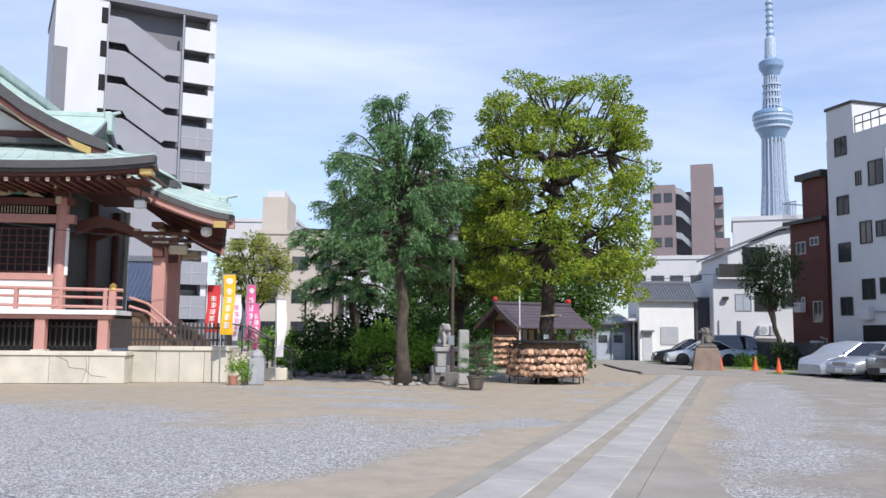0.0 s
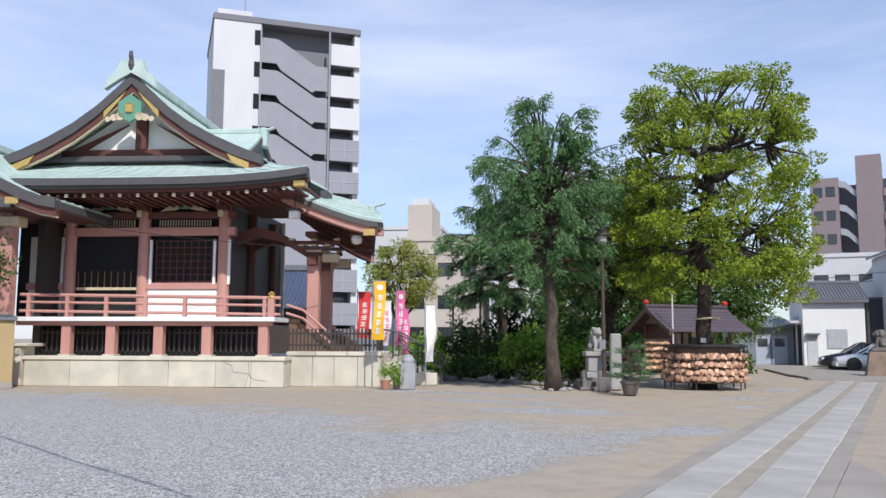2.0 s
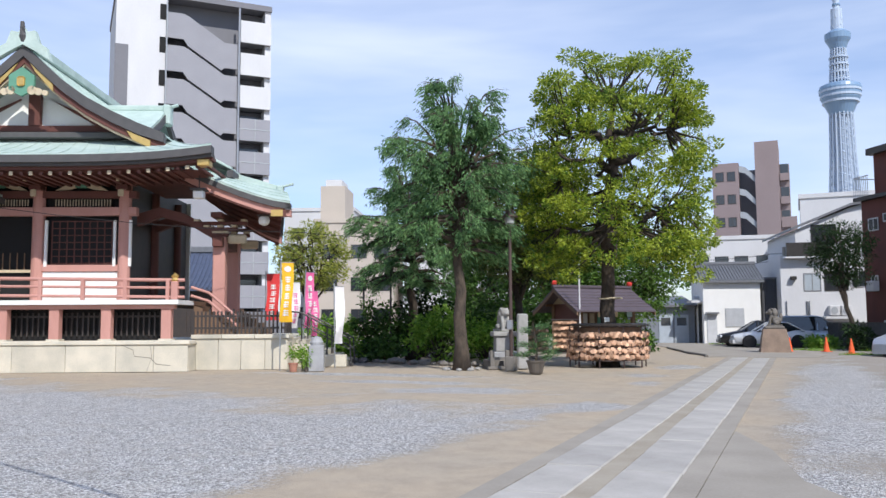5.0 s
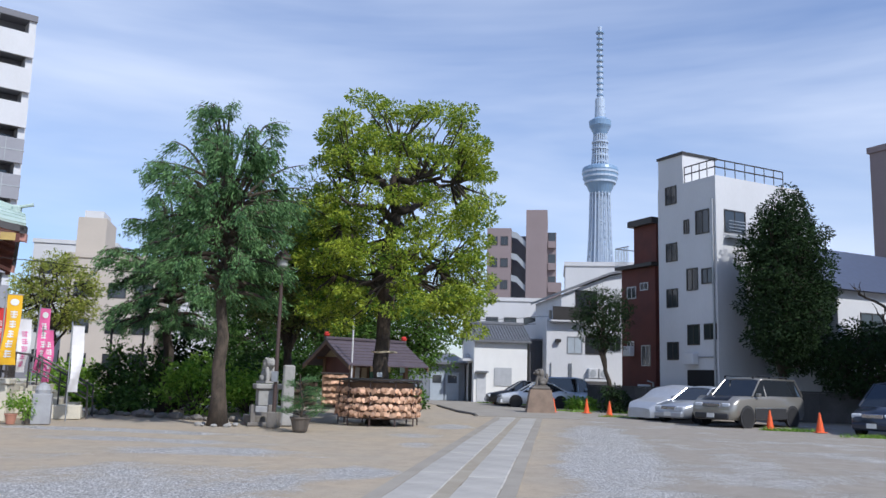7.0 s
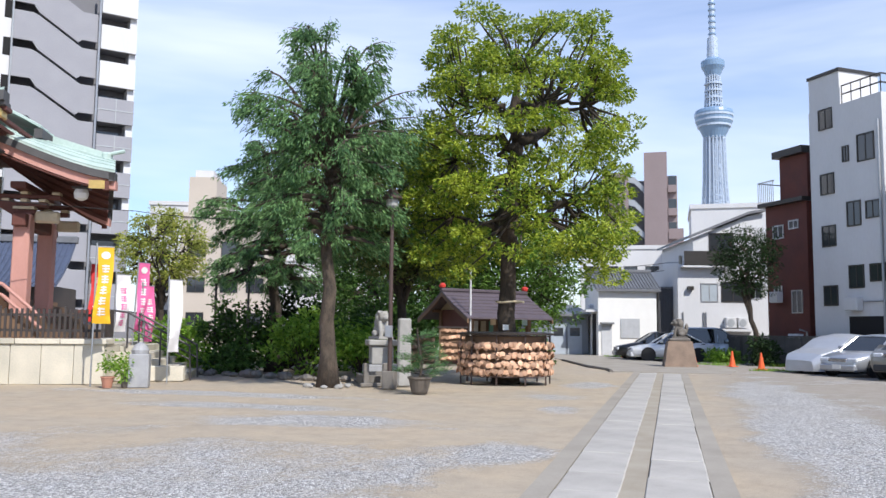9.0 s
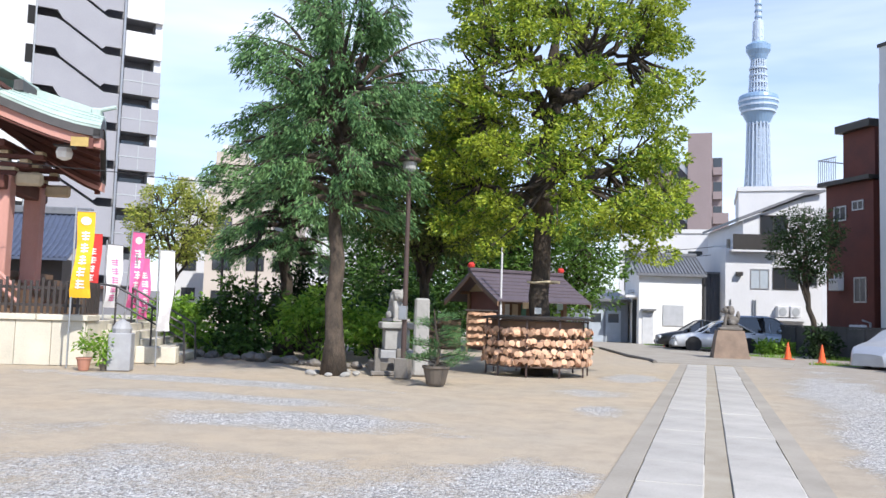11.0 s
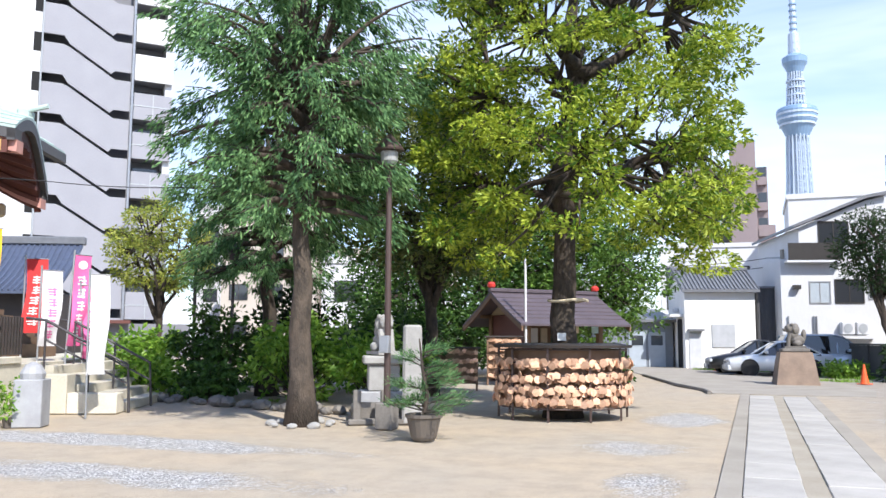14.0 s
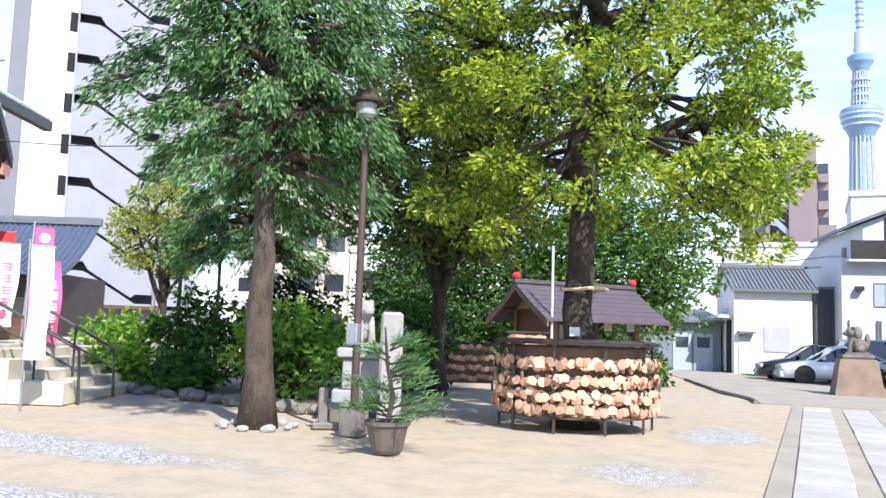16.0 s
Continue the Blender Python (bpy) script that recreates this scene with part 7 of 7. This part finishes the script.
            lathe(bm, [(r_ * 0.62, -0.1), (r_ * 0.95, -0.1), (r_, -0.06), (r_, 0.06), (r_ * 0.95, 0.1), (r_ * 0.62, 0.1)], 20)
            bm.transform(Matrix.Translation((x_, sgn * (wo - 0.1), r_)) @ Matrix.Rotation(radians(90), 4, "X"))
            wl_ = part("tyre", bm, RUBBER, e)
            bm = bmesh.new()
            lathe(bm, [(r_ * 0.6, -0.085), (r_ * 0.5, -0.05), (r_ * 0.16, -0.09), (r_ * 0.12, -0.1), (r_ * 0.12, 0.1), (r_ * 0.16, 0.09), (r_ * 0.5, 0.05), (r_ * 0.6, 0.085)], 16)
            bm.transform(Matrix.Translation((x_, sgn * (wo - 0.1), r_)) @ Matrix.Rotation(radians(90), 4, "X"))
            part("rim", bm, STEEL, wl_)
            bm = bmesh.new()
            lathe(bm, [(r_ + 0.07, 0), (r_ + 0.07, 0.02)], 20)
            bm.transform(Matrix.Translation((x_, sgn * (wo - 0.012), r_ + 0.01)) @ Matrix.Rotation(radians(90 * sgn), 4, "X"))
            part("wheel_arch", bm, trim_mat or RUBBER, e)
    gz = st_[1][2]
    part("grille", B(-hl - 0.012, -hl + 0.08, -0.36 * k_, 0.36 * k_, gz - 0.2, gz - 0.05, 0.02), mat("chrome_grille", (0.5, 0.5, 0.52), 0.25, 0.9), e)
    part("bumper", B(-hl - 0.05, -hl + 0.16, -0.7 * k_, 0.7 * k_, clear + 0.02, clear + 0.24, 0.04), trim_mat or paint, e)
    part("number_plate", B(-hl - 0.065, -hl - 0.052, -0.165, 0.165, clear + 0.08, clear + 0.24), WHITE, e)
    if kind_ == "suv":
        for sgn in (-1, 1):
            y0, y1 = sorted((sgn * (wo - 0.03), sgn * (wo + 0.012)))
            part("side_cladding", B(-hl + 1.32, hl - 1.42, y0, y1, clear + 0.02, clear + 0.42, 0.015), trim_mat, e, "dark grey side cladding")
            part("trim_strip", B(-hl + 1.32, hl - 1.42, y0, y1, clear + 0.44, clear + 0.48), STEEL, e)
            part("roof_rail", T_([(-0.6, sgn * 0.62, H + 0.09), (hl - 0.7, sgn * 0.62, H + 0.08)], 0.022, 6), P_BLACK, e)
            for x_ in (-0.6, 0.5, hl - 0.7):
                part("rail_foot", B(x_ - 0.04, x_ + 0.04, sgn * 0.62 - 0.02, sgn * 0.62 + 0.02, H, H + 0.08), P_BLACK, e)
        part("bonnet", sheet(bmesh.new(), [[(x_, y_, interp(x_, [(q[0], q[2]) for q in st_]) + 0.012 - 0.02 * abs(y_)) for y_ in (-0.74, -0.35, 0, 0.35, 0.74)] for x_ in (-hl + 0.2, -hl + 0.5, -hl + 0.9, -hl + 1.28)], 0.03), P_BLACK, e, "dark reflecting bonnet", smooth=True)
    return e


def paint_mat(name, c, metal=0.5, rough=0.28):
    m_ = mat(name, c, rough, metal, scale=0.8, fine=300, bump=0.0, amount=0.2)
    m_.node_tree.nodes["Principled BSDF"].inputs["Coat Weight"].default_value = 0.5
    return m_


P_SILVER = paint_mat("silver_paint", (0.46, 0.48, 0.51))
P_BLACK = paint_mat("black_paint", (0.015, 0.016, 0.018), 0.0)
P_BRONZE = paint_mat("warm_silver_paint", (0.34, 0.32, 0.28))
P_NAVY = paint_mat("dark_navy_paint", (0.02, 0.028, 0.05), 0.2)
P_WHITE = paint_mat("pearl_white_paint", (0.70, 0.72, 0.74), 0.1)
ND = math.degrees(math.atan2(0.69, 0.72))


def parked(nose_x, nose_y, L):
    return pose(nose_x + 0.72 * L / 2, nose_y + 0.69 * L / 2, 0, 0, 0, ND)


car("two-tone warm silver off-road car parked nose out", parked(6.05, 33.0, 4.8), P_BRONZE, 4.8, 1.9, 1.85, 1.08, 1.15, "suv", mat("dark_grey_cladding", (0.045, 0.045, 0.047), 0.55))
car("silver saloon car parked nose out", parked(4.75, 35.3, 4.6), P_SILVER, 4.6, 1.74, 1.46)
car("dark navy minivan parked nose out", parked(10.6, 29.6, 4.8), P_NAVY, 4.8, 1.74, 1.8, 1.0, 1.05, "van")
car("black compact car by the storehouse", pose(-1.9, 51.6, 0, 0, 0, 12), P_BLACK, 4.2, 1.7, 1.5, 0.95, 0.98)
car("pearl white saloon car by the storehouse", pose(-0.9, 49.6, 0, 0, 0, 12), P_WHITE, 4.4, 1.72, 1.46)
car("silver-blue minivan parked by the block wall", pose(1.1, 50.6, 0, 0, 0, 190), paint_mat("blue_silver_paint", (0.34, 0.40, 0.47)), 4.5, 1.72, 1.75, 1.0, 1.02, "van")
# car under a silver sheet
cc = thing("covered_car", "car under a wrinkled silver cover sheet", "car", parked(3.85, 37.5, 4.7), "parked cars")
cov = []
PR = [(-2.4, 0.5, 0.6), (-2.2, 0.75, 0.85), (-1.3, 0.95, 0.95), (-0.5, 1.38, 0.95), (0.3, 1.5, 0.95), (1.2, 1.42, 0.95), (2.0, 1.05, 0.93), (2.35, 0.75, 0.8)]
bm = bmesh.new()
for i in range(37):
    x_ = -2.42 + 4.8 * i / 36
    ht = interp(x_, [(a, b_) for a, b_, c in PR])
    hw = interp(x_, [(a, c) for a, b_, c in PR])
    row = []
    for j in range(25):
        s = -1 + 2 * j / 24
        if abs(s) > 0.5:
            f = (abs(s) - 0.5) / 0.5
            p = Vector((x_, math.copysign(hw * (0.86 + 0.16 * f ** 0.5), s), ht * (1 - f) ** 0.85 * 0.97 + 0.1 * f))
        else:
            p = Vector((x_, hw * 0.86 * s / 0.5, ht * (0.97 + 0.05 * (1 - (s / 0.5) ** 2))))
        w_ = noise.noise(p * 2.4) * 0.045 + noise.noise(Vector((p.x * 5.5, p.y * 2, p.z * 1.5))) * 0.03
        row.append((p.x + w_ * 0.5, p.y + w_, p.z + w_ * 0.5))
    cov.append(row)
v_ = [[bm.verts.new(p) for p in r] for r in cov]
for a, b_ in zip(v_, v_[1:]):
    for j in range(24):
        bm.faces.new((a[j], a[j + 1], b_[j + 1], b_[j]))
bm.faces.new(v_[0])
bm.faces.new(v_[-1][::-1])
part("cover", bm, mat("silver_sheet", (0.55, 0.57, 0.60), 0.38, 0.45, other=(0.42, 0.44, 0.47), scale=2, fine=20, bump=0.3), cc)
for x_ in (-1.5, 1.45):
    for s in (-0.7, 0.7):
        bm = bmesh.new()
        lathe(bm, [(0.3, -0.09), (0.31, 0.09)], 14)
        bm.transform(Matrix.Translation((x_, s, 0.31)) @ Matrix.Rotation(radians(90), 4, "X"))
        part("tyre", bm, RUBBER, cc)

# ---- weeds along the walls and by the parking row ----


def weeds(label, patches, seed):
    """Low grass in loose tufts over elliptic patches (x, y, rx, ry, blades)."""
    rg_ = random.Random(seed)
    vs, fs = [], []
    for cx, cy, rx, ry, n_ in patches:
        for _ in range(n_):
            a, r = rg_.uniform(0, 6.283), rg_.random() ** 0.6
            x_, y_ = cx + rx * r * math.cos(a), cy + ry * r * math.sin(a)
            h_, w_, b_ = rg_.uniform(0.04, 0.16), rg_.uniform(0.008, 0.016), rg_.uniform(0, 6.283)
            dx, dy = math.cos(b_), math.sin(b_)
            k = len(vs)
            vs += [(x_ - dy * w_, y_ + dx * w_, -0.01), (x_ + dy * w_, y_ - dx * w_, -0.01), (x_ + dx * h_ * 0.5, y_ + dy * h_ * 0.5, h_)]
            fs.append((k, k + 1, k + 2))
    me = bpy.data.meshes.new("grass")
    me.from_pydata(vs, [], fs)
    me.materials.append(LEAF_BUSH)
    return tagged(new("grass", me), label, "grass", kind="stuff")


weeds("sparse green weeds at the foot of the block wall", ((2.2, 48.6, 0.5, 2.0, 1500), (3.9, 45.2, 0.6, 1.2, 1100), (1.0, 44.6, 1.2, 0.5, 500)), 1)
weeds("low weeds in the sand before the parked cars", ((8.6, 31.9, 1.1, 0.35, 700), (10.6, 29.0, 1.3, 0.3, 500), (3.0, 39.0, 0.9, 0.3, 400)), 2)
weeds("green weeds along the concrete apron by the storehouse", ((-3.6, 54.6, 1.3, 0.5, 1200), (-1.2, 53.6, 1.6, 0.4, 700)), 3)

# ---- traffic cones ----


def cone(m):
    e = thing("traffic_cone", "orange plastic traffic cone on the sand", "traffic cone", m, "traffic cones")
    bm = bmesh.new()
    lathe(bm, [(0.15, 0.03), (0.14, 0.06), (0.03, 0.68), (0.022, 0.7)], 14)
    part("body", bm, CONE, e)
    part("base", B(-0.19, 0.19, -0.19, 0.19, 0, 0.032, 0.01), CONE, e)
    return e


c0 = cone(pose(8.0, 32.3, 0))
for x_, y_ in ((9.45, 31.3), (1.75, 42.9), (2.7, 40.1), (-3.55, 53.4), (0.1, 42.6)):
    copy_thing(c0, pose(x_, y_, 0, 0, 0, 20 * x_))

# ---- bare pruned tree by the blue-roofed house ----
bt = thing("bare_tree", "pruned bare tree beside the blue-roofed house", "tree", pose(14.2, 36.5, 0))
rg = random.Random(3)
bm = bmesh.new()
tube(bm, [(0, 0, 0), (0.05, 0, 3), (0, 0, 5.2)], [0.2, 0.16, 0.12], 8)
for k in range(9):
    a = rg.uniform(0, 6.28)
    z = rg.uniform(3.2, 5.2)
    e = Vector((math.cos(a) * 1.4, math.sin(a) * 1.4, z + rg.uniform(0.4, 1.3)))
    lp_ = limb_points(rg, (0, 0, z), e, 0.2, 5)
    tube(bm, lp_, [0.09, 0.075, 0.065, 0.06, 0.05, 0.06], 6)
    for q in range(4):
        tube(bm, limb_points(rg, lp_[-1 - q % 2], Vector(lp_[-1]) + Vector((rg.uniform(-0.6, 0.6), rg.uniform(-0.6, 0.6), rg.uniform(0.1, 0.7))), 0.1, 3), [0.035, 0.025, 0.02, 0.008], 5)
part("trunk", bm, BARK_DARK, bt)

# ---- utility pole and cables ----
up = thing("utility_pole", "grey concrete utility pole with crossarms", "pole", pose(-0.2, 60.5, 0))
part("pole", T_([(0, 0, 0), (0, 0, 6.6)], [0.16, 0.11], 10), CONCRETE, up)
for z in (5.6, 6.1):
    part("crossarm", B(-0.9, 0.9, -0.05, 0.05, z, z + 0.09), STEEL, up)
part("transformer", T_([(0.35, 0, 4.7), (0.35, 0, 5.3)], 0.2, 10), SHUTTER, up)


def cable(name, label, a, b_, sag, r=0.012):
    a, b_ = Vector(a), Vector(b_)
    pts = [a.lerp(b_, f) - Vector((0, 0, sag * 4 * f * (1 - f))) for f in (i / 14 for i in range(15))]
    return tagged(part(name, T_(pts, r, 5), RUBBER), label, "cable")


cable("cable", "thin black cable strung along the temple eaves", (-26.5, 13.0, 6.0), (-15.0, 22.6, 4.65), 0.35, 0.011)
cable("cable", "thin black cable strung towards the lamp post", (-15.0, 22.6, 4.65), (-7.82, 23.3, 4.6), 0.25, 0.009)
cable("cable", "thick twisted black overhead cable", (-17.5, 6.77, 4.55), (4.55, -1.85, 6.75), 0.42, 0.02)
for x_, y_ in ((-17.62, 6.8), (4.7, -1.9)):
    pl_ = thing("utility_pole", "plain grey concrete utility pole", "pole", pose(x_, y_, 0))
    part("pole", T_([(0, 0, 0), (0, 0, 8.2)], [0.15, 0.11], 10), CONCRETE, pl_)
for z in (5.65, 6.15):
    cable("cable", "overhead power cable behind the storehouse", (-0.9, 60.5, z), (-12, 66, z + 0.6), 0.4, 0.02)
    cable("cable", "overhead power cable above the white house", (0.8, 60.5, z), (9, 62, z + 1.2), 0.4, 0.02)
gl_ = thing("garden_lamp", "slim black lantern post in the garden", "lamp post", TM @ Matrix.Translation((6.3, 7.2, 0)))
part("pole", T_([(0, 0, 0), (0, 0, 3.55)], 0.04, 8), IRON, gl_)
bm = bmesh.new()
lathe(bm, [(0.09, 3.55), (0.16, 3.85), (0.2, 3.9), (0.05, 4.08), (0.02, 4.16)], 8)
part("lantern", bm, IRON, gl_)
gp = thing("garden_post", "thin dark lamp standard among the shrubs", "lamp post", pose(-16.3, 29.2, 0))
part("pole", T_([(0, 0, 0), (0, 0, 3.8)], 0.045, 8), IRON, gp)

# ---- garden edge: stones and a low bench ----
rg = random.Random(15)
for k in range(26):
    f = k / 25
    x_, y_ = -18.0 + 8.8 * f + rg.uniform(-0.15, 0.15), 26.2 + 0.6 * math.sin(f * 5) + rg.uniform(-0.2, 0.2)
    bm = bmesh.new()
    bmesh.ops.create_icosphere(bm, subdivisions=2, radius=1)
    s_ = rg.uniform(0.1, 0.22)
    for v in bm.verts:
        n_ = 1 + 0.3 * noise.noise(v.co * 1.4 + Vector((k, 0, 0)))
        v.co = Vector((v.co.x * s_ * 1.3 * n_, v.co.y * s_ * n_, max(-0.02, v.co.z * s_ * 0.7 * n_ + s_ * 0.45)))
    o = part("edging_stone", bm, STONE_DARK, smooth=False)
    o.matrix_world = pose(x_, y_, 0, 0, 0, rg.uniform(0, 360))
    tagged(o, "rough weathered edging stone along the garden bed", "stone", "garden edging stones")
for k in range(9):
    a = k * 0.7
    bm = bmesh.new()
    bmesh.ops.create_icosphere(bm, subdivisions=2, radius=0.06 + 0.03 * (k % 3))
    for v in bm.verts:
        v.co.z = max(-0.02, v.co.z * 0.6 + 0.03)
        v.co *= 1 + 0.25 * noise.noise(v.co * 9 + Vector((k, 1, 0)))
    o = part("root_stone", bm, STONE_WHITE)
    o.matrix_world = pose(-9.52 + 0.55 * math.cos(a), 23.35 + 0.5 * math.sin(a), 0)
    tagged(o, "weathered grey stone lying at the cedar's foot", "stone", "stones round the cedar")

# ---- slabs of the stone path ----


def slab_mesh(w, l, seed):
    rq = random.Random(seed)
    bm_ = box(bmesh.new(), 0, w, 0, l, -0.05, 0.022, 0.012)
    for v in bm_.verts:
        v.co += Vector((rq.uniform(-0.004, 0.004), rq.uniform(-0.004, 0.004), rq.uniform(-0.003, 0.003)))
    me = bpy.data.meshes.new("slab")
    bmesh.ops.recalc_face_normals(bm_, faces=bm_.faces[:])
    bm_.to_mesh(me)
    bm_.free()
    me.materials.append(SLAB)
    return me


pathway = thing("pavement_6", "two rows of pale granite slabs leading across the yard", "pavement", pose(0, 0, 0), kind="structure")
rg = random.Random(50)
for row, (x0, w_) in enumerate(((-2.01, 0.6), (-1.175, 0.6))):
    lens_ = [slab_mesh(w_, l_, 10 * row + i) for i, l_ in enumerate((1.05, 1.2, 1.35, 1.5))]
    y_ = -6.0 + 0.5 * row
    while y_ < 34.0:
        i = rg.randrange(4)
        l_ = (1.05, 1.2, 1.35, 1.5)[i]
        o = new("slab", lens_[i])
        o.parent = pathway
        o.matrix_local = pose(x0 + rg.uniform(-0.006, 0.006), y_, rg.uniform(-0.004, 0.004))
        y_ += l_ + 0.008
